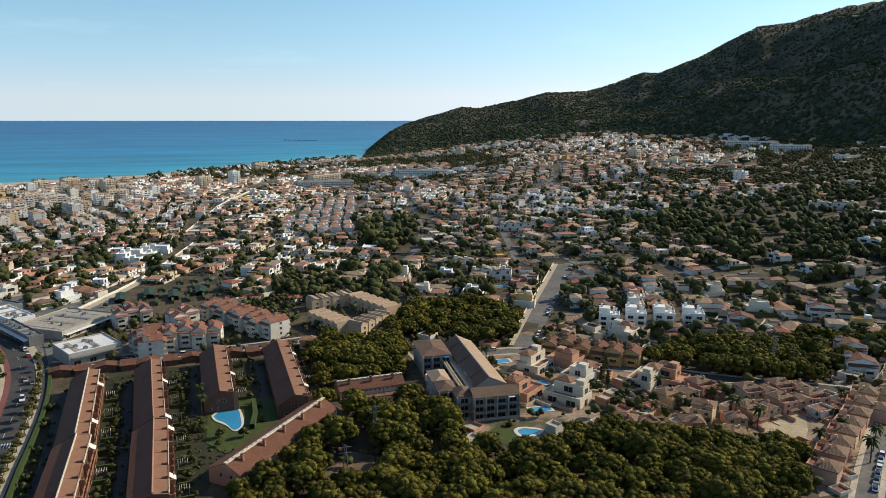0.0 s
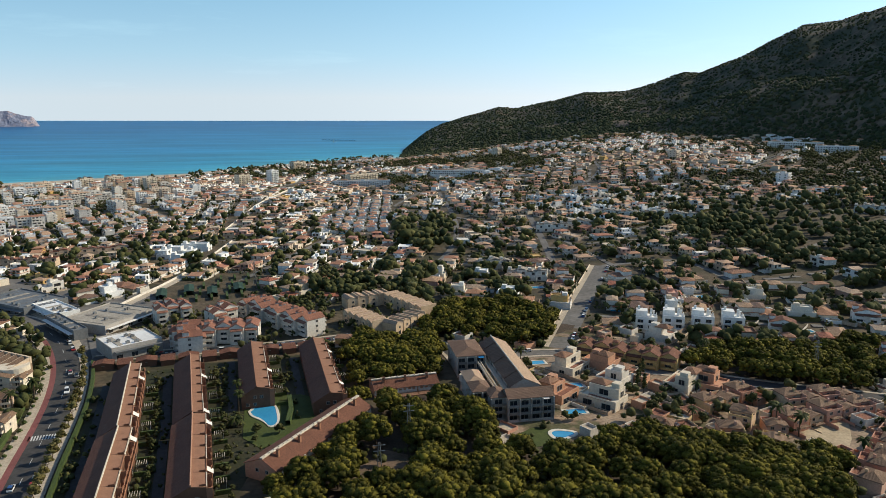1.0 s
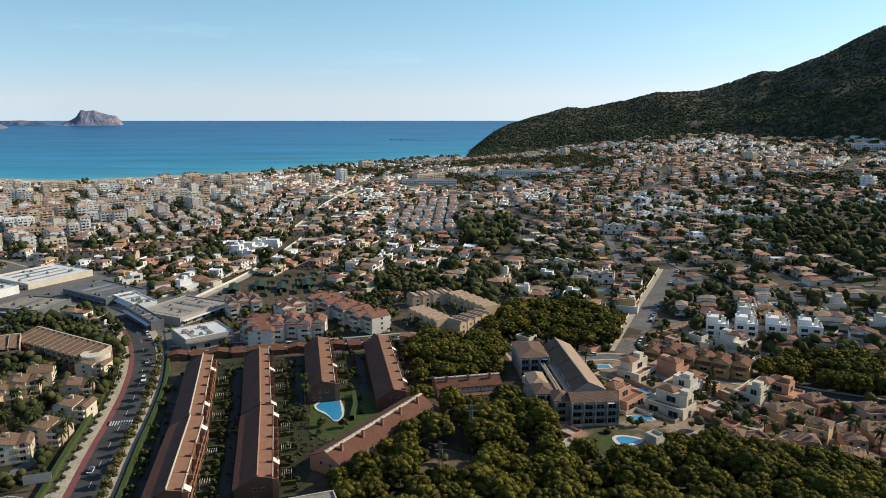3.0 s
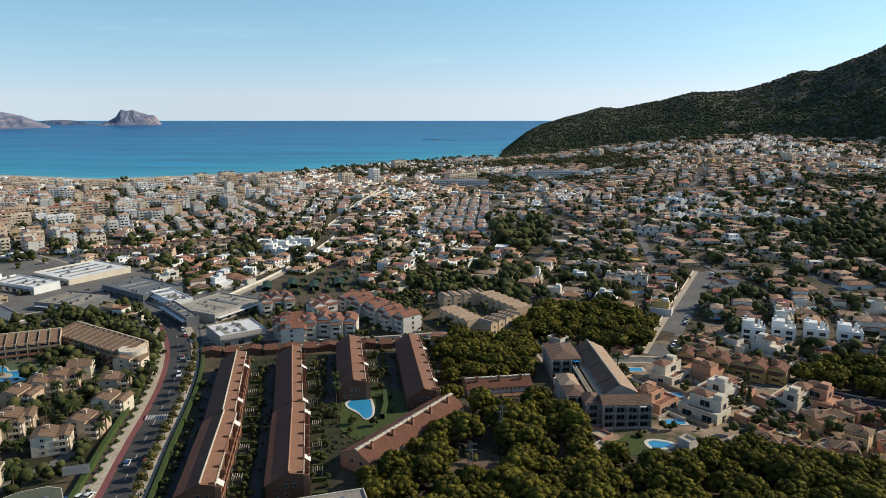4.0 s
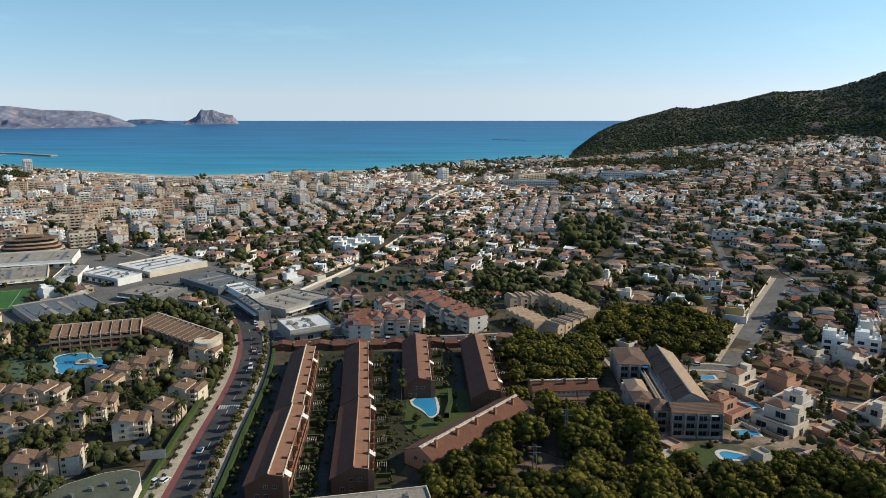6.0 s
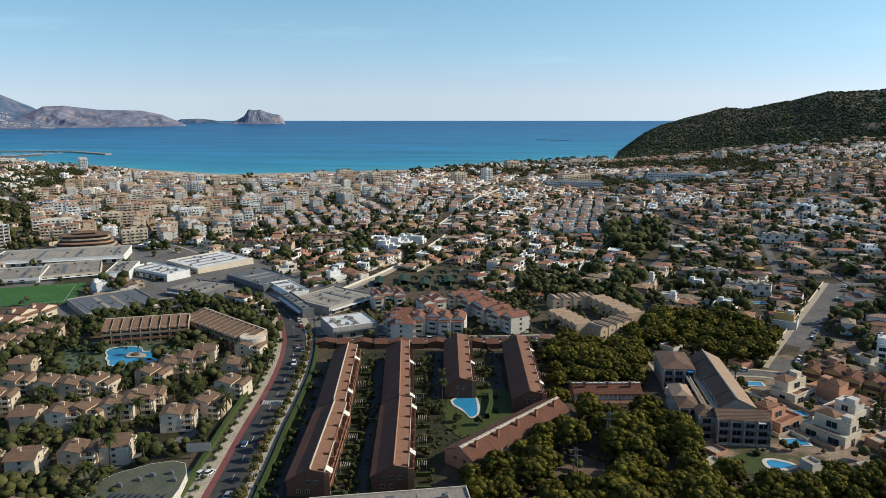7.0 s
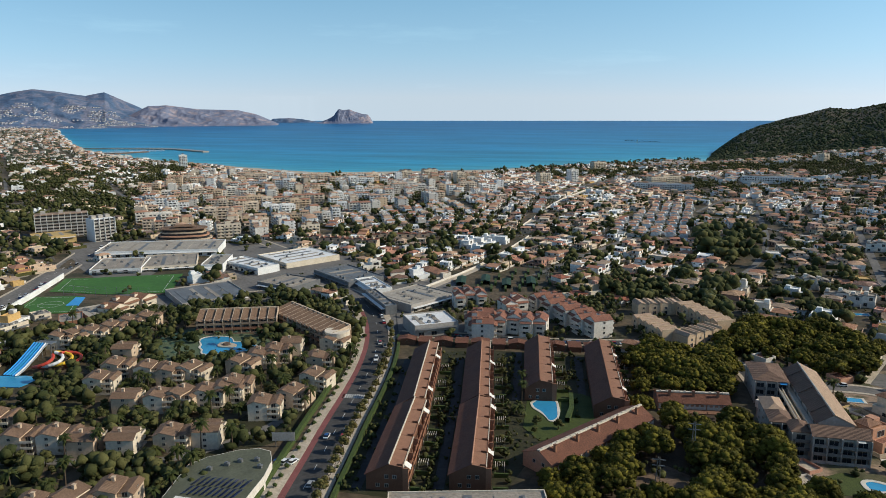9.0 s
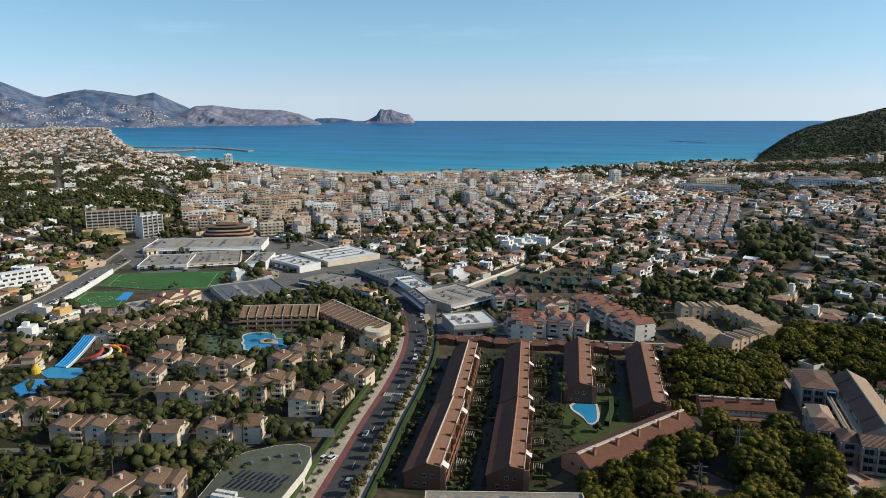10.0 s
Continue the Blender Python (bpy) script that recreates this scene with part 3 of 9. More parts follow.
PINK_LINE_C = [(152.2, 247.9), (170.6, 254.8)]
PINK_LINE_D = [(185.5, 243.7), (209.7, 245.6)]
PINK_LINE_E = [(228.8, 229.9), (211.9, 215.8), (195, 203.2), (170, 183)]
PINK_LINE_F = [(235.5, 228.3), (222.6, 217.1)]
PINK_LINES = (PINK_LINE_A, PINK_LINE_B, PINK_LINE_C, PINK_LINE_D, PINK_LINE_E, PINK_LINE_F)
BIG_VILLAS = [(113.6, 297.3), (128.8, 299.3), (126.7, 279.2), (113.6, 260.3), (97.5, 269.1), (174.6, 331.4), (153.3, 269.3), (163.2, 266.1)]
WHITE_HOUSES = [(253.7, 259.1), (265.7, 278.3), (240.3, 326.8), (291.2, 328.8)]
RESORT_HOUSES = [(-196.9, 197.5), (-184.7, 201), (-173.2, 201.1), (-160.6, 204.8), (-145.6, 210.5), (-135.7, 217.1), (-182.3, 236.3), (-169.3, 238.9), (-162.2, 243.3), (-153.5, 247.6), (-147.2, 258.7), (-226.7, 261.1), (-205.2, 249.8), (-209.4, 266.1), (-192.8, 265.8), (-181.5, 264.8), (-173.9, 269.1), (-230.4, 200.5), (-223, 206.3), (-140.9, 173), (-149.8, 166.1), (-157.8, 159.9), (-126.5, 242.2), (-119.5, 254.5), (-118.2, 273.6), (-125.1, 294.2), (-127.8, 319.3), (-156.9, 281.3), (-153.1, 292.3), (-148.7, 299.9), (-146.4, 312.2), (-234.2, 280.1), (-219.9, 286.7), (-148.2, 253.4), (-216.7, 208.1)]
RESORT_ROW = [(-262.4, 294.1), (-258, 300.1), (-252.7, 305.7), (-248.7, 315), (-246.4, 326.3), (-241.3, 334.4)]
CURVED_HOTEL = [(-186, 332.5, 41.3, 20.3), (-146.3, 334.1, 57.6, -35.7)]
POOL_BIG = [(-184, 312.9)]
SLIDES = [(-254.2, 256.9), (-238.4, 233.7), (-271.3, 294.4)]
SOLAR_EDGE = [(-122.5, 156), (-125.5, 173.6), (-129, 193.2), (-125.6, 199.1), (-118, 206), (-111.7, 208.7), (-107, 207.6), (-103.6, 201.5), (-101.6, 192), (-100.6, 176), (-101.5, 158)]
FLAT_NEAR = [(-35.5, 191.7, 46.2, 14.6)]
MARKET_HALL = [(-107, 372.5, -88.4, 384.3, -73.6, 353.5, -90.9, 338.6)]
SHOP_HALLS = [(-130.6, 401.5, 40, -53.5, 7, 6.4), (-113, 415.5, 37, 59, 33, 5.6), (-174, 464.5, 46, -38, 28, 5.4), (-147.6, 439.8, 33, -50, 13, 5.2), (-357.8, 523.9, 94.5, 20.9, 42.4, 6), (-350.6, 460.1, 34.9, 24.5, 38.9, 4), (-322.8, 481, 38.4, 29.4, 42.5, 4), (-282.6, 479, 15.7, 17.2, 34.9, 7), (-256.1, 480.4, 43.9, -27.7, 18.9, 6), (-235.2, 518.8, 42.9, -33.9, 47.6, 5), (-205, 435.5, 31, -18, 27, 4.8), (-243.5, 397.9, 40.6, 47.2, 40.2, 4), (-308.3, 310.7, 19, 80.1, 4.6, 3.5), (-309.8, 334.1, 8.6, 59, 9, 3.5), (-284.7, 328.2, 12, 39.9, 17.9, 4.5), (-281, 346.9, 19.1, 55.6, 20.9, 4)]
CLUB_HOUSE = [(-273.3, 360, 34.5, 82.5)]
SLAB_HOTEL = [(-491.4, 568, 43.7, 51.6, 14), (-443.7, 559.2, 19, 73.9, 14)]
YELLOW_SHED = [(-475.2, 537, 33.2, 48.7, 24.4, 6)]
ROUND_HOTEL = [(-367.8, 570.9, 51, 25.7, 20)]
WHITE_STEPS = [(-395.1, 369.7, 38.4, 65.7, 12)]
TOWERS = [(-832.7, 1307.3, 15, 40), (-102.8, 1161.7, 20, 26), (-58.7, 1198.9, 14, 30), (-342.8, 1207.1, 20, 22), (-308.3, 1238.3, 26, 20), (-238.8, 1161.1, 16, 24), (83.2, 1192.8, 60, 18), (-22.6, 1464.7, 30, 20), (382.3, 1467.6, 16, 22), (552.5, 1042.4, 16, 22), (541.6, 759.4, 12, 16), (-345.4, 607.5, 22, 16), (-278.5, 640.5, 18, 14)]
LONG_BLOCKS = [(273.6, 1140, 163.6, -13.5, 14, 7), (318.2, 626.2, 70.8, -26.9, 12, 7), (770.2, 964.1, 57.4, -38.6, 14, 10), (776.5, 1067.6, 81.9, -36, 12, 9), (211.9, 615.2, 27.7, -19, 12, 8), (242.9, 615.2, 30.8, -21.5, 12, 8), (280.3, 651.7, 22, -23.3, 10, 8), (79.4, 1108.4, 81.8, -4.1, 16, 9), (502.6, 565.4, 41.1, -41.6, 10, 7), (740.1, 816.8, 34.2, -42.2, 14, 8), (-180.7, 625, 55.5, 16.1, 9, 8), (-227.1, 592.2, 68.9, -4.7, 9, 8), (142.4, 461.5, 27, -22.2, 12, 5), (129.5, 499.4, 23.2, -1.2, 16, 7)]
MASTS = [(-38.1, 481.2, 22), (31.3, 238, 16), (18.9, 217.9, 12), (219.4, 273, 16)]
POOLS = [(100.9, 309.6), (99.6, 254.3), (142, 438.6), (108.3, 280), (252.6, 324.7), (233.2, 393.3), (254.1, 362.7)]
NEAR_POOL = [(-26.3, 276.5), (-24.6, 280.8), (-21.5, 282.4), (-17.2, 281.6), (-16.2, 274), (-15.4, 266.4), (-16.6, 262.6), (-18.6, 262.4), (-20.2, 266.6), (-22.2, 270.2), (-25, 272.8)]
ROUND_POOL = [(82.4, 237.4)]
WHITE_VILLAS = [(-115.5, 602), (-102.5, 580.8), (-94.6, 596.3), (-110.5, 616.9), (-102.5, 626.9), (-92.7, 629.1)]
NETTING = [(-96.3, 453.7), (-73.9, 502), (-58.5, 528.9), (-26.5, 502.4), (-47.4, 447.4), (-76.7, 429.7)]
BILLBOARD = [(-108.2, 219.9)]
MOLE = [(-1515, 1815), (-1287, 1859), (-1204, 1856), (-1063, 1781)]
MOLE_B = [(-1330, 1640), (-1263, 1667), (-1220, 1750)]
CYPRESS_AT = [(138, 278.7), (142.1, 284.5), (133.9, 271.9), (73, 395.3), (133.3, 284.9), (134.5, 267), (127.9, 630.8), (187.7, 592.9)]
PALMS_AT = [(-140.7, 278.7), (-131.2, 264.6), (-151.2, 294.4), (-130.2, 289), (-126.3, 259.8), (-134.7, 210), (-148.5, 203.8), (-159.8, 202.8), (-167, 198.4), (-176.1, 193.6), (-211.1, 199.6), (-219.2, 197.3), (-164.2, 282.9), (-165.1, 306.8), (-201.2, 314.4), (-139.8, 297.7), (-124.4, 302.1), (-116.5, 289.3), (-111.6, 252.1), (-114.2, 305.1), (-120.8, 267.6), (-143.1, 232), (-134.9, 237.1), (-152.1, 219.1), (-179.4, 244.4), (-196.3, 252.4), (-166.9, 254.3), (-206.2, 278.5), (-221.5, 274.1), (-186.6, 163.3), (-175.6, 170), (-167.7, 175.9), (-158.6, 186.3), (-189.6, 283.3), (-168.6, 277.9), (-30.6, 276.5), (-30.2, 265.2), (-32.2, 292.4), (142.5, 343), (-69.2, 522.5), (181.9, 198.6), (192.8, 187.7), (200.1, 194.3), (145.4, 400.9), (166.9, 225.4), (172.1, 219.2)]
ALTEA_B, ALTEA_Z = (-51.3, -48.7, -46.8, -44.9, -44.3, -43.2, -41.8, -40.4, -38.6, -37.4, -35.2, -33.7), (302, 249, 236, 168, 156, 178, 200, 188, 163, 186, 98, 23)
BERNIA_B, BERNIA_Z = (-38.0, -36.4, -34.6, -33.4, -31.2, -28.4, -27.1, -26.1, -25.0), (1, 37, 106, 112, 89, 82, 59, 26, -15)
LOW_FAR_B, LOW_FAR_Z = (-26.7, -25.8, -24.6, -23.7, -22.0, -21.1), (-8, 24, 27, 20, -6, -10)
ROCK_B, ROCK_Z = (-23.0, -22.2, -21.6, -21.3, -21.0, -20.9, -20.6, -20.1, -19.7, -19.1, -18.7, -18.5, -18.3), (-3, 10, 31, 45, 79, 86, 79, 83, 69, 55, 51, 31, 3)

# ---- building blocks ----
class Geo:
    """Collects boxes, roofs and prisms for one mesh."""

    def __init__(self):
        self.v, self.f, self.m = [], [], []

    def add(self, vs, fs, mat=0):
        k = len(self.v)
        self.v += [tuple(p) for p in vs]
        self.f += [tuple(i + k for i in f) for f in fs]
        self.m += [mat] * len(fs)
        return self

    def box(self, x0, x1, y0, y1, z0, z1, mat=0):
        vs = [(x0, y0, z0), (x1, y0, z0), (x1, y1, z0), (x0, y1, z0), (x0, y0, z1), (x1, y0, z1), (x1, y1, z1), (x0, y1, z1)]
        return self.add(vs, [(3, 2, 1, 0), (4, 5, 6, 7), (0, 1, 5, 4), (1, 2, 6, 5), (2, 3, 7, 6), (3, 0, 4, 7)], mat)

    def prism(self, pts, z0, z1, mat=0):
        n = len(pts)
        a = sum(pts[i][0] * pts[(i + 1) % n][1] - pts[(i + 1) % n][0] * pts[i][1] for i in range(n))
        pts = list(pts) if a > 0 else list(pts)[::-1]
        vs = [(x, y, z0) for x, y in pts] + [(x, y, z1) for x, y in pts]
        fs = [tuple(range(n))[::-1], tuple(range(n, 2 * n))] + [(i, (i + 1) % n, n + (i + 1) % n, n + i) for i in range(n)]
        return self.add(vs, fs, mat)

    def hip(self, x0, x1, y0, y1, z, h, over=0.5, mat=0, thick=0.2):
        """A hipped roof with overhanging eaves of some thickness."""
        x0, x1, y0, y1 = x0 - over, x1 + over, y0 - over, y1 + over
        w, d = x1 - x0, y1 - y0
        if w >= d:
            a, b = (x0 + d / 2, (y0 + y1) / 2, z + h), (x1 - d / 2, (y0 + y1) / 2, z + h)
            fs = [(4, 5, 9, 8), (5, 6, 9), (6, 7, 8, 9), (7, 4, 8)]
        else:
            a, b = ((x0 + x1) / 2, y0 + w / 2, z + h), ((x0 + x1) / 2, y1 - w / 2, z + h)
            fs = [(4, 5, 8), (5, 6, 9, 8), (6, 7, 9), (7, 4, 8, 9)]
        fs += [(3, 2, 1, 0), (0, 1, 5, 4), (1, 2, 6, 5), (2, 3, 7, 6), (3, 0, 4, 7)]
        vs = [(x, y, q) for q in (z - thick, z) for x, y in ((x0, y0), (x1, y0), (x1, y1), (x0, y1))]
        return self.add(vs + [a, b], fs, mat)

    def tray(self, x0, x1, y0, y1, z0, z1, rim=0.8, t=0.25, mat=0):
        """A block with a parapet round its sunken flat top, in one piece."""
        vs = []
        for q, o in ((z0, 0), (z1 + rim, 0), (z1 + rim, t), (z1, t)):
            vs += [(x0 + o, y0 + o, q), (x1 - o, y0 + o, q), (x1 - o, y1 - o, q), (x0 + o, y1 - o, q)]
        fs = [(3, 2, 1, 0), (12, 13, 14, 15)]
        for k in (0, 4, 8):
            fs += [(k + i, k + (i + 1) % 4, k + 4 + (i + 1) % 4, k + 4 + i) for i in range(4)]
        return self.add(vs, fs, mat)

    def gable(self, x0, x1, y0, y1, z, h, over=0.4, mat=0, ridge=0.5, thick=0.18):
        """A pitched roof slab, ridge along y; ridge says where across it lies."""
        y0, y1 = y0 - over, y1 + over
        xr = x0 + (x1 - x0) * ridge
        sl, sr = h / (xr - x0), h / (x1 - xr)
        a, c = (x0 - over, z - over * sl), (x1 + over, z - over * sr)
        vs = []
        for y in (y0, y1):
            vs += [(a[0], y, a[1]), (xr, y, z + h), (c[0], y, c[1]), (a[0], y, a[1] + thick), (xr, y, z + h + thick), (c[0], y, c[1] + thick)]
        fs = [(3, 4, 10, 9), (4, 5, 11, 10), (0, 6, 7, 1), (1, 7, 8, 2), (0, 3, 9, 6), (2, 8, 11, 5), (0, 1, 4, 3), (1, 2, 5, 4), (6, 9, 10, 7), (7, 10, 11, 8)]
        return self.add(vs, fs, mat)

    def gable_body(self, x0, x1, y0, y1, z0, z, h, ridge=0.5, mat=0):
        """Walls with pointed ends that carry a pitched roof."""
        xr = x0 + (x1 - x0) * ridge
        vs = [(x, y, q) for y in (y0, y1) for x, q in ((x0, z0), (x1, z0), (x1, z), (xr, z + h), (x0, z))]
        return self.add(vs, [(0, 1, 2, 3, 4), (9, 8, 7, 6, 5), (1, 0, 5, 6), (2, 1, 6, 7), (3, 2, 7, 8), (4, 3, 8, 9), (0, 4, 9, 5)], mat)

    def tube(self, x, y, z0, z1, r0, r1=None, n=8, mat=0):
        r1 = r0 if r1 is None else r1
        an = [2 * math.pi * i / n for i in range(n)]
        vs = [(x + r0 * math.cos(a), y + r0 * math.sin(a), z0) for a in an] + [(x + r1 * math.cos(a), y + r1 * math.sin(a), z1) for a in an]
        return self.add(vs, [tuple(range(n))[::-1], tuple(range(n, 2 * n))] + [(i, (i + 1) % n, n + (i + 1) % n, n + i) for i in range(n)], mat)

    def beam(self, p, q, r, mat=0, n=4):
        """A bar between two points."""
        p, q = Vector(p), Vector(q)
        d = (q - p).normalized()
        s = d.orthogonal().normalized()
        u = d.cross(s)
        vs = [w + (s * math.cos(a) + u * math.sin(a)) * r for w in (p, q) for a in (2 * math.pi * i / n + 0.78 for i in range(n))]
        return self.add(vs, [tuple(range(n))[::-1], tuple(range(n, 2 * n))] + [(i, (i + 1) % n, n + (i + 1) % n, n + i) for i in range(n)], mat)

    def mesh(self, name, mats, smooth=False):
        me = bpy.data.meshes.new(name)
        me.from_pydata(self.v, [], self.f)
        for m in (mats if isinstance(mats, (list, tuple)) else [mats]):
            me.materials.append(m)
        me.polygons.foreach_set("material_index", self.m)
        if smooth:
            me.polygons.foreach_set("use_smooth", [True] * len(self.f))
        me.update()
        return me


def part(name, geo, mats, parent, label="", at=None):
    """One mesh under a thing; geo is a Geo or a mesh that is shared."""
    me = geo if isinstance(geo, bpy.types.Mesh) else geo.mesh(name, mats)
    ob = new(name, me)
    ob.parent = parent
    if at is not None:
        ob.matrix_basis = at
    return tagged(ob, label) if label else ob


def thing(name, label, category, m=None, group="", kind=""):
    ob = new(name)
    ob.empty_display_size = 0.1
    if m is not None:
        ob.matrix_basis = m
    return tagged(ob, label, category, group, kind)


def gz(x, y):
    """Height of the ground at one place; quick on the plain."""
    r, b = math.hypot(x, y), math.degrees(math.atan2(x, y))
    if r < 380 or abs(b) > 90:
        return 17.0
    rf = np.interp(b, COAST_B, COAST_R) if b < 6.5 else np.interp(b, FOOT_B, FOOT_R)
    if r < rf:
        return float(17 + (np.interp(b, FOOT_B, FOOT_Z) - 17) * (r - 380) / (rf - 380))
    return float(ground_z(x, y))


def spot(x, y, turn=0.0, dz=0.0):
    return pose(x, y, gz(x, y) + dz, 0, 0, turn)


def inside(x, y, poly):
    hit, n = False, len(poly)
    for i in range(n):
        (xa, ya), (xb, yb) = poly[i], poly[i - 1]
        if (ya > y) != (yb > y) and x < (xb - xa) * (y - ya) / (yb - ya) + xa:
            hit = not hit
    return hit


def from_path(x, y, pts):
    """Distance from a place to a line of points."""
    best = 1e9
    for (xa, ya), (xb, yb) in zip(pts, pts[1:]):
        dx, dy = xb - xa, yb - ya
        k = min(1, max(0, ((x - xa) * dx + (y - ya) * dy) / (dx * dx + dy * dy)))
        best = min(best, math.hypot(x - xa - k * dx, y - ya - k * dy))
    return best


def fine(pts, step=8.0):
    out = []
    for (xa, ya), (xb, yb) in zip(pts, pts[1:]):
        n = max(1, int(math.hypot(xb - xa, yb - ya) / step))
        out += [(xa + (xb - xa) * i / n, ya + (yb - ya) * i / n) for i in range(n)]
    return out + [pts[-1]]


def rounded(pts, times=2):
    """Cuts the corners of a line of points, so that it bends gently."""
    for _ in range(times):
        out = [pts[0]]
        for (xa, ya), (xb, yb) in zip(pts, pts[1:]):
            out += [(xa * 0.75 + xb * 0.25, ya * 0.75 + yb * 0.25), (xa * 0.25 + xb * 0.75, ya * 0.25 + yb * 0.75)]
        pts = out + [pts[-1]]
    return pts


def strip(pts, a, b, lift, thick=0.5):
    """A band along a line of points between the offsets a and b to its left, laid on the ground."""
    g = Geo()
    pts = fine(pts)
    rows = []
    for i, (x, y) in enumerate(pts):
        (xa, ya), (xb, yb) = pts[max(0, i - 1)], pts[min(len(pts) - 1, i + 1)]
        d = math.hypot(xb - xa, yb - ya) or 1
        nx, ny = -(yb - ya) / d, (xb - xa) / d
        rows.append([(x + nx * o, y + ny * o, gz(x + nx * o, y + ny * o) + lift - dz) for o, dz in ((b, thick), (b, 0), (a, 0), (a, thick))])
    vs = [p for row in rows for p in row]
    fs = []
    for i in range(len(rows) - 1):
        k = 4 * i
        fs += [(k + j, k + j + 1, k + j + 5, k + j + 4) for j in range(3)]
    return g.add(vs, fs)


def patch(pts, lift, thick=0.6):
    """A flat-lying area of ground that follows its height at the corners."""
    g = Geo()
    pts = fine(list(pts) + [pts[0]], 12)[:-1]
    n = len(pts)
    if sum(pts[i][0] * pts[(i + 1) % n][1] - pts[(i + 1) % n][0] * pts[i][1] for i in range(n)) < 0:
        pts = pts[::-1]
    top = [(x, y, gz(x, y) + lift) for x, y in pts]
    return g.add(top + [(x, y, z - thick) for x, y, z in top], [tuple(range(n))] + [(n + i, n + (i + 1) % n, (i + 1) % n, i) for i in range(n)])


# ---- plants ----
def ball(level):
    bm = bmesh.new()
    bmesh.ops.create_icosphere(bm, subdivisions=level, radius=1)
    v = np.array([p.co for p in bm.verts])
    bm.verts.index_update()
    f = np.array([[p.index for p in q.verts] for q in bm.faces])
    bm.free()
    return v, f


BALL0, BALL1 = ball(1), ball(2)
BLOB = (np.array([(1, 0, 0), (0.31, 0.95, 0), (-0.81, 0.59, 0), (-0.81, -0.59, 0), (0.31, -0.95, 0), (0, 0, 1), (0, 0, -1)], float), np.array([(i, (i + 1) % 5, 5) for i in range(5)] + [((i + 1) % 5, i, 6) for i in range(5)]))


def soup(name, vs, fs, mat, smooth=True):
    """A mesh from stacked triangle arrays."""
    v, f = np.concatenate(vs), np.concatenate(fs)
    me = bpy.data.meshes.new(name)
    me.vertices.add(len(v))
    me.vertices.foreach_set("co", v.ravel())
    me.loops.add(f.size)
    me.loops.foreach_set("vertex_index", f.ravel().astype(np.int32))
    me.polygons.add(len(f))
    me.polygons.foreach_set("loop_start", np.arange(0, f.size, 3, dtype=np.int32))
    me.polygons.foreach_set("use_smooth", np.full(len(f), smooth))
    me.materials.append(mat)
    me.update(calc_edges=True)
    return me


def clumps(rng, centres, radii, base, flat=0.8, rough=0.28):
    vs, fs, k = [], [], 0
    for c, r in zip(centres, radii):
        bump = 1 + rough * rng.uniform(-1, 1, (len(base[0]), 1))
        v = base[0] * bump * r * np.array([1, 1, flat]) + c
        vs.append(v)
        fs.append(base[1] + k)
        k += len(v)
    return vs, fs, k


def crown(name, seed, radius, height, low, mat, n=26, base=BALL1, lump=0.36, tufts=1500, dome=0.65, tuft=0.24):
    """Leaves or needles: overlapping uneven masses over an open dome, covered in small loose tufts."""
    rng = np.random.default_rng(seed)
    lobes = rng.uniform(0.7, 1.12, 8)
    cs, rs = [], []
    for i in range(n):
        a, u = rng.uniform(0, 2 * np.pi), (rng.uniform(0, 1) ** 0.5 if i > 2 else 0.15)
        reach = radius * np.interp(a, np.linspace(0, 2 * np.pi, 9), np.append(lobes, lobes[0])) * (1 - lump * 0.6)
        top = rng.uniform(0.1, 1)
        rr = u * reach * np.sqrt(max(0.05, 1 - top ** 2 * dome))
        cs.append((rr * np.cos(a), rr * np.sin(a), low + height * (0.22 + 0.6 * top * np.sqrt(max(0.08, 1 - (u / 1.05) ** 2)) + rng.uniform(-0.06, 0.1))))
        rs.append(radius * lump * rng.uniform(0.6, 1.1))
    vs, fs, k = clumps(rng, cs, rs, base, 0.62, 0.34)
    d = rng.normal(size=(tufts, 3))
    d[:, 2] = np.abs(d[:, 2]) - 0.25
    d /= np.linalg.norm(d, axis=1)[:, None]
    pick = rng.integers(0, len(cs), tufts)
    mid = np.array(cs)[pick] + d * np.array(rs)[pick][:, None] * np.array([1, 1, 0.68]) * rng.uniform(0.85, 1.2, (tufts, 1))
    tri = mid[:, None, :] + rng.normal(size=(tufts, 3, 3)) * tuft * rng.uniform(0.5, 1.2, (tufts, 1, 1))
    vs.append(tri.reshape(-1, 3))
    fs.append(k + np.arange(3 * tufts).reshape(-1, 3))
    return soup(name, vs, fs, mat)


def trunk(name, seed, h, r, spread, limbs=5):
    rng = np.random.default_rng(seed)
    g = Geo()
    bend = rng.uniform(-0.5, 0.5, 2)
    knots = [(0, 0, -1.0), (bend[0] * 0.4, bend[1] * 0.4, h * 0.4), (bend[0], bend[1], h * 0.72)]
    g.beam(knots[0], knots[1], r, n=7)
    g.beam(knots[1], knots[2], r * 0.78, n=7)
    for i in range(limbs):
        a = 2 * math.pi * i / limbs + rng.uniform(-0.4, 0.4)
        g.beam(knots[2], (bend[0] + spread * math.cos(a), bend[1] + spread * math.sin(a), h * rng.uniform(0.95, 1.15)), r * 0.4, n=5)
    return g.mesh(name, M_BARK)


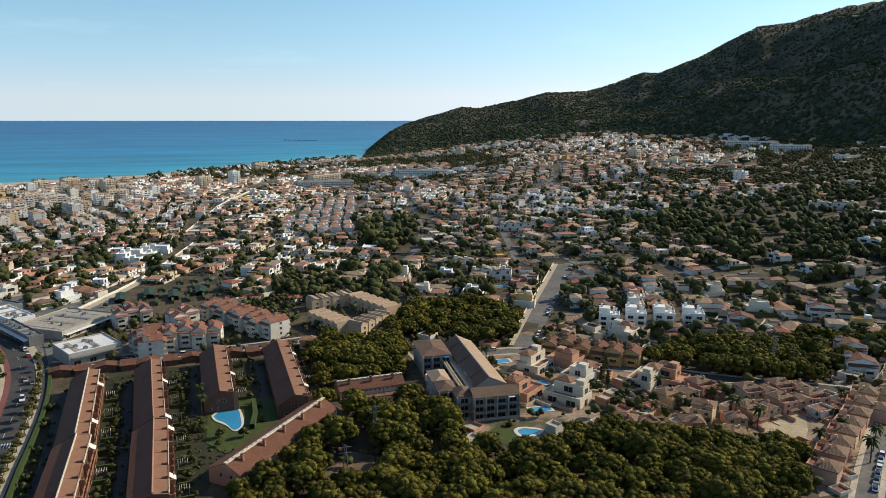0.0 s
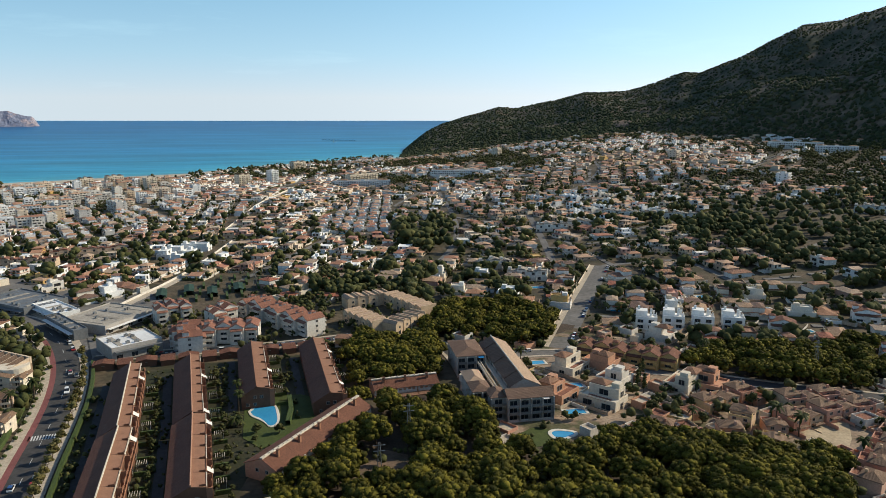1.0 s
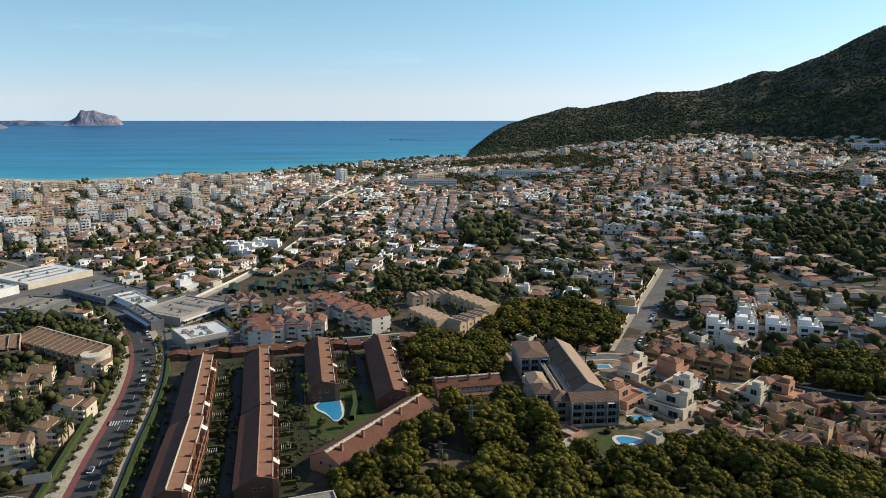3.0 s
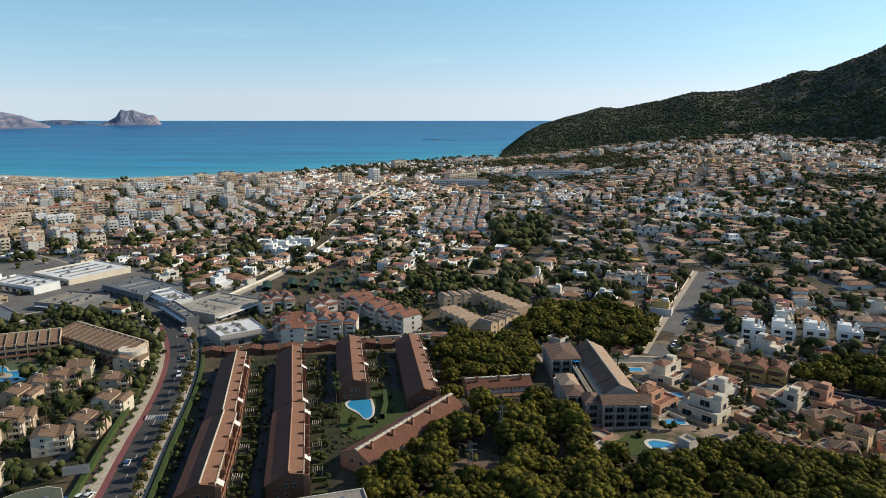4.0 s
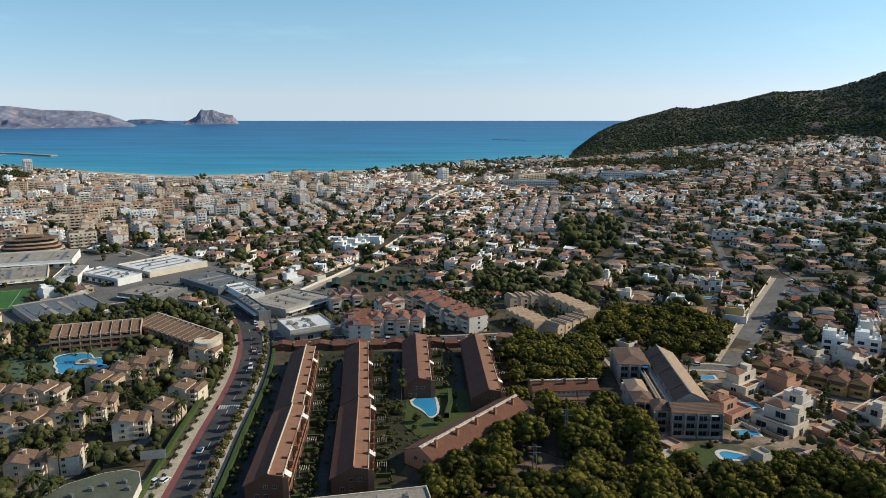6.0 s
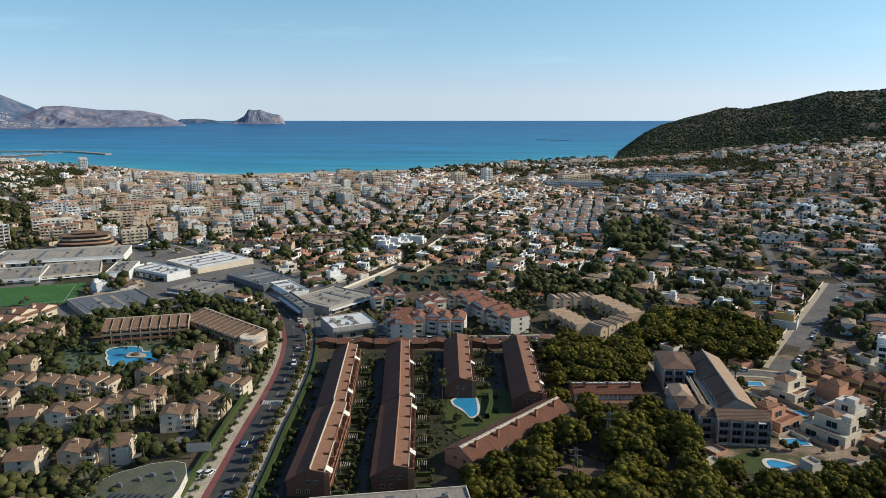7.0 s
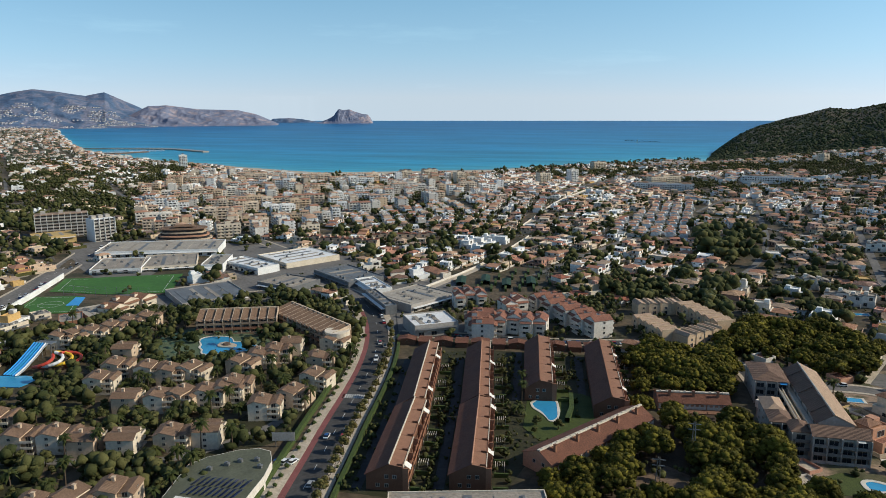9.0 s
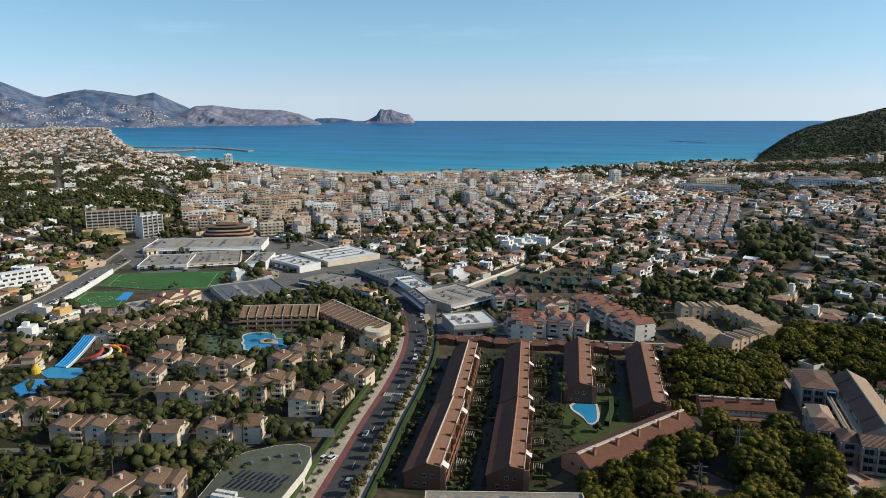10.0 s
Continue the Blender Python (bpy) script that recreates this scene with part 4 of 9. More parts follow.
def pine_crown(seed, radius, height, low, n, tufts, tuft):
    """A rounded, puffy pine crown: small masses spread over an uneven dome, with loose needle tufts on their tops."""
    rng = np.random.default_rng(seed + 400)
    lobes = rng.uniform(0.78, 1.16, 8)
    cs, rs = [(0, 0, low + height * 0.42)], [radius * 0.62]
    for i in range(n):
        a = i * 2.39996 + rng.uniform(-0.3, 0.3)
        up = 1 - 1.3 * (i + 0.5) / n + rng.uniform(-0.07, 0.07)
        flat = math.sqrt(max(0.06, 1 - min(1, abs(up)) ** 2))
        reach = radius * np.interp(a % (2 * np.pi), np.linspace(0, 2 * np.pi, 9), np.append(lobes, lobes[0])) * rng.uniform(0.64, 1.0)
        cs.append((reach * flat * np.cos(a), reach * flat * np.sin(a), low + height * (0.36 + 0.5 * up + rng.uniform(-0.05, 0.05))))
        rs.append(radius * rng.uniform(0.15, 0.30))
    vs, fs, k = clumps(rng, cs, rs, BALL0, 0.75, 0.34)
    d = rng.normal(size=(tufts, 3))
    d[:, 2] = np.abs(d[:, 2]) - 0.2
    d /= np.linalg.norm(d, axis=1)[:, None]
    pick = rng.integers(1, len(cs), tufts)
    mid = np.array(cs)[pick] + d * np.array(rs)[pick][:, None] * np.array([1, 1, 0.84]) * rng.uniform(0.9, 1.12, (tufts, 1))
    tri = mid[:, None, :] + rng.normal(size=(tufts, 3, 3)) * tuft * rng.uniform(0.5, 1.2, (tufts, 1, 1))
    vs.append(tri.reshape(-1, 3))
    fs.append(k + np.arange(3 * tufts).reshape(-1, 3))
    return soup("crown", vs, fs, M_PINE)


PINES = [(trunk("trunk", s, 5.4, 0.26, 2.2), pine_crown(s, 4.5, 6.2, 1.8, 64, 2300, 0.19)) for s in range(8)]
PINES_MID = [(trunk("trunk", s + 10, 5.4, 0.26, 2.0), pine_crown(s + 10, 4.5, 6.0, 1.8, 56, 1100, 0.24)) for s in range(5)]
BROADS = [(trunk("trunk", s + 20, 3.2, 0.2, 1.3, 4), crown("crown", s + 20, 3.0, 4.6, 1.0, M_LEAF, n=22, base=BALL0, lump=0.4, tufts=600, tuft=0.24)) for s in range(4)]
STREETS = [(trunk("trunk", s + 40, 2.6, 0.12, 0.9, 4), crown("crown", s + 40, 1.7, 3.0, 1.7, M_AUTUMN, n=14, base=BALL0, lump=0.42, tufts=420, tuft=0.16)) for s in range(3)]
SHRUBS = [crown("shrub", s + 60, 0.95, 1.3, 0.1, M_HEDGE, n=10, base=BALL0, lump=0.55, tufts=160, tuft=0.1) for s in range(2)]
CYPRESS = crown("crown", 77, 1.2, 10.0, 0.3, M_LEAF, n=40, base=BALL0, lump=0.55, tufts=500, dome=0.95, tuft=0.2)


def palm_meshes(seed, h, fronds=22, reach=2.9):
    rng = np.random.default_rng(seed)
    g = Geo()
    lean = rng.uniform(-0.5, 0.5, 2)
    for i in range(4):
        k0, k1 = i / 4, (i + 1) / 4
        g.beam((lean[0] * k0 ** 2, lean[1] * k0 ** 2, h * k0 - (1 if i == 0 else 0)), (lean[0] * k1 ** 2, lean[1] * k1 ** 2, h * k1), 0.26 - 0.06 * k1, n=7)
    stem = g.mesh("trunk", M_BARK)
    c = Geo()
    for i in range(fronds):
        a, rise = i * 2.4, rng.uniform(-0.25, 1.2)
        out = Vector((math.cos(a), math.sin(a), 0))
        side = Vector((-math.sin(a), math.cos(a), 0))
        pts = []
        for j in range(5):
            q = j / 4
            p = Vector((lean[0], lean[1], h)) + out * reach * q * (0.75 + 0.25 * math.cos(rise)) + Vector((0, 0, reach * (math.sin(rise) * q - 0.75 * q * q)))
            pts.append((p, 0.12 + 0.42 * math.sin(math.pi * min(1, q * 0.85 + 0.12))))
        for s in (-1, 1):
            vs = []
            for p, w in pts:
                vs += [p, p + side * w * s - Vector((0, 0, 0.35 * w))]
            c.add(vs, [(2 * j, 2 * j + 1, 2 * j + 3, 2 * j + 2) for j in range(4)])
    return stem, c.mesh("crown", M_PALM)


PALMS = [palm_meshes(5, 8.5), palm_meshes(6, 6.0), palm_meshes(7, 10.5), palm_meshes(8, 3.2, 26, 3.3)]


def tree(kind, pair, x, y, size, turn, label, category="tree", group=""):
    ob = new(kind, pair[0])
    ob.matrix_basis = Matrix.Translation((x, y, gz(x, y))) @ Matrix.Rotation(turn, 4, "Z") @ Matrix.Diagonal((size, size, size, 1))
    tagged(ob, label, category, group)
    new("crown", pair[1]).parent = ob
    return ob


TAKEN = {}


def take(x, y, r):
    TAKEN.setdefault((int(x // 40), int(y // 40)), []).append((x, y, r))


def free(x, y, r):
    """Whether no thing stands within r of a place."""
    i, j = int(x // 40), int(y // 40)
    return all((x - a) ** 2 + (y - b) ** 2 > (r + c) ** 2 for p in (-1, 0, 1) for q in (-1, 0, 1) for a, b, c in TAKEN.get((i + p, j + q), ()))


# ---- ground, sea and distance ----
def land():
    bs = np.concatenate([np.arange(-180, -92, 8.0), np.arange(-92, -60, 2.0), np.arange(-60, 62, 0.3), np.arange(62, 92, 2.0), np.arange(92, 180, 8.0)])
    rs = np.concatenate([[3], np.geomspace(40, 700, 40), np.geomspace(725, 3600, 110), np.geomspace(3800, 7500, 12)])
    B, R = np.meshgrid(np.radians(bs), rs, indexing="ij")
    X, Y = R * np.sin(B), R * np.cos(B)
    Z = ground_z(X, Y)
    bd = np.degrees(B)
    rf = np.where(bd < 6.5, np.interp(bd, COAST_B, COAST_R), np.interp(bd, FOOT_B, FOOT_R))
    nb, nr = len(bs), len(rs)
    v = np.stack([X, Y, Z], -1).reshape(-1, 3)
    i, j = np.meshgrid(np.arange(nb), np.arange(nr - 1), indexing="ij")
    a, b_ = (i * nr + j).ravel(), ((i + 1) % nb * nr + j).ravel()
    quads = np.stack([a, a + 1, b_ + 1, b_], -1)
    me = bpy.data.meshes.new("ground")
    me.vertices.add(len(v))
    me.vertices.foreach_set("co", v.ravel())
    me.loops.add(quads.size)
    me.loops.foreach_set("vertex_index", quads.ravel().astype(np.int32))
    me.polygons.add(len(quads))
    me.polygons.foreach_set("loop_start", np.arange(0, quads.size, 4, dtype=np.int32))
    me.polygons.foreach_set("use_smooth", np.full(len(quads), True))
    mat = np.zeros((nb, nr - 1), int)
    mat[(R > rf + 20 * np.sin(bd * 2))[:, :-1] & (bd > 7)[:, :-1]] = 1
    beach = (R > rf - 30)[:, :-1] & (bd < 6.5)[:, :-1] & (bd > -45)[:, :-1]
    mat[beach] = 2
    me.polygons.foreach_set("material_index", mat.ravel().astype(np.int32))
    for m in (M_SOIL, M_MACCHIA, M_BEACH):
        me.materials.append(m)
    me.update(calc_edges=True)
    tagged(new("ground", me), "dry sandy ground rising into a scrub-covered mountain", "ground", kind="structure")


def sea():
    bs = np.radians(np.arange(-80, 40.1, 1.5))
    ks = np.concatenate([np.geomspace(0.9, 1.6, 26), np.geomspace(1.7, 7, 22)])
    B, K = np.meshgrid(bs, ks, indexing="ij")
    rc = np.interp(np.degrees(B), COAST_B, COAST_R)
    R = np.minimum(rc * K, 9000)
    v = np.stack([R * np.sin(B), R * np.cos(B), np.zeros_like(R)], -1).reshape(-1, 3)
    n = len(ks)
    fs = [(i * n + j, i * n + j + 1, (i + 1) * n + j + 1, (i + 1) * n + j) for i in range(len(bs) - 1) for j in range(n - 1)]
    me = bpy.data.meshes.new("sea")
    me.from_pydata(v.tolist(), [], fs)
    at = me.attributes.new("depth", "FLOAT", "POINT")
    far = np.clip((R - rc) / 2600, 0, 1)
    at.data.foreach_set("value", far.ravel().astype(np.float32))
    me.materials.append(M_SEA)
    me.update()
    tagged(new("sea", me), "calm blue sea turning turquoise along the beach", "sea", kind="structure")


def range_of_hills(name, label, mat, bearings, distance, heights, depth, rough, base=-3.0):
    """A far range, shrunk and set nearer to fit the camera's view: a crest above bearings, gullied flanks falling to
    the shore.
    """
    b = np.linspace(bearings[0], bearings[-1], 300)
    crest = np.interp(b, bearings, heights)
    n = 34
    vs, fs = [], []
    for i, (bb, h) in enumerate(zip(b, crest)):
        h = h * (1 + 0.05 * float(crests(np.float64(bb * 40), np.float64(5.0))))
        for j in range(n):
            k = j / (n - 1)
            a = math.radians(bb)
            r = distance - depth * (1 - k)
            gx, gy = r * math.sin(a) / rough, r * math.cos(a) / rough
            gully = float(crests(np.float64(gx * 300), np.float64(gy * 300)))
            r -= 0.2 * depth * gully * math.sin(math.pi * k)
            cliff = k ** 1.5
            z = base + (h - base) * cliff + 0.21 * h * gully * math.sin(math.pi * k ** 1.5)
            vs.append((r * math.sin(a), r * math.cos(a), z))
        for j in range(2):
            k = (j + 1) / 2
            a = math.radians(bb)
            vs.append(((distance + depth * k) * math.sin(a), (distance + depth * k) * math.cos(a), base + (h - base) * (1 - k)))
    n += 2
    for i in range(len(b) - 1):
        fs += [(i * n + j, i * n + j + 1, (i + 1) * n + j + 1, (i + 1) * n + j) for j in range(n - 1)]
    me = bpy.data.meshes.new(name)
    me.from_pydata(vs, [], fs)
    me.polygons.foreach_set("use_smooth", [True] * len(fs))
    me.materials.append(mat)
    me.update()
    tagged(new(name, me), label, "mountain", kind="structure")


land()
sea()
range_of_hills("far_ridge", "mountain range beyond the bay, coloured blue-grey for haze", M_FARSCRUB, ALTEA_B, 4700, ALTEA_Z, 650, 330)
range_of_hills("far_headland", "limestone headland across the bay, greyed in colour for haze", M_FARROCK, BERNIA_B, 4450, BERNIA_Z, 260, 170)
range_of_hills("far_low_coast", "low coast on the horizon, coloured blue for haze", M_FARSCRUB, LOW_FAR_B, 4800, LOW_FAR_Z, 60, 90)
range_of_hills("far_rock", "steep limestone rock rising from the sea, paled in colour for haze", M_FARROCK, ROCK_B, 4600, ROCK_Z, 90, 90)

def quarry():
    """A bare rock face cut into the foot of the mountain."""
    bs, rs = np.radians(np.linspace(23.3, 25.0, 18)), np.linspace(1748, 1815, 14)
    B, R = np.meshgrid(bs, rs, indexing="ij")
    X, Y = R * np.sin(B), R * np.cos(B)
    out = np.hypot((B - bs.mean()) / (bs[-1] - bs.mean()), (R - rs.mean()) / (rs[-1] - rs.mean())) + 0.5 * crests(X * 7, Y * 7)
    Z = ground_z(X, Y) + 2.5 - np.clip(out - 0.55, 0, 1) * 16 + 1.5 * crests(X * 5, Y * 5)
    g = Geo().add(np.stack([X, Y, Z], -1).reshape(-1, 3).tolist(), [(i * 14 + j, (i + 1) * 14 + j, (i + 1) * 14 + j + 1, i * 14 + j + 1) for i in range(17) for j in range(13)])
    tagged(new("quarry_face", g.mesh("quarry_face", M_ROCK)), "bare brown rock face at the foot of the mountain", "rock", kind="structure")


quarry()

# ---- roads ----
ROADS = []


def road(name, label, pts, width, mat, kerb=True, line=False, smooth=2):
    pts = rounded(pts, smooth)
    ROADS.append((pts, width / 2))
    ob = new(name, strip(pts, -width / 2, width / 2, 0.10).mesh(name, mat))
    tagged(ob, label, "road", kind="structure")
    if kerb:
        for s in (-1, 1):
            a, b = sorted((s * width / 2, s * (width / 2 + 1.8)))
            part("pavement", strip(pts, a, b, 0.22), M_PAVE, ob, "pale paved footway")
    if line:
        fp = fine(pts, 6)
        for p, q in list(zip(fp, fp[1:]))[::2]:
            part("lane_mark", strip([p, (p[0] * 0.4 + q[0] * 0.6, p[1] * 0.4 + q[1] * 0.6)], -0.09, 0.09, 0.125, 0.02), M_MARK, ob)
    return ob


avenue = road("avenue", "curving two-lane asphalt avenue with a red cycle lane", AVENUE, 11, M_ASPHALT, kerb=False, line=True)
AV = rounded(AVENUE)
part("cycle_lane", strip(AV, 4.3, 6.6, 0.13), M_CYCLE, avenue, "faded red cycle lane")
part("pavement", strip(AV, 6.6, 10.4, 0.25), M_PAVE, avenue, "wide pale footway with planted shrubs")
part("pavement", strip(AV, -9.0, -5.5, 0.25), M_PAVE, avenue, "pale footway under street trees")
for s in np.arange(-4.8, 4.2, 0.95):
    part("crossing_stripe", strip([(-98.6 + s * 0.99, 266 + s * 0.12), (-99.2 + s * 0.99, 270 + s * 0.12)], -0.25, 0.25, 0.13, 0.02), M_MARK, avenue)
road("cross_street", "narrow asphalt street lined with parked cars", CROSS_STREET, 7, M_ASPHALT)
road("hill_road", "wide worn asphalt road climbing a slope", HILL_ROAD, 11, M_STREET, kerb=False)
HR = rounded(HILL_ROAD)
road("villa_road", "asphalt road between villas", VILLA_ROAD, 7, M_STREET)
road("wood_road", "shaded asphalt road along the pine wood", WOOD_ROAD, 7, M_ASPHALT)
road("east_lane", "pale lane past terraced houses", EAST_LANE, 6, M_STREET)
road("white_street", "straight sunlit concrete street towards the sea", WHITE_STREET, 5, M_PAVE, kerb=False, smooth=1)
road("orchard_street", "narrow pale street between white houses", ORCHARD_STREET, 5, M_PAVE, kerb=False, smooth=1)
road("pine_street", "grey asphalt street", PINE_STREET, 5.5, M_STREET, kerb=False)
road("park_street", "grey asphalt street beside a park", PARK_STREET, 5, M_STREET, kerb=False)
road("field_road", "broad grey asphalt road beside the sports ground", FIELD_ROAD, 16, M_STREET, line=True)
road("market_road", "asphalt road by the shops", MARKET_ROAD, 9, M_ASPHALT)
road("resort_lane", "narrow grey lane through the resort gardens", RESORT_LANE, 4.5, M_STREET, kerb=False)
road("town_street", "street among shops and flats", TOWN_STREET, 9, M_STREET)
road("slope_street", "grey street between villas", SLOPE_STREET, 4.5, M_STREET, kerb=False)
road("ridge_street", "grey street between villas", RIDGE_STREET, 4.5, M_STREET, kerb=False)
road("upper_street", "pale street climbing to the hill", UPPER_STREET, 5, M_STREET, kerb=False)
part("footway", strip(HR, 5.5, 8.8, 0.25), M_PAVE, bpy.data.objects["hill_road"], "pale sandy footway with a low wall")
part("footway_wall", strip(HR, 8.8, 9.1, 1.2, 1.6), M_CREAM, bpy.data.objects["hill_road"])

# terrace_grounds is coloured dark for the shade that lies between the rows
for name, label, poly, mat, lift in (("car_park", "pale concrete car park", CAR_PARK, M_CONCRETE, 0.10), ("forecourt", "pale concrete turning place behind the terrace", FORECOURT, M_CONCRETE, 0.12), ("shop_yard", "grey asphalt yard by the supermarket", SHOP_YARD, M_STREET, 0.05),
                                     ("junction", "asphalt junction", ROUNDABOUT, M_ASPHALT, 0.07), ("wood_floor", "brown needle-covered wood floor", WOOD_NEAR, M_FLOOR, 0.04),
                                     ("clearing", "bare earth clearing among pines", CLEARING, M_EARTH, 0.08), ("lawn", "mown garden lawn round the pool", LAWN_POOL, M_GRASS, 0.2), ("court_lawn", "sunlit lawn beside the round pool", LAWN_COURT, M_GRASS, 0.1),
                                     ("mall_yard", "grey paved ground between halls", MALL, M_STREET, 0.04), ("resort_garden", "dark planted resort gardens", RESORT, M_PLANTING, 0.03), ("villa_gardens", "sandy villa yards and gardens", VILLA_BELT, M_YARD, 0.035), ("sandy_court", "pale sandy court among the pink houses", [(171, 209), (176, 222), (190, 231), (200, 228), (190, 214), (180, 204)], M_SANDLOT, 0.06), ("terrace_gardens", "sandy yards round the pink terraces", PINK_ROWS, M_YARD, 0.03), ("terrace_grounds", "planted ground between the brick terraces, darkened for their shade", [(-84, 196), (-88, 322), (-60, 336), (10, 342), (14, 262), (-20, 240), (-30, 196)], M_PLANTING, 0.03), ("slope_floor", "needle-covered floor of the slope wood", WOOD_SLOPE, M_FLOOR, 0.04), ("middle_wood_floor", "needle-covered floor of the middle wood", WOOD_MID, M_FLOOR, 0.045)):
    tagged(new(name, patch(poly, lift).mesh(name, mat)), label, name.replace("_", " "), kind="structure")
tagged(new("training_field", patch(FIELD_SMALL, 0.32).mesh("training_field", M_TURF)), "small bright green artificial turf pitch", "sports field", kind="structure")
tagged(new("ball_court", patch(BLUE_COURT, 0.45).mesh("ball_court", M_SLIDEBLUE)), "blue painted ball court beside the pitch", "sports court", kind="structure")
tagged(new("field_wall", strip(FIELD_WALL, -0.4, 0.4, 3.4, 4.5).mesh("field_wall", M_WHITE)), "long white wall beside the sports ground", "wall", kind="structure")
field = tagged(new("sports_field", patch(FIELD, 0.3).mesh("sports_field", M_TURF)), "bright green artificial turf football field", "sports field", kind="structure")

for poly, ob, lift in ((FIELD, field, 0.33), (FIELD_SMALL, bpy.data.objects["training_field"], 0.35)):
    n = len(poly)
    mx, my = sum(p[0] for p in poly) / n, sum(p[1] for p in poly) / n
    ring = [(mx + (x - mx) * 0.86, my + (y - my) * 0.86) for x, y in poly]
    part("touchline", strip(ring + ring[:1], -0.12, 0.12, lift, 0.02), M_MARK, ob, "white painted pitch lines")
    part("halfway_line", strip([((ring[0][0] + ring[1][0]) / 2, (ring[0][1] + ring[1][1]) / 2), ((ring[-1][0] + ring[-2][0]) / 2, (ring[-1][1] + ring[-2][1]) / 2)], -0.12, 0.12, lift, 0.02), M_MARK, ob)
    part("centre_circle", strip([(mx + 7 * math.cos(a * 0.3141593), my + 7 * math.sin(a * 0.3141593)) for a in range(21)], -0.12, 0.12, lift, 0.02), M_MARK, ob)
# netted fence between the two pitches
net = thing("ball_fence", "tall steel ball-stop fence beside the pitches", "fence", spot(-334, 381))
for i in range(9):
    part("post", Geo().box(i * 7 - 0.08, i * 7 + 0.08, i * 1.0 - 0.08, i * 1.0 + 0.08, -1, 6), M_STEEL, net)
for z in (1, 2.5, 4, 5.8):
    part("rail", Geo().beam((0, 0, z), (56, 8, z), 0.05), M_STEEL, net)

# ---- windows and houses ----
def window_mesh(w, h):
    """Frame, mullion and set-back panes in one connected piece."""
    xs, zs = (-w / 2, -w / 2 + 0.09, -0.04, 0.04, w / 2 - 0.09, w / 2), (0, 0.09, h - 0.09, h)
    vs, fs, ms, at = [], [], [], {}

    def p(i, j, y):
        if (i, j, y) not in at:
            at[i, j, y] = len(vs)
            vs.append((xs[i], y, zs[j]))
        return at[i, j, y]

    for i in range(5):
        for j in range(3):
            glass = j == 1 and i in (1, 3)
            y = -0.01 if glass else -0.08
            fs.append((p(i, j, y), p(i + 1, j, y), p(i + 1, j + 1, y), p(i, j + 1, y)))
            ms.append(1 if glass else 0)
            if glass:
                ring = ((i, j), (i + 1, j), (i + 1, j + 1), (i, j + 1))
                for (a, b), (c, d) in zip(ring, ring[1:] + ring[:1]):
                    fs.append((p(a, b, -0.08), p(c, d, -0.08), p(c, d, -0.01), p(a, b, -0.01)))
                    ms.append(0)
    rim = [(i, 0) for i in range(5)] + [(5, j) for j in range(3)] + [(i, 3) for i in range(5, 0, -1)] + [(0, j) for j in range(3, 0, -1)]
    for (a, b), (c, d) in zip(rim, rim[1:] + rim[:1]):
        fs.append((p(c, d, -0.08), p(a, b, -0.08), p(a, b, 0.05), p(c, d, 0.05)))
        ms.append(0)
    g = Geo()
    g.v, g.f, g.m = vs, fs, ms
    return g.mesh("window", [M_FRAME, M_GLASS])


MODELS = {}
WIN = {"s": window_mesh(1.3, 1.3), "d": window_mesh(1.9, 2.1), "w": window_mesh(2.6, 1.4), "b": window_mesh(3.0, 2.2)}
DOOR = Geo().box(-0.55, 0.55, -0.06, 0.05, 0, 2.1, 0).box(-0.65, 0.65, -0.03, 0.05, 2.1, 2.2, 1).mesh("door", [M_SHUTTER, M_FRAME])


def face_at(x, y, z, side):
    """Places a window on a wall that looks to -y (0), +x (1), +y (2) or -x (3)."""
    return pose(x, y, z, 0, 0, (0, 90, 180, 270)[side])


def stamp(name, label, category, body, parts, m, group=""):
    """A thing whose top object is its walls, with its parts under it."""
    ob = new(name, body)
    ob.matrix_basis = m
    tagged(ob, label, category, group)
    for n, me, at, *rest in parts:
        o = new(n, me)
        o.parent = ob
        for n2, me2 in rest:
            new(n2, me2).parent = o
        if n in ("glazing", "balcony_tier"):
            tagged(o, kind="stuff")
        if at is not None:
            o.matrix_basis = at
    return ob


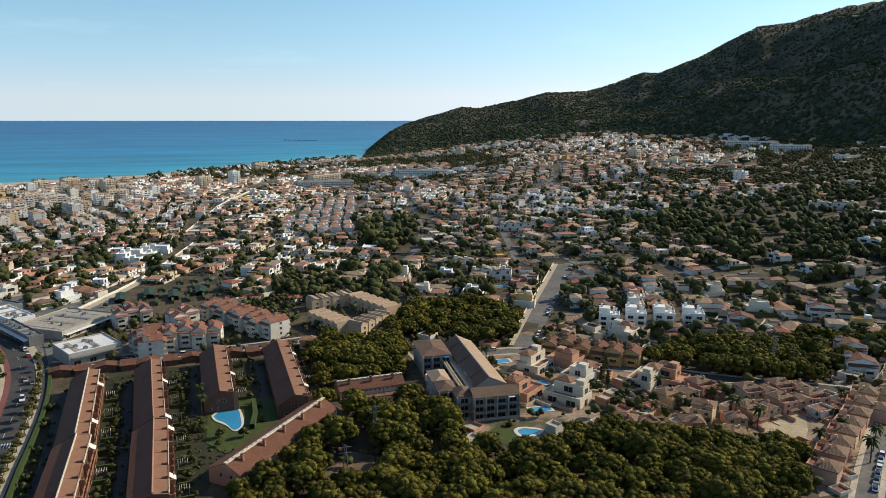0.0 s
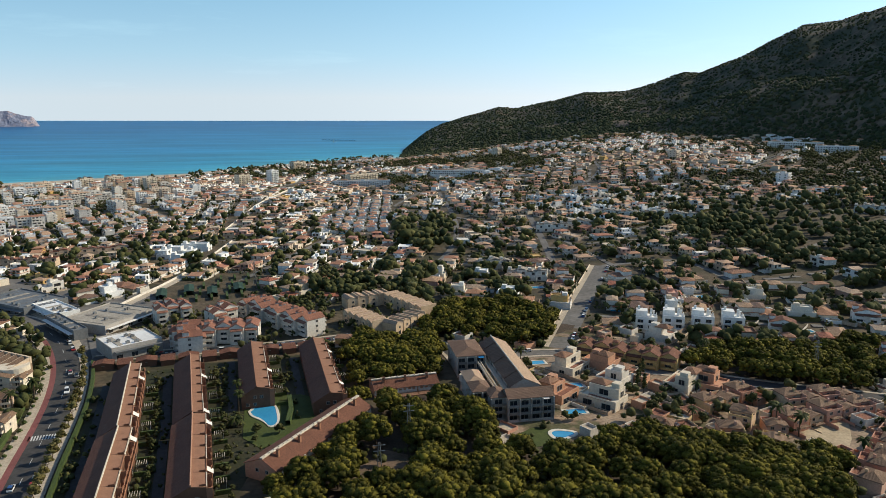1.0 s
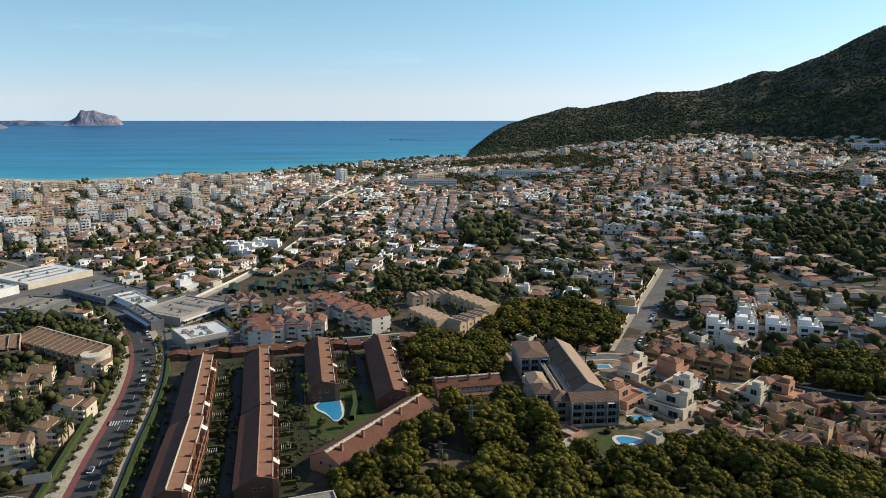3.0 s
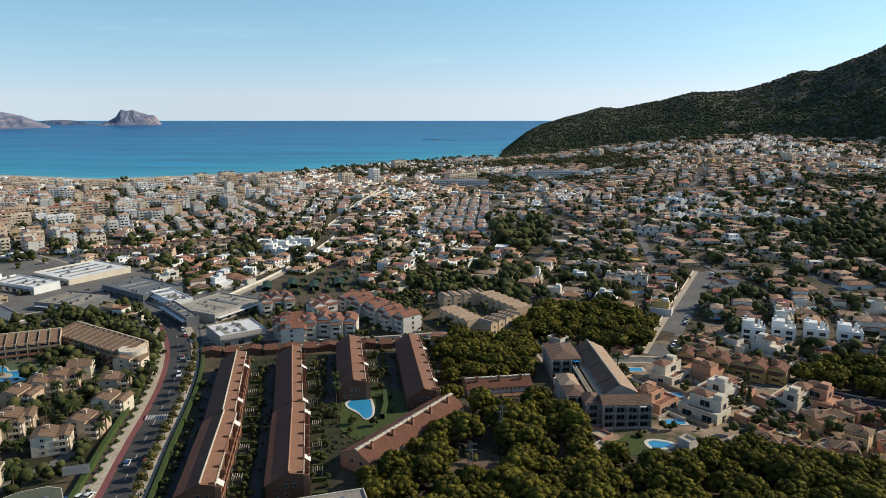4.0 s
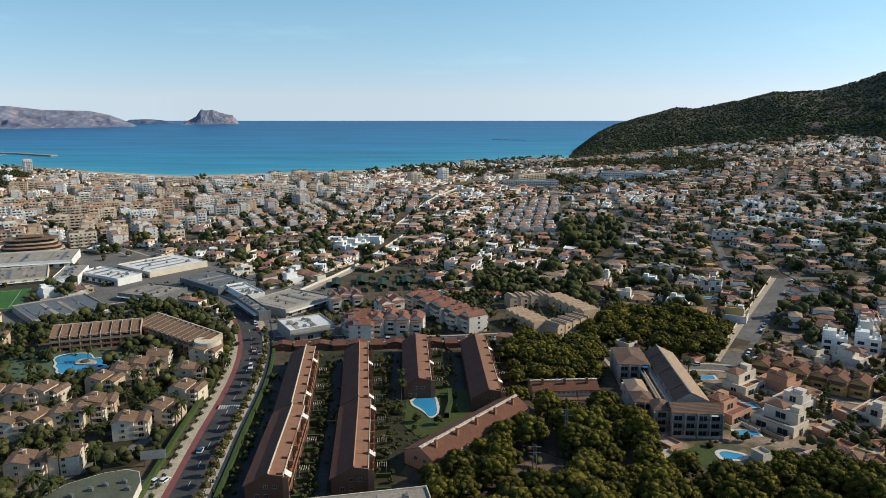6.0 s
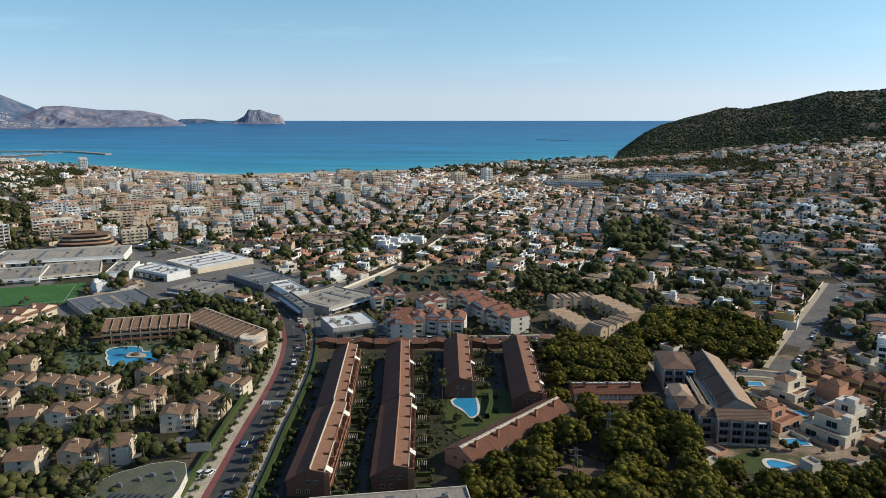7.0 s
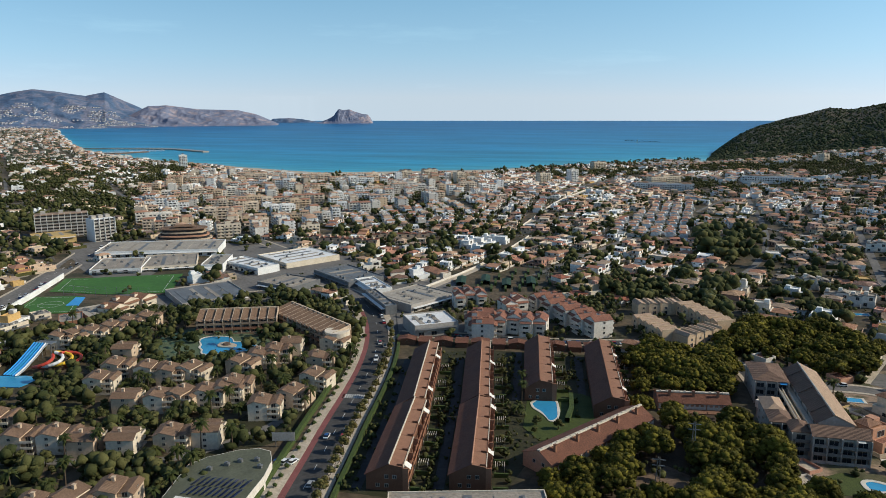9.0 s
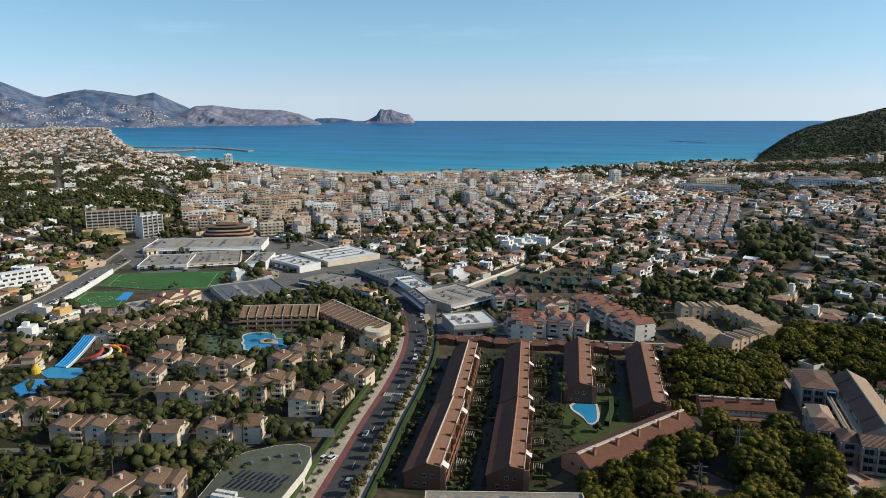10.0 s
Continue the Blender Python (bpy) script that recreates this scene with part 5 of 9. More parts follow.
def villa_model(seed, wall, tile, detail):
    """A spreading low villa: a hipped ground floor, often an upper room under its own roof, a porch and a walled terrace."""
    rng = random.Random(seed)
    w, d = rng.uniform(9, 13.5), rng.uniform(7, 9)
    h, parts = 3.0, []
    g = Geo().box(-w / 2, w / 2, -d / 2, d / 2, -2.5, h)
    parts.append(("roof", Geo().hip(-w / 2, w / 2, -d / 2, d / 2, h, rng.uniform(1.1, 1.5), 0.45).mesh("roof", tile), None))
    sx = rng.choice((-1, 1))
    two = rng.random() < 0.6
    if two:
        a, b = sorted((sx * w / 2, sx * (w / 2 - w * rng.uniform(0.45, 0.7))))
        c, e = -d / 2 + rng.uniform(0, 1.5), d / 2
        parts.append(("upper_storey", Geo().box(a, b, c, e, h, 5.9).mesh("upper_storey", wall), None))
        parts.append(("upper_roof", (Geo().hip(a, b, c, e, 5.9, 1.2, 0.4) if rng.random() < 0.7 else Geo().tray(a - 0.01, b + 0.01, c, e, 5.9, 6.0, 0.7, 0.2)).mesh("upper_roof", tile), None))
        if detail:
            parts.append(("window", WIN["d"], face_at((a + b) / 2, c, 3.3, 0)))
            parts.append(("window", WIN["s"], face_at(b if sx > 0 else a, (c + e) / 2, 3.9, 1 if sx > 0 else 3)))
    x0, x1 = sorted((-sx * w / 2, -sx * (w / 2 + rng.uniform(2.5, 4.5))))
    parts.append(("terrace", Geo().tray(x0, x1, -d / 2, d / 4, -2.5, 0.5 if rng.random() < 0.5 else 2.6, 0.9, 0.2).mesh("terrace", wall), None))
    q = rng.uniform(3, 5)
    porch = Geo().gable(-q / 2, q / 2, -d / 2 - 2.4, -d / 2 + 0.2, 2.5, 0.7, 0.2)
    parts.append(("porch_roof", porch.mesh("porch_roof", tile), None))
    for px in (-q / 2 + 0.2, q / 2 - 0.2) if detail else ():
        parts.append(("porch_post", Geo().box(px - 0.2, px + 0.2, -d / 2 - 2.3, -d / 2 - 1.9, -2, 2.5).mesh("porch_post", wall), None))
    if detail:
        parts.append(("chimney", Geo().box(-sx * 1.6 - 0.35, -sx * 1.6 + 0.35, 0.6, 1.3, h, h + 2.6).mesh("chimney", wall), None))
        for s, k, p in ((0, "d", (-w / 3, -d / 2)), (1, "w", (w / 2, -d / 6)), (2, "w", (w / 5, d / 2)), (3, "s", (-w / 2, d / 6)), (0, "w", (w / 3, -d / 2))):
            parts.append(("window", WIN[k], face_at(p[0], p[1], 0.5, s)))
        parts.append(("door", DOOR, face_at(0, -d / 2, 0.1, 0)))
    return g.mesh("house", wall), parts


def cube_model(seed, wall, detail):
    """A flat-roofed modern villa of stacked boxes with parapets."""
    rng = random.Random(seed)
    w, d = rng.uniform(9, 12.5), rng.uniform(7.5, 9.5)
    parts = []
    a, b = -w / 2 + rng.uniform(0.5, 3), w / 2 - rng.uniform(0.5, 3)
    c, e = -d / 2 + rng.uniform(1.5, 3.5), d / 2 - 0.3
    body = Geo().tray(-w / 2, w / 2, -d / 2, d / 2, -2.5, 3.2, 0.7).mesh("house", wall)
    parts.append(("upper_storey", Geo().tray(a, b, c, e, 3.2, 6.3, 0.6).mesh("upper_storey", wall), None))
    parts.append(("stair_head", Geo().box(b - 3, b - 0.5, e - 3, e - 0.5, 6.3, 8.3).mesh("stair_head", wall), None))
    if detail:
        for i, (x, y, s, z) in enumerate(((-w / 4, -d / 2, 0, 0.2), (w / 4, -d / 2, 0, 0.2), ((a + b) / 2, c, 0, 3.6), (w / 2, 0, 1, 0.2), (b, (c + e) / 2, 1, 3.6), (-w / 2, 0, 3, 0.3))):
            parts.append(("window", WIN["b" if i < 3 else "d"], face_at(x, y, z, s)))
    return body, parts


VILLAS = [villa_model(s, M_PLASTER, M_TILEMIX, True) for s in range(10)]
CUBES = [cube_model(s, M_WHITE, True) for s in range(3)]
SIMPLE = [villa_model(s + 50, M_PLASTER, M_TILEMIX, False) for s in range(12)]
SIMPLE_CUBES = [cube_model(s + 50, M_WHITE if s % 2 else M_PLASTER, False) for s in range(5)]


def flats_model(w, d, floors, wall, near, roofing="flat", tile=None, storey=2.9):
    """A block of flats: walls, balconies with parapets, windows, and its roof."""
    g, parts = Geo(), []
    h = floors * storey + 0.4
    panes, balconies = Geo(), Geo()
    bays = max(1 if near else 2, int(w / (4.6 if near and d > 11.8 else 6)))
    for fl in range(floors):
        z = 0.3 + fl * storey
        for sy in (-1, 1):
            y0, y1 = sorted((sy * d / 2, sy * (d / 2 + 1.4)))
            if near:
                for i in range(bays):
                    x0, x1 = -w / 2 + w * (i + 0.14) / bays, -w / 2 + w * (i + 0.86) / bays
                    key = ("balcony", round(x1 - x0, 1), wall.name)
                    if key not in MODELS:
                        q = (x1 - x0) / 2
                        MODELS[key] = Geo().tray(-q, q, -1.4, 0.0, -0.18, 0.0, 0.95, 0.12).mesh("balcony", wall)
                    parts.append(("balcony", MODELS[key], face_at((x0 + x1) / 2, sy * d / 2, z, 0 if sy < 0 else 2)))
                    parts.append(("window", WIN["b"], face_at((x0 + x1) / 2, sy * d / 2, z, 0 if sy < 0 else 2)))
            else:
                for i in range(bays):
                    x0, x1 = -w / 2 + w * (i + 0.1) / bays, -w / 2 + w * (i + 0.78) / bays
                    balconies.tray(x0, x1, y0, y1, z - 0.18, z, 0.85, 0.12)
        if not near:
            nb = max(3, int(w / 3.4))
            for i in range(nb):
                c, q = -w / 2 + w * (i + 0.5) / nb, (0.75, 1.15, 0.6)[(i + fl) % 3]
                panes.box(c - q, c + q, -d / 2 - 0.04, d / 2 + 0.04, z + (0.05 if i % 3 else 0.9), z + 2.15)
            for c in (-d / 4, d / 5):
                panes.box(-w / 2 - 0.04, w / 2 + 0.04, c - 0.6, c + 0.6, z + 0.9, z + 2.1)

        if near:
            for s, x in ((1, w / 2), (3, -w / 2)):
                parts.append(("window", WIN["s"], face_at(x, 0.4, z + 0.9, s)))
    if not near:
        parts.append(("glazing", panes.mesh("glazing", M_DARKWIN), None))
        parts.append(("balcony_tier", balconies.mesh("balcony_tier", wall), None))
    if roofing == "flat":
        g.tray(-w / 2, w / 2, -d / 2, d / 2, -3, h, 0.9)
        parts.append(("stair_head", Geo().box(-2.5, 2.5, -2, 2.5, h, h + 2.8).mesh("stair_head", wall), None))
        parts.append(("stair_roof", Geo().hip(-2.5, 2.5, -2, 2.5, h + 2.8, 0.9, 0.3).mesh("stair_roof", M_TILETAN), None))
        parts.append(("roof", Geo().box(-w / 2 + 0.25, w / 2 - 0.25, -d / 2 + 0.25, d / 2 - 0.25, h - 0.1, h + 0.06).mesh("roof", tile or M_TILETAN), None))
        if w > 17:
            for sx in (-1, 1):
                xa, xb = sorted((sx * w * 0.28, sx * w * 0.46))
                parts.append(("roof_terrace", Geo().hip(xa, xb, -d * 0.4, d * 0.4, h + 1.6, 1.3, 0.2).mesh("roof_terrace", M_TILETAN), None))
                parts.append(("penthouse", Geo().box(xa, xb, -d * 0.38, d * 0.38, h, h + 1.5).mesh("penthouse", wall), None))
    elif roofing == "eaves":
        g.box(-w / 2, w / 2, -d / 2, d / 2, -3, h)
        parts.append(("roof", Geo().hip(-w / 2, w / 2, -d / 2, d / 2, h, 2.6, 0.6).mesh("roof", tile), None))
        for fl in range(floors):
            z = 0.3 + fl * storey
            parts.append(("glazing", Geo().box(-w / 2 + 0.5, w / 2 - 0.5, -d / 2 - 0.1, -d / 2, z + 0.1, z + 2.3).mesh("glazing", M_GLASS), None))
            parts.append(("slab_edge", Geo().tray(-w / 2 + 0.2, w / 2 - 0.2, -d / 2 - 2.0, -d / 2 - 1.42, z - 0.3, z - 0.1, 0.5, 0.1).mesh("slab_edge", M_HOTEL), None))
    else:
        g.box(-w / 2, w / 2, -d / 2, d / 2, -3, h)
        parts.append(("roof", Geo().gable(-w / 2 + 0.1, w / 2 - 0.1, -d / 2 + 0.3, d / 2 - 0.3, h, 1.9, 0.3).mesh("roof", tile), None))
        g.gable_body(-w / 2 + 0.01, w / 2 - 0.01, -d / 2 + 0.32, d / 2 - 0.32, h - 0.1, h, 1.75)
        for sy in (-1, 1):
            a, b = sorted((sy * d / 2, sy * (d / 2 + 1.7)))
            q = [(-w / 2 + 0.4, sy * d / 2, h - 0.5), (w / 2 - 0.4, sy * d / 2, h - 0.5), (w / 2 - 0.4, sy * (d / 2 + 1.8), h - 1.2), (-w / 2 + 0.4, sy * (d / 2 + 1.8), h - 1.2)]
            parts.append(("awning_roof", Geo().add(q + [(x, y, z - 0.18) for x, y, z in q], [(0, 1, 2, 3), (7, 6, 5, 4), (0, 4, 5, 1), (1, 5, 6, 2), (2, 6, 7, 3), (3, 7, 4, 0)]).mesh("awning_roof", tile), None))
        parts.append(("stair_tower", Geo().box(-w / 2 + 0.4, -w / 2 + 3.0, 0.5, 3.4, h, h + 2.4).mesh("stair_tower", wall), None))
        parts.append(("tower_roof", Geo().hip(-w / 2 + 0.4, -w / 2 + 3.0, 0.5, 3.4, h + 2.4, 0.8, 0.3).mesh("tower_roof", tile), None))
    return g.mesh("block", wall), parts


# ---- brown brick terraces ----
def slab(pts, t):
    """A slab from four corners, t thick downwards."""
    return Geo().add(list(pts) + [(x, y, z - t) for x, y, z in pts], [(0, 1, 2, 3), (7, 6, 5, 4), (0, 4, 5, 1), (1, 5, 6, 2), (2, 6, 7, 3), (3, 7, 4, 0)])


def brick_row(cx, cy, length, turn, left, right, floor=5.4, top=9.2, parapet=None, stubs=True):
    """A terrace: one long steep shaded roof slope up to a parapet, then low terracotta roof decks with stub walls above framed balconies; its length runs along y."""
    L = length / 2
    x0, x1 = -left, right
    xs = right - 1.5
    deck = lambda x: top - 0.15 - 0.16 * x
    prof = [(x0, -2), (xs, -2), (xs, deck(xs)), (0, top), (x0, floor)]
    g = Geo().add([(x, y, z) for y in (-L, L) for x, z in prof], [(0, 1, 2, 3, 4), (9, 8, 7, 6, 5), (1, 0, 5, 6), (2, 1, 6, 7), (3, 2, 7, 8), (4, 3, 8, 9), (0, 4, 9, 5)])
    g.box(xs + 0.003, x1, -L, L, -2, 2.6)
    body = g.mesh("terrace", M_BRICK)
    parts = []
    k = (top - floor) / left
    n = max(3, round(length / 9.5))
    u = length / n
    for i in range(n):
        y0, y1 = -L + i * u, -L + (i + 1) * u
        a, b = (y0 - 0.35 if i == 0 else y0 + 0.03), (y1 + 0.35 if i == n - 1 else y1 - 0.03)
        parts.append(("roof", slab([(x0 - 0.5, a, floor - 0.5 * k + 0.2), (0.05, a, top + 0.2), (0.05, b, top + 0.2), (x0 - 0.5, b, floor - 0.5 * k + 0.2)], 0.18).mesh("roof", M_TILEBROWN), None))
        parts.append(("roof_deck", slab([(0.2, a + 0.05, deck(0) + 0.14), (xs + 0.3, a + 0.05, deck(xs + 0.3) + 0.14), (xs + 0.3, b - 0.05, deck(xs + 0.3) + 0.14), (0.2, b - 0.05, deck(0) + 0.14)], 0.13).mesh("roof_deck", M_DECK), None))
        if stubs:
            stub = Geo().box(xs - 1.9, xs - 0.05, y0 + 0.1, y0 + 0.4, deck(xs) - 0.2, deck(xs) + 0.95).box(xs - 0.35, xs - 0.05, y0 + 0.4, y0 + 1.3, deck(xs) - 0.2, deck(xs) + 0.95)
            parts.append(("stub_wall", stub.mesh("stub_wall", M_BRICK), None))
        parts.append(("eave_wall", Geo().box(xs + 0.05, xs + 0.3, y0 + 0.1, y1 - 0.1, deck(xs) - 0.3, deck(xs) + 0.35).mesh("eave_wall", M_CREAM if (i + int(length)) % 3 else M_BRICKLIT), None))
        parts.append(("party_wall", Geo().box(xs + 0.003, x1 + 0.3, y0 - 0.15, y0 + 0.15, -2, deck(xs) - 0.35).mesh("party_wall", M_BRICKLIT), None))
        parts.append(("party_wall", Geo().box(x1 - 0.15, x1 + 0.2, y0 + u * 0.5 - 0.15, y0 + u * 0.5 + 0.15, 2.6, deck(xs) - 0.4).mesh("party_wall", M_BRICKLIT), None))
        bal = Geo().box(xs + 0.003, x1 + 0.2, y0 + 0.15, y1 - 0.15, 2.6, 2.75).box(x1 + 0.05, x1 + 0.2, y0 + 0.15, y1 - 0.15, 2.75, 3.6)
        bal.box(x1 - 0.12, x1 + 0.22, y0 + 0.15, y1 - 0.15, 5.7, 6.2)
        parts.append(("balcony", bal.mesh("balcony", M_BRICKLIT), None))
        for dz, m in ((0.2, "b"), (2.8, "d"), (5.6, "s")):
            parts.append(("window", WIN[m], face_at(x1 + 0.02 if dz < 1 else xs + 0.02, y0 + u * 0.27, dz, 1)))
        if (i * 7 + int(length)) % 4 == 0:
            parts.append(("awning", slab([(xs + 0.3, y0 + 2, deck(xs) - 0.3), (x1 + 0.7, y0 + 2, 6.7), (x1 + 0.7, y0 + 5, 6.7), (xs + 0.3, y0 + 5, deck(xs) - 0.3)], 0.07).mesh("awning", M_AWNING), None))
    parts.append(("ridge_wall", Geo().box(-0.05, 0.3, -L - 0.3, L + 0.3, top + 0.05, top + 0.62).mesh("ridge_wall", parapet or M_BRICKLIT), None))
    for y, s in ((-L, 0), (L, 2)):
        for x, zz in ((-3.6, 1.2), (-0.8, 1.2), (-0.8, 4.2), (1.8, 4.2)):
            parts.append(("window", WIN["s"], face_at(x, y, zz, s)))
    stamp("terrace", "long brown brick terrace under a dark tiled roof", "terraced houses", body, parts, spot(cx, cy, turn - 90), "brick terraces")
    a = radians(turn)
    for q in np.arange(-L, L + 1, 8):
        take(cx + q * math.cos(a), cy + q * math.sin(a), 7.5)


def gallery_row(cx, cy, length, turn, left, right, floor, top):
    """A terrace with two brown slopes either side of a broad pale ridge, tall chimneys, and a white gallery under its sunny eave."""
    L = length / 2
    g = Geo().gable_body(-left, right, -L, L, -2, floor, top - floor, left / (left + right))
    parts = []
    kl, kr = (top - floor) / left, (top - floor) / right
    n = max(3, round(length / 11))
    u = length / n
    for i in range(n):
        y0, y1 = -L + i * u + (0.02 if i else -0.4), -L + (i + 1) * u - (0.02 if i < n - 1 else -0.4)
        parts.append(("roof", slab([(-left - 0.4, y0, floor - 0.4 * kl + 0.2), (0, y0, top + 0.2), (0, y1, top + 0.2), (-left - 0.4, y1, floor - 0.4 * kl + 0.2)], 0.18).mesh("roof", M_TILEBROWN), None))
        parts.append(("roof", slab([(0.01, y0, top + 0.2), (right + 0.6, y0, floor - 0.6 * kr + 0.2), (right + 0.6, y1, floor - 0.6 * kr + 0.2), (0.01, y1, top + 0.2)], 0.18).mesh("roof", M_TILEBROWN), None))
        c = (y0 + y1) / 2
        zc = top - kr * right * 0.4
        parts.append(("chimney", Geo().box(right * 0.4 - 0.45, right * 0.4 + 0.45, c - 0.45, c + 0.45, zc - 1, zc + 2.4).mesh("chimney", M_BRICKLIT), None, ("chimney_cap", Geo().box(right * 0.4 - 0.55, right * 0.4 + 0.55, c - 0.55, c + 0.55, zc + 2.4, zc + 2.55).mesh("chimney_cap", M_BRICK))))
        parts.append(("gallery_wall", Geo().box(right + 0.02, right + 0.3, y0 + 0.3, y1 - 0.3, floor - 2.5, floor - 1.5).box(right + 0.02, right + 0.3, y0 + 0.3, y1 - 0.3, floor - 0.55, floor - 0.1).mesh("gallery_wall", M_OFFWHITE), None))
        for q in range(5):
            yy = y0 + 0.7 + (y1 - y0 - 1.4) * q / 4
            parts.append(("gallery_post", Geo().box(right + 0.04, right + 0.28, yy - 0.35, yy + 0.35, floor - 1.5, floor - 0.55).mesh("gallery_post", M_OFFWHITE), None))
        parts.append(("porch_roof", slab([(right + 0.3, y0 + 0.1, floor - 2.5), (right + 2.6, y0 + 0.1, floor - 3.2), (right + 2.6, y1 - 0.1, floor - 3.2), (right + 0.3, y1 - 0.1, floor - 2.5)], 0.15).mesh("porch_roof", M_TILETERRA), None))
    for q in range(int(length / 2.4)):
        parts.append(("ridge_block", Geo().box(0.15, 0.6, -L + 1 + q * 2.4, -L + 1.5 + q * 2.4, top + 0.5, top + 0.8).mesh("ridge_block", M_CREAM), None))
    parts.append(("ridge_wall", Geo().box(-0.3, 0.75, -L - 0.4, L + 0.4, top + 0.02, top + 0.5).mesh("ridge_wall", M_CREAM), None))
    parts.append(("window", WIN["s"], face_at(-2, -L, 3.0, 0)))
    parts.append(("window", WIN["s"], face_at(2, -L, 3.0, 0)))
    stamp("terrace", "brown brick terrace with a pale ridge and a white gallery", "terraced houses", g.mesh("terrace", M_SALMON), parts, spot(cx, cy, turn - 90), "brick terraces")
    a = radians(turn)
    for q in np.arange(-L, L + 1, 8):
        take(cx + q * math.cos(a), cy + q * math.sin(a), 7.5)


for i, row in enumerate(BRICK_ROWS):
    brick_row(*row, parapet=M_CREAM if i < 2 else M_SALMON if i < 4 else None)
gallery_row(*BRICK_DIAGONAL[0], 5.0, 8.0)
gallery_row(*BRICK_SMALL[0], 3.6, 6.0)
PERGOLA_SLAT = Geo().box(-1.6, 1.6, -0.05, 0.05, 0, 0.15).mesh("slat", M_COPING)
PERGOLA_POST = Geo().box(-0.06, 0.06, -0.06, 0.06, -0.5, 2.3).mesh("post", M_COPING)
for cx, cy, length, turn, left, right in BRICK_ROWS:
    a = radians(turn)
    ca, sa = math.cos(a), math.sin(a)
    px, py = -sa, ca
    L = length / 2
    # lane on the left of each row, small walled gardens and hedges on the right
    lane = [(cx - ca * L + px * (left + 3.4), cy - sa * L + py * (left + 3.4)), (cx + ca * L + px * (left + 3.4), cy + sa * L + py * (left + 3.4))]
    tagged(new("lane", strip(lane, -1.7, 1.7, 0.14).mesh("lane", M_ASPHALT)), "shaded grey lane between the terraces", "lane", kind="structure")
    n = max(3, round(length / 9.5))
    for i in range(n):
        k = -L + length * (i + 0.05) / n
        o = right + 0.6
        gx, gy = cx + ca * k - px * (o + 2.6), cy + sa * k - py * (o + 2.6)
        hedge = Geo().box(-0.35, 0.35, -2.4, 2.4, -0.5, 1.5)
        tagged(stamp("hedge", "clipped dark green hedge between small gardens", "hedge", hedge.mesh("hedge", M_HEDGE), [], spot(gx, gy, turn + 90 + 90), "garden hedges"))
        if i % 2:
            k2 = k + length / n * 0.5
            perg = thing("pergola", "pale timber garden pergola", "pergola", spot(cx + ca * k2 - px * (o + 2.2), cy + sa * k2 - py * (o + 2.2), turn), "garden pergolas")
            for q in range(5):
                part("slat", PERGOLA_SLAT, None, perg, at=pose(0, -1.45 + q * 0.75, 2.3))
            for qx in (-1.5, 1.5):
                for qy in (-1.44, 1.46):
                    part("post", PERGOLA_POST, None, perg, at=pose(qx, qy, 0))

# ---- flats with red roofs ----
def ridged_block(name, label, cx, cy, length, turn, depth, floors, wall, tile, steps, group, roof_rise=2.2, near=True):
    """Terraced flats in staggered bays, each with its own hipped roof."""
    n = max(1, round(length / steps))
    u = length / n
    a = radians(turn)
    for i in range(n):
        k = -length / 2 + u * (i + 0.5)
        j = (1.3 if i % 2 else -1.3)
        x, y = cx + math.cos(a) * k - math.sin(a) * j, cy + math.sin(a) * k + math.cos(a) * j
        key = (name, round(u, 1), depth, floors)
        if key not in MODELS:
            MODELS[key] = flats_model(u - 0.02, depth, floors, wall, near, "hip", tile, 2.7)
        stamp(name, label, "block of flats", *MODELS[key], spot(x, y, turn, (0.0, 0.9, 0.4)[i % 3]), group)
        take(x, y, max(u, depth) * 0.6)


for cx, cy, L, turn in RED_ROOFED:
    ridged_block("apartment_block", "white three-storey flats with red hipped tile roofs", cx, cy, L, turn, 11.5, 3, M_OFFWHITE, M_TILERED, 7.5, "red-roofed flats")
for cx, cy, L, turn in CRESCENT:
    n = max(3, round(L / 6.5))
    g, parts = Geo(), []
    g.box(-L / 2, L / 2, -5, 5, -2, 6.0)
    for i in range(n):
        x0, x1 = -L / 2 + L * i / n, -L / 2 + L * (i + 1) / n
        parts.append(("gable", Geo().gable_body(x0 + 0.05, x1 - 0.05, -5, 5, 5.9, 6.1, 1.4, 0.25).mesh("gable", M_GOLDW), None))
        parts.append(("roof", Geo().gable(x0, x1 - 0.1, -5, 5, 6.1, 1.4, 0.15, 0, 0.25).mesh("roof", M_TILEPALE), None))
        parts.append(("party_wall", Geo().box(x1 - 0.2, x1 + 0.2, -5.3, 5.3, -1, 7.6).mesh("party_wall", M_GOLDW), None))
        for s, y in ((0, -5), (2, 5)):
            parts.append(("window", WIN["d"], face_at((x0 + x1) / 2, y, 0.3, s)))
            parts.append(("window", WIN["s"], face_at((x0 + x1) / 2, y, 3.6, s)))
    stamp("terrace", "curved row of golden townhouses with stepped pale roofs", "terraced houses", g.mesh("terrace", M_GOLDW), parts, spot(cx, cy, turn), "golden townhouses")
    for k in np.arange(-L / 2, L / 2 + 1, 8):
        take(cx + k * math.cos(radians(turn)), cy + k * math.sin(radians(turn)), 8)

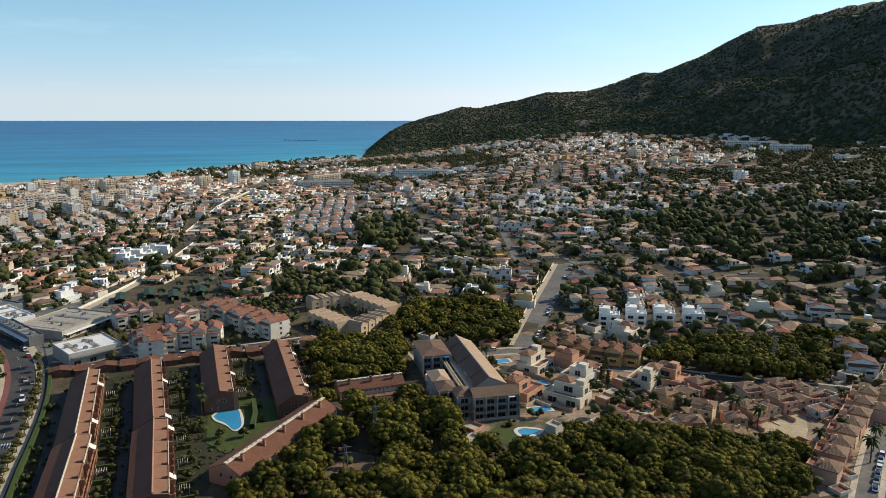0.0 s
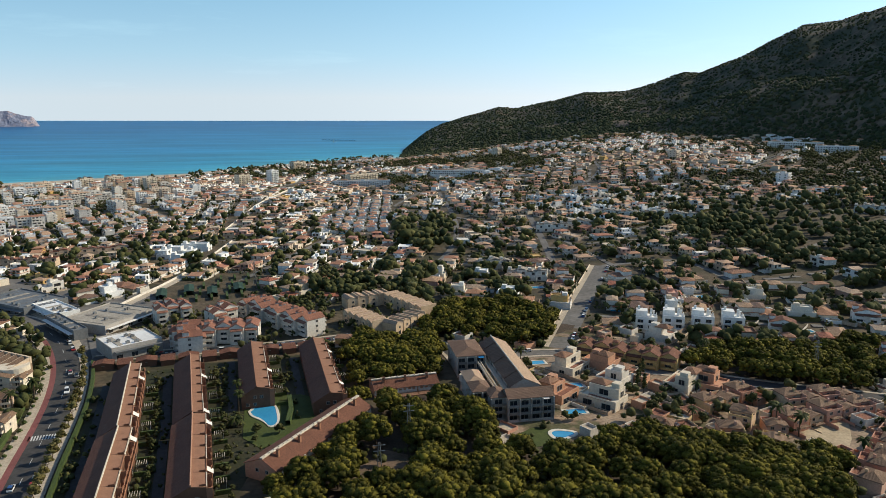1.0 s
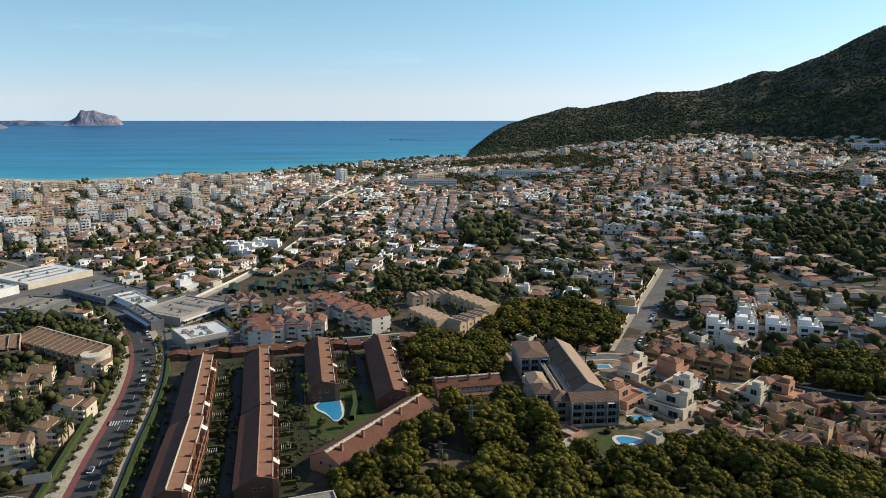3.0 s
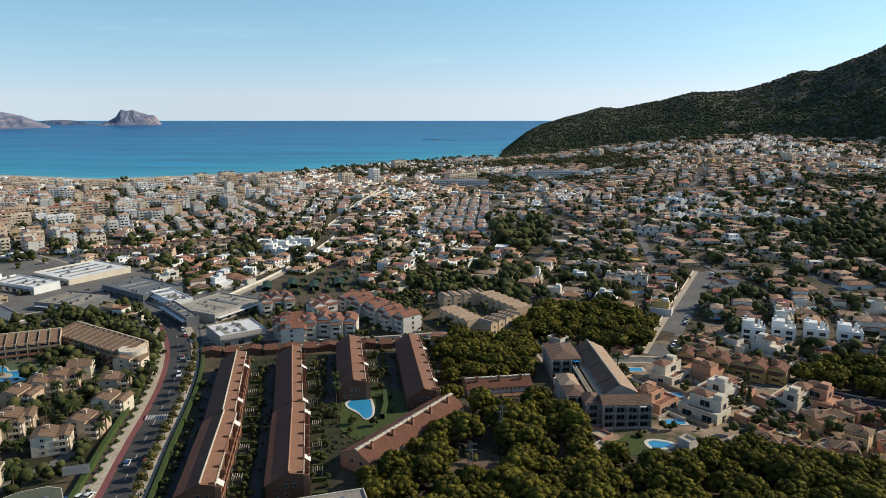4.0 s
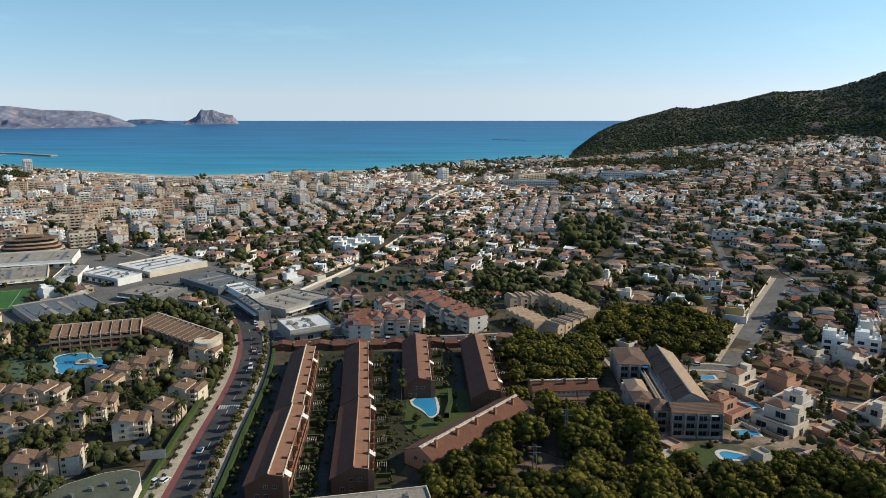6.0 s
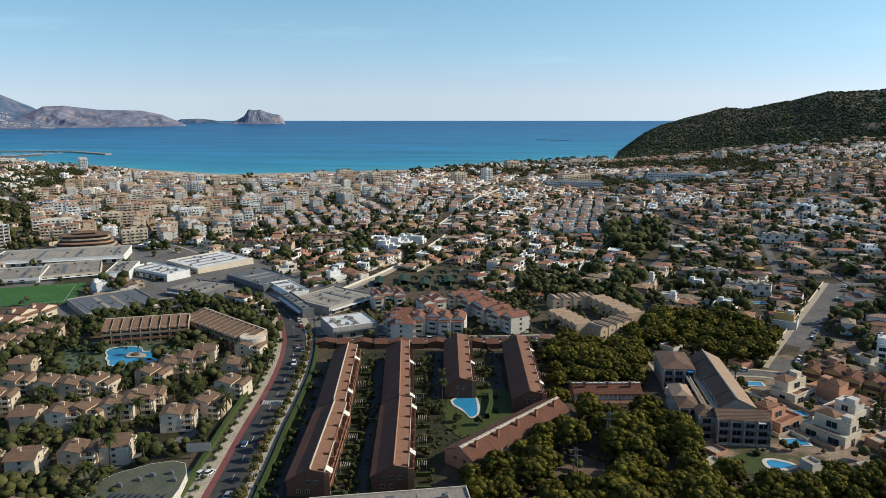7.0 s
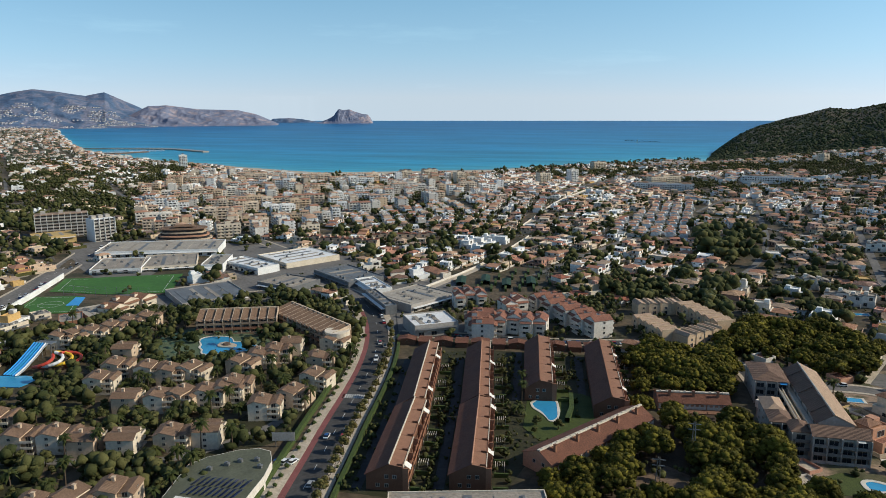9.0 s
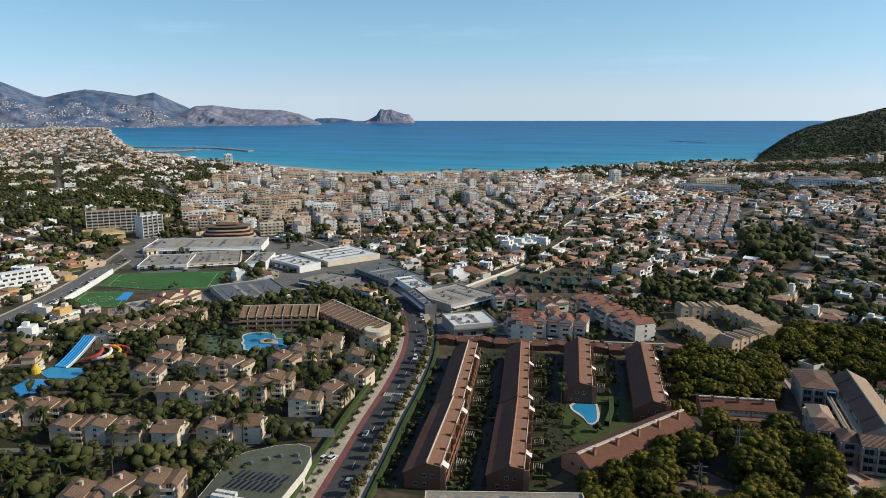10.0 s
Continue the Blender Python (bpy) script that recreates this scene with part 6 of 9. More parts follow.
# ---- apartment court with grey-white walls ----
cx, cy, L = COURT_MAIN[0]
g, parts = Geo(), []
g.gable_body(-6, 6, -L / 2, L / 2, -3, 8.6, 3.0, 0.42)
xr = -6 + 12 * 0.42
for i in range(6):
    y0, y1 = -L / 2 + L * i / 6, -L / 2 + L * (i + 1) / 6
    dz = 0.28 * (i % 2)
    # darker tiles on this slope, paler on the other: sun and shade in colour
    parts.append(("roof", slab([(-6.5, y0 + 0.05, 8.35 + dz), (xr, y0 + 0.05, 11.8 + dz), (xr, y1 - 0.05, 11.8 + dz), (-6.5, y1 - 0.05, 8.35 + dz)], 0.25).mesh("roof", M_TILEGREY), None))
    for fl in range(3):
        parts.append(("window", WIN["b"], face_at(6, (y0 + y1) / 2, 0.4 + fl * 2.8, 1)))
        parts.append(("window", WIN["d"], face_at(-6, (y0 + y1) / 2, 0.4 + fl * 2.8, 3)))
parts.append(("roof", slab([(xr, -L / 2 - 0.2, 12.15), (6.6, -L / 2 - 0.2, 8.6), (6.6, L / 2 + 0.2, 8.6), (xr, L / 2 + 0.2, 12.15)], 0.25).mesh("roof", M_TILEPALE), None))
parts.append(("ridge_wall", Geo().box(xr - 0.2, xr + 0.2, -L / 2, L / 2, 11.8, 12.5).mesh("ridge_wall", M_GREYW), None))
for z in (2.9, 5.8):
    parts.append(("walkway", Geo().box(-8.4, -6.003, -L / 2, L / 2, z, z + 0.2).box(-8.4, -8.2, -L / 2, L / 2, z + 0.2, z + 1.2).mesh("walkway", M_CREAM), None))
parts.append(("walkway", Geo().box(-11.6, -10.2, -L / 2, L / 2, 6.0, 6.2).box(-11.6, -11.4, -L / 2, L / 2, 6.2, 7.1).box(-10.4, -10.2, -L / 2, L / 2, 6.2, 7.1).mesh("walkway", M_CREAM), None))
for q in range(7):
    parts.append(("pillar", Geo().box(-11.1, -10.7, -L / 2 + 1 + q * (L - 2) / 6 - 0.2, -L / 2 + 1 + q * (L - 2) / 6 + 0.2, -2, 6.0).mesh("pillar", M_GREYW), None))
stamp("apartment_block", "long grey-white apartment wing, pitched roof coloured darker left, sunlit tan right", "block of flats", g.mesh("flats", M_GREYW), parts, spot(cx, cy, 0), "apartment court")
for k in np.arange(-L / 2, L / 2 + 1, 8):
    take(cx, cy + k, 9)
for i, (cx, cy, w, d, h) in enumerate(COURT_BLOCKS):
    across = w > d
    parts = []
    g = Geo().box(-w / 2, w / 2, -d / 2, d / 2, -3, h)
    if across:
        g.add([(x, y, z) for x in (-w / 2 + 0.01, w / 2 - 0.01) for y, z in ((-d / 2, h - 0.01), (d / 2, h - 0.01), (0, h + 2.0))], [(0, 2, 1), (3, 4, 5), (0, 3, 5, 2), (1, 2, 5, 4), (0, 1, 4, 3)])
        for e in (-1, 1):
            parts.append(("roof", slab([(-w / 2 - 0.4, e * (d / 2 + 0.7), h - 0.2), (w / 2 + 0.4, e * (d / 2 + 0.7), h - 0.2), (w / 2 + 0.4, 0.01 * e, h + 2.2), (-w / 2 - 0.4, 0.01 * e, h + 2.2)][::-e], 0.2).mesh("roof", M_TILEGREY), None))
    else:
        parts.append(("roof", Geo().hip(-w / 2, w / 2, -d / 2, d / 2, h, 2.0, 0.5).mesh("roof", M_TILEGREY if i != 3 else M_TILEPALE), None))
    bays = max(1, round(w / 4.6))
    for fl in range(3):
        z = 0.3 + fl * 2.9
        for b in range(bays):
            a, e = -w / 2 + w * b / bays + 0.25, -w / 2 + w * (b + 1) / bays - 0.25
            parts.append(("window", WIN["b"], face_at((a + e) / 2, -d / 2, z, 0)))
            parts.append(("balcony", Geo().box(a, e, -d / 2 - 1.5, -d / 2 - 0.003, z - 0.2, z).box(a, e, -d / 2 - 1.5, -d / 2 - 1.42, z, z + 0.95).mesh("balcony", M_GREYROOF if fl else M_GREYW), None))
        for y in ((-d / 4, d / 4) if d > 9 else (0,)):
            parts.append(("window", WIN["s"], face_at(-w / 2, y, z + 0.6, 3)))
    for b in range(bays + 1):
        x = -w / 2 + w * b / bays
        parts.append(("fin", Geo().box(x - 0.14, x + 0.14, -d / 2 - 1.55, -d / 2 - 0.003, -2, h - 0.3).mesh("fin", M_GREYW), None))
    if i in (0, 4):
        parts.append(("awning", slab([(w * 0.25, -d / 2 - 1.5, h - 0.8), (w * 0.25 + 2.6, -d / 2 - 1.5, h - 0.8), (w * 0.25 + 2.6, -d / 2, h - 0.5), (w * 0.25, -d / 2, h - 0.5)], 0.06).mesh("awning", M_AWNING if i == 0 else M_SLIDEBLUE), None))
    stamp("apartment_block", "three-storey grey-white apartment wing with glazed balconies", "block of flats", g.mesh("flats", M_GREYW), parts, spot(cx, cy, 0), "apartment court")
    take(cx, cy, max(w, d) * 0.62)

# ---- villas and terraces near the wood ----
R1 = random.Random(11)
def pink_model(seed, tower):
    """A narrow terraced house: a taller hipped one, or a lower link with a roof terrace."""
    rng = random.Random(seed)
    w, d = (7.6, 8.4) if tower else (7.0, 8.0)
    h = 6.4 if tower else 5.2
    parts = []
    if tower:
        cut = -d / 2 + 2.7
        body = Geo().box(-w / 2, w / 2, cut, d / 2, -2.5, h).box(-w / 2, w / 2, -d / 2, cut, -2.5, h - 1.5).mesh("house", M_PINKW)
        parts.append(("roof", Geo().hip(-w / 2, w / 2, cut, d / 2, h, 1.7, 0.4).mesh("roof", M_TILETAN), None))
        parts.append(("parapet", Geo().box(-w / 2, w / 2, -d / 2, -d / 2 + 0.2, h - 1.5, h - 0.5).box(-w / 2, -w / 2 + 0.2, -d / 2 + 0.2, cut, h - 1.5, h - 0.5).box(w / 2 - 0.2, w / 2, -d / 2 + 0.2, cut, h - 1.5, h + 0.3).mesh("parapet", M_PINKW), None))
        parts.append(("terrace_floor", Geo().box(-w / 2 + 0.2, w / 2 - 0.2, -d / 2 + 0.2, cut, h - 1.5, h - 1.42).mesh("terrace_floor", M_TILERED), None))
        parts.append(("window", WIN["s"], face_at(0.6, cut, h - 2.2, 0)))
    else:
        body = Geo().gable_body(-w / 2, w / 2, -d / 2, d * 0.1, -2.5, h, 1.1).mesh("house", M_PINKW)
        parts.append(("roof", Geo().gable(-w / 2, w / 2, -d / 2, d * 0.1, h, 1.1, 0.35).mesh("roof", M_TILETAN), None))
        parts.append(("terrace", Geo().tray(-w / 2, w / 2, d * 0.1, d / 2, -2.5, h - 1.4, 1.0, 0.2).mesh("terrace", M_PINKW), None))
        parts.append(("terrace_floor", Geo().box(-w / 2 + 0.2, w / 2 - 0.2, d * 0.1 + 0.2, d / 2 - 0.2, h - 1.45, h - 1.36).mesh("terrace_floor", M_TILERED), None))
    parts.append(("chimney", Geo().box(1.0, 1.7, -0.6, 0.1, h, h + 2.1).mesh("chimney", M_PINKW), None))
    for fl in range(2):
        for xx in (-1.8, 1.8):
            parts.append(("window", WIN["s"], face_at(xx, -d / 2, 0.9 + fl * 2.9, 0)))
    parts.append(("awning", Geo().hip(-2.4, 2.4, -d / 2 - 1.5, -d / 2, 2.7, 0.5, 0.05).mesh("awning", M_TILETAN), None))
    parts.append(("garden_wall", Geo().box(-w / 2, -w / 2 + 0.2, -d / 2 - 4.5, -d / 2, -1.5, 1.6).mesh("garden_wall", M_PINKW), None))
    return body, parts


HIPS = [pink_model(s, s % 2 == 0) for s in range(4)]
for line in PINK_LINES:
    lone = line in (PINK_LINE_E, PINK_LINE_F)
    pts = fine(line, 9.6 if lone else 7.6)
    for i, (x, y) in enumerate(pts):
        (xa, ya), (xb, yb) = pts[max(0, i - 1)], pts[min(len(pts) - 1, i + 1)]
        turn = math.degrees(math.atan2(yb - ya, xb - xa))
        stamp("house", "ochre-pink house with a tan hipped roof and red terrace" if lone or i % 2 == 0 else "pink terraced house with a tiled slope and red terrace", "house", *HIPS[2 * (i % 2) if lone else i % 4], spot(x, y, turn + R1.uniform(-3, 3), R1.uniform(-1.2, 0.1)) @ Matrix.Diagonal((1.08, 1.15, 0.95, 1)), "pink terraced houses")
        take(x, y, 4.6)
CREAM_CUBES = [cube_model(s + 70, (M_CREAM, M_SALMON, M_OFFWHITE)[s], True) for s in range(3)]
for i, (body, parts) in enumerate(CREAM_CUBES):
    parts.append(("terrace_floor", Geo().box(-3.8, 3.8, -4.1, -1.6, 3.2, 3.28).mesh("terrace_floor", M_TILERED), None))
    parts.append(("roof", Geo().hip(-4.4, 0.5, 0.2, 4.0, 7.1, 1.3, 0.4).mesh("roof", M_TILETERRA), None))
for i, (x, y) in enumerate(BIG_VILLAS):
    stamp("villa", "cream two-storey villa with red roof terraces", "house", *CREAM_CUBES[i % 3], spot(x, y, 40 + 90 * (i % 4)) @ Matrix.Diagonal((1.35, 1.35, 1.12, 1)), "villas by the wood")
    take(x, y, 9)
for i, (x, y) in enumerate(WHITE_CUBES):
    g, parts = Geo(), []
    g.box(-5.5, 5.5, -5, 5, -2, 6.2).box(-5.5, 0.5, -1, 5, 6.2, 9.2).box(1.8, 3.0, 0, 1.2, 6.2, 10.2).box(-4.6, -3.4, 2, 3.2, 9.2, 11.0)
    g.box(-5.5, 5.5, -5, -4.75, 6.2, 7.1).box(5.25, 5.5, -4.75, 5, 6.2, 7.1)
    for fl in range(2):
        for xx in (-3, 2.6):
            parts.append(("window", WIN["b"], face_at(xx, -5, 0.4 + fl * 3, 0)))
            parts.append(("balcony", Geo().box(xx - 2.2, xx + 2.2, -6.3, -5, 0.1 + fl * 3, 0.3 + fl * 3).box(xx - 2.2, xx + 2.2, -6.3, -6.15, 0.3 + fl * 3, 1.2 + fl * 3).mesh("balcony", M_WHITE), None))
        parts.append(("window", WIN["s"], face_at(5.5, 1, 1.2 + fl * 3, 1)))
    parts.append(("chimney", Geo().box(3.4, 4.2, 2, 2.8, 6.2, 8.6).box(3.2, 4.4, 1.8, 3.0, 8.6, 8.8).mesh("chimney", M_WHITE), None))
    stamp("villa", "white cubic three-storey villa with tall chimneys", "house", g.mesh("villa", M_WHITE), parts, spot(x, y, -25), "white cubic villas")
    take(x, y, 8)
for i, (x, y) in enumerate(WHITE_HOUSES):
    body, parts = flats_model(13, 9, 2, M_WHITE, True, "hip", M_TILEBROWN)
    stamp("house", "white two-storey house with a dark brown hipped roof", "house", body, parts, spot(x, y, -30), "white houses")
    take(x, y, 8)
cx, cy, L, turn = YELLOW_TERRACE[0]
ridged_block("townhouse", "yellow townhouse with a brown pitched roof", cx, cy, L, turn, 10, 2, M_YELLOW, M_TILEBROWN, 8, "yellow townhouses")

# ---- resort ----
def resort_model(seed):
    """Beige holiday flats in stepped wings with shallow brown roofs and corner balconies."""
    rng = random.Random(seed)
    g, parts = Geo(), []
    h = 8.6
    g.box(-6, 2, -5, 5, -2.5, h).box(2, 7, -3.5, 6, -2.5, h - 1.2)
    parts.append(("roof", Geo().gable(-6, 2, -5, 5, h, 1.5, 0.5, 0, 0.35).mesh("roof", M_TILETAN), None))
    parts.append(("roof", Geo().gable(2.1, 7, -3.5, 6, h - 1.2, 1.1, 0.4, 0, 0.7).mesh("roof", M_TILETAN), None))
    g.gable_body(-5.98, 1.98, -4.98, 4.98, h - 0.05, h, 1.48, 0.35)
    g.gable_body(2.1, 6.98, -3.48, 5.98, h - 1.25, h - 1.2, 1.08, 0.7)
    parts.append(("chimney", Geo().box(-1.4, -0.4, 1, 2, h, h + 2.6).box(-1.55, -0.25, 0.85, 2.15, h + 2.6, h + 2.8).mesh("chimney", M_BEIGE), None))
    for fl in range(3):
        z = 0.4 + fl * 2.8
        parts.append(("balcony", Geo().box(2, 6.5, -5.2, -3.5, z - 0.2, z).box(2, 6.5, -5.2, -5.05, z, z + 0.9).box(6.35, 6.5, -5.05, -3.5, z, z + 0.9).mesh("balcony", M_CREAM), None))
        parts.append(("window", WIN["d"], face_at(4.4, -3.5, z, 0)))
        parts.append(("window", WIN["s"], face_at(-2, -5, z + 0.8, 0)))
        for p in ((-2, 5, 2), (-6, 0, 3)):
            parts.append(("window", WIN["s"], face_at(p[0], p[1], z + 0.8, p[2])))
        if fl:
            parts.append(("window", WIN["s"], face_at(7, 1, z + 0.8, 1)))
    return g.mesh("holiday_apartment", M_CREAM if seed % 2 else M_BEIGE), parts


RESORTS = [resort_model(s) for s in range(4)]
for i, (x, y) in enumerate([p for p in RESORT_HOUSES + RESORT_ROW if math.hypot(p[0] - SLIDES[0][0] - 8, p[1] - SLIDES[0][1] - 8) > 22]):
    stamp("holiday_apartment", "beige three-storey holiday flats with brown tile roofs", "block of flats", *RESORTS[i % 4], spot(x, y, 15 + R1.choice((0, 0, 90, -20))) @ Matrix.Diagonal((0.92, 0.92, 0.8, 1)), "holiday flats")
    take(x, y, 7.5)
for i, (cx, cy, L, turn) in enumerate(CURVED_HOTEL):
    cx, cy = cx * 1.02, cy * 1.02
    n = round(L / 4.6)
    g, parts = Geo(), []
    g.box(-L / 2, L / 2, -6, 6, -3, 8.0)
    for k in range(n):
        x0, x1 = -L / 2 + L * k / n, -L / 2 + L * (k + 1) / n
        sl = Geo().add([(x0 + 0.1, -7, 8.1), (x1 - 0.35, -7, 7.1), (x1 - 0.35, 5, 9.7), (x0 + 0.1, 5, 10.9), (x0 + 0.1, -7, 7.85), (x1 - 0.35, -7, 6.85), (x1 - 0.35, 5, 9.4), (x0 + 0.1, 5, 10.6)], [(0, 1, 2, 3), (7, 6, 5, 4), (0, 4, 5, 1), (1, 5, 6, 2), (2, 6, 7, 3), (3, 7, 4, 0)])
        parts.append(("roof", sl.mesh("roof", M_TILETAN), None))
        parts.append(("party_wall", Geo().add([(x1 - 0.3, -7.2, -1), (x1, -7.2, -1), (x1, 5, -1), (x1 - 0.3, 5, -1), (x1 - 0.3, -7.2, 8.1), (x1, -7.2, 8.1), (x1, 5, 10.9), (x1 - 0.3, 5, 10.9)], [(3, 2, 1, 0), (4, 5, 6, 7), (0, 1, 5, 4), (1, 2, 6, 5), (2, 3, 7, 6), (3, 0, 4, 7)]).mesh("party_wall", M_BEIGE), None))
        for fl in range(3):
            parts.append(("window", WIN["b"], face_at((x0 + x1) / 2, -6, 0.2 + fl * 2.7, 0)))
            parts.append(("balcony", Geo().tray(x0 + 0.05, x1 - 0.35, -7.3, -6, -0.15 + fl * 2.7, 0.05 + fl * 2.7, 0.95, 0.12).mesh("balcony", M_BRICKLIT if fl % 2 else M_HOTEL), None))
    parts.append(("back_wall", Geo().box(-L / 2, L / 2, 5.1, 6, 8.0, 10.9).mesh("back_wall", M_BEIGE), None))
    if i:
        parts.append(("drum", Geo().tube(L / 2 - 2, -1, -3, 9.0, 6.2, 6.2, 20).mesh("drum", M_CREAM), None))
    stamp("hotel_wing", "brown hotel wing with a row of sloping tan roofs", "hotel", g.mesh("hotel_wing", M_HOTEL), parts, spot(cx, cy, turn), "curved hotel")
    for k in np.arange(-L / 2, L / 2 + 1, 7):
        take(cx + k * math.cos(radians(turn)), cy + k * math.sin(radians(turn)), 9)


def pool(name, label, x, y, outline, lift=0.18, rim=1.0, group=""):
    """Water in a raised coping of the same outline."""
    ob = thing(name, label, "swimming pool", spot(x, y), group)
    n = len(outline)
    mid = (sum(p[0] for p in outline) / n, sum(p[1] for p in outline) / n)
    outer = [(mid[0] + (px - mid[0]) * (1 + rim / math.hypot(px - mid[0], py - mid[1])), mid[1] + (py - mid[1]) * (1 + rim / math.hypot(px - mid[0], py - mid[1]))) for px, py in outline]
    g = Geo()
    vs = [(*p, lift + 0.1) for p in outline] + [(*p, lift + 0.1) for p in outer] + [(*p, -0.6) for p in outer] + [(*p, -0.6) for p in outline]
    fs = []
    for i in range(n):
        j = (i + 1) % n
        fs += [(i, n + i, n + j, j), (n + i, 2 * n + i, 2 * n + j, n + j), (3 * n + i, i, j, 3 * n + j)]
    part("coping", g.add(vs, fs), M_COPING, ob, "pale stone coping")
    part("water", Geo().prism(outline, -0.5, lift), M_POOLTILE, ob, "clear turquoise water")
    take(x, y, 6)
    return ob


def kidney(a, b, n=28, k=0.35, turn=0.0):
    out = []
    for i in range(n):
        t = 2 * math.pi * i / n
        r = 1 + k * math.cos(2 * t + 0.6) * 0.5 + 0.12 * math.cos(3 * t)
        x, y = a * r * math.cos(t), b * r * math.sin(t)
        out.append((x * math.cos(turn) - y * math.sin(turn), x * math.sin(turn) + y * math.cos(turn)))
    return out


pool("swimming_pool", "bent blue pool with a pale rim on the terrace lawn", -20, 272, [(x + 20, y - 272) for x, y in rounded(NEAR_POOL + NEAR_POOL[:1], 1)[:-1]], 0.35, 1.2)
pool("swimming_pool", "round pool with a white rim on a lawn", ROUND_POOL[0][0] + 5.5, ROUND_POOL[0][1] - 1, kidney(3.9, 2.9, k=0.1), rim=1.5)
for dx, dy in ((-6, 0), (4, -5), (-3, -6), (8, -3), (0, -9), (6, -10)):
    take(ROUND_POOL[0][0] + dx, ROUND_POOL[0][1] + dy, 3.5)
x, y = POOL_BIG[0]
deck = tagged(new("pool_deck", Geo().prism(kidney(30, 27, 36, 0.1), -1.0, 0.12).mesh("pool_deck", M_POOLDECK)), "green paved sunbathing deck", "terrace", kind="structure")
deck.matrix_basis = spot(x - 8, y + 1)
for i, (dx, dy) in enumerate(((-26, -4), (-22, 12), (-20, -16), (-10, 20), (8, 20), (16, -14), (20, 6), (-8, -4), (10, 4), (0, -14), (0, 12))):
    take(x + dx, y + dy, 8)
for i in range(46):
    a, q = i * 2.4, 9 + 17 * math.sqrt(i / 46)
    px, py = x - 8 + q * 1.05 * math.cos(a), y + 1 + q * 0.95 * math.sin(a)
    if math.hypot((px - x - 4) / 15, (py - y - 5) / 11) > 1 and math.hypot((px - x + 4) / 14, (py - y + 11) / 8) > 1:
        stamp("parasol", "round thatched parasol on the pool deck", "parasol", Geo().tube(0, 0, 0, 2.2, 0.05, 0.05, 6).mesh("parasol", M_BARK), [("canopy", Geo().tube(0, 0, 2.0, 2.6, 1.35, 0.12, 12).mesh("canopy", M_SCREEN), None)], spot(px, py, 0, 0.12), "deck parasols")
lagoon = []
for i in range(56):
    a = 2 * math.pi * i / 56
    q = 1 + 0.22 * math.cos(2 * a + 0.9) + 0.20 * math.cos(3 * a - 0.7) + 0.06 * math.cos(7 * a)
    lagoon.append((13.2 * q * math.cos(a), 12.4 * q * math.sin(a)))
pool("lagoon_pool", "large winding resort pool with a palm island", x, y, lagoon, 0.35, 1.0)
isle = thing("pool_island", "sandy palm island in the resort pool", "island", spot(x + 1, y + 1, 0, 0.3))
part("rock", Geo().prism(kidney(4.5, 4.0, 20, 0.3), -0.5, 0.5), M_BEACH, isle, "sandy rim")
part("rock", Geo().tube(0, 0, 0.5, 1.3, 2.2, 1.4, 9), M_ROCK, isle, "low rockery")
tree("palm_tree", PALMS[0], x + 2, y + 2, 0.8, 0.5, "palm on the pool island", group="palms")
for i, (x, y) in enumerate(POOLS):
    pool("garden_pool", "small rectangular garden pool", x, y, [(-4, -2.2), (4, -2.2), (4, 2.2), (-4, 2.2)], 0.2, 1.2, "garden pools")

for dx, dy in ((0, -8), (-6, -12), (7, 2), (4, 12), (-3, 18), (19, 14), (-4, 4), (6, -8), (4, -22), (2, -30), (12, -14), (16, 4), (24, 18)):
    take(SLIDES[0][0] + dx, SLIDES[0][1] + dy, 6)

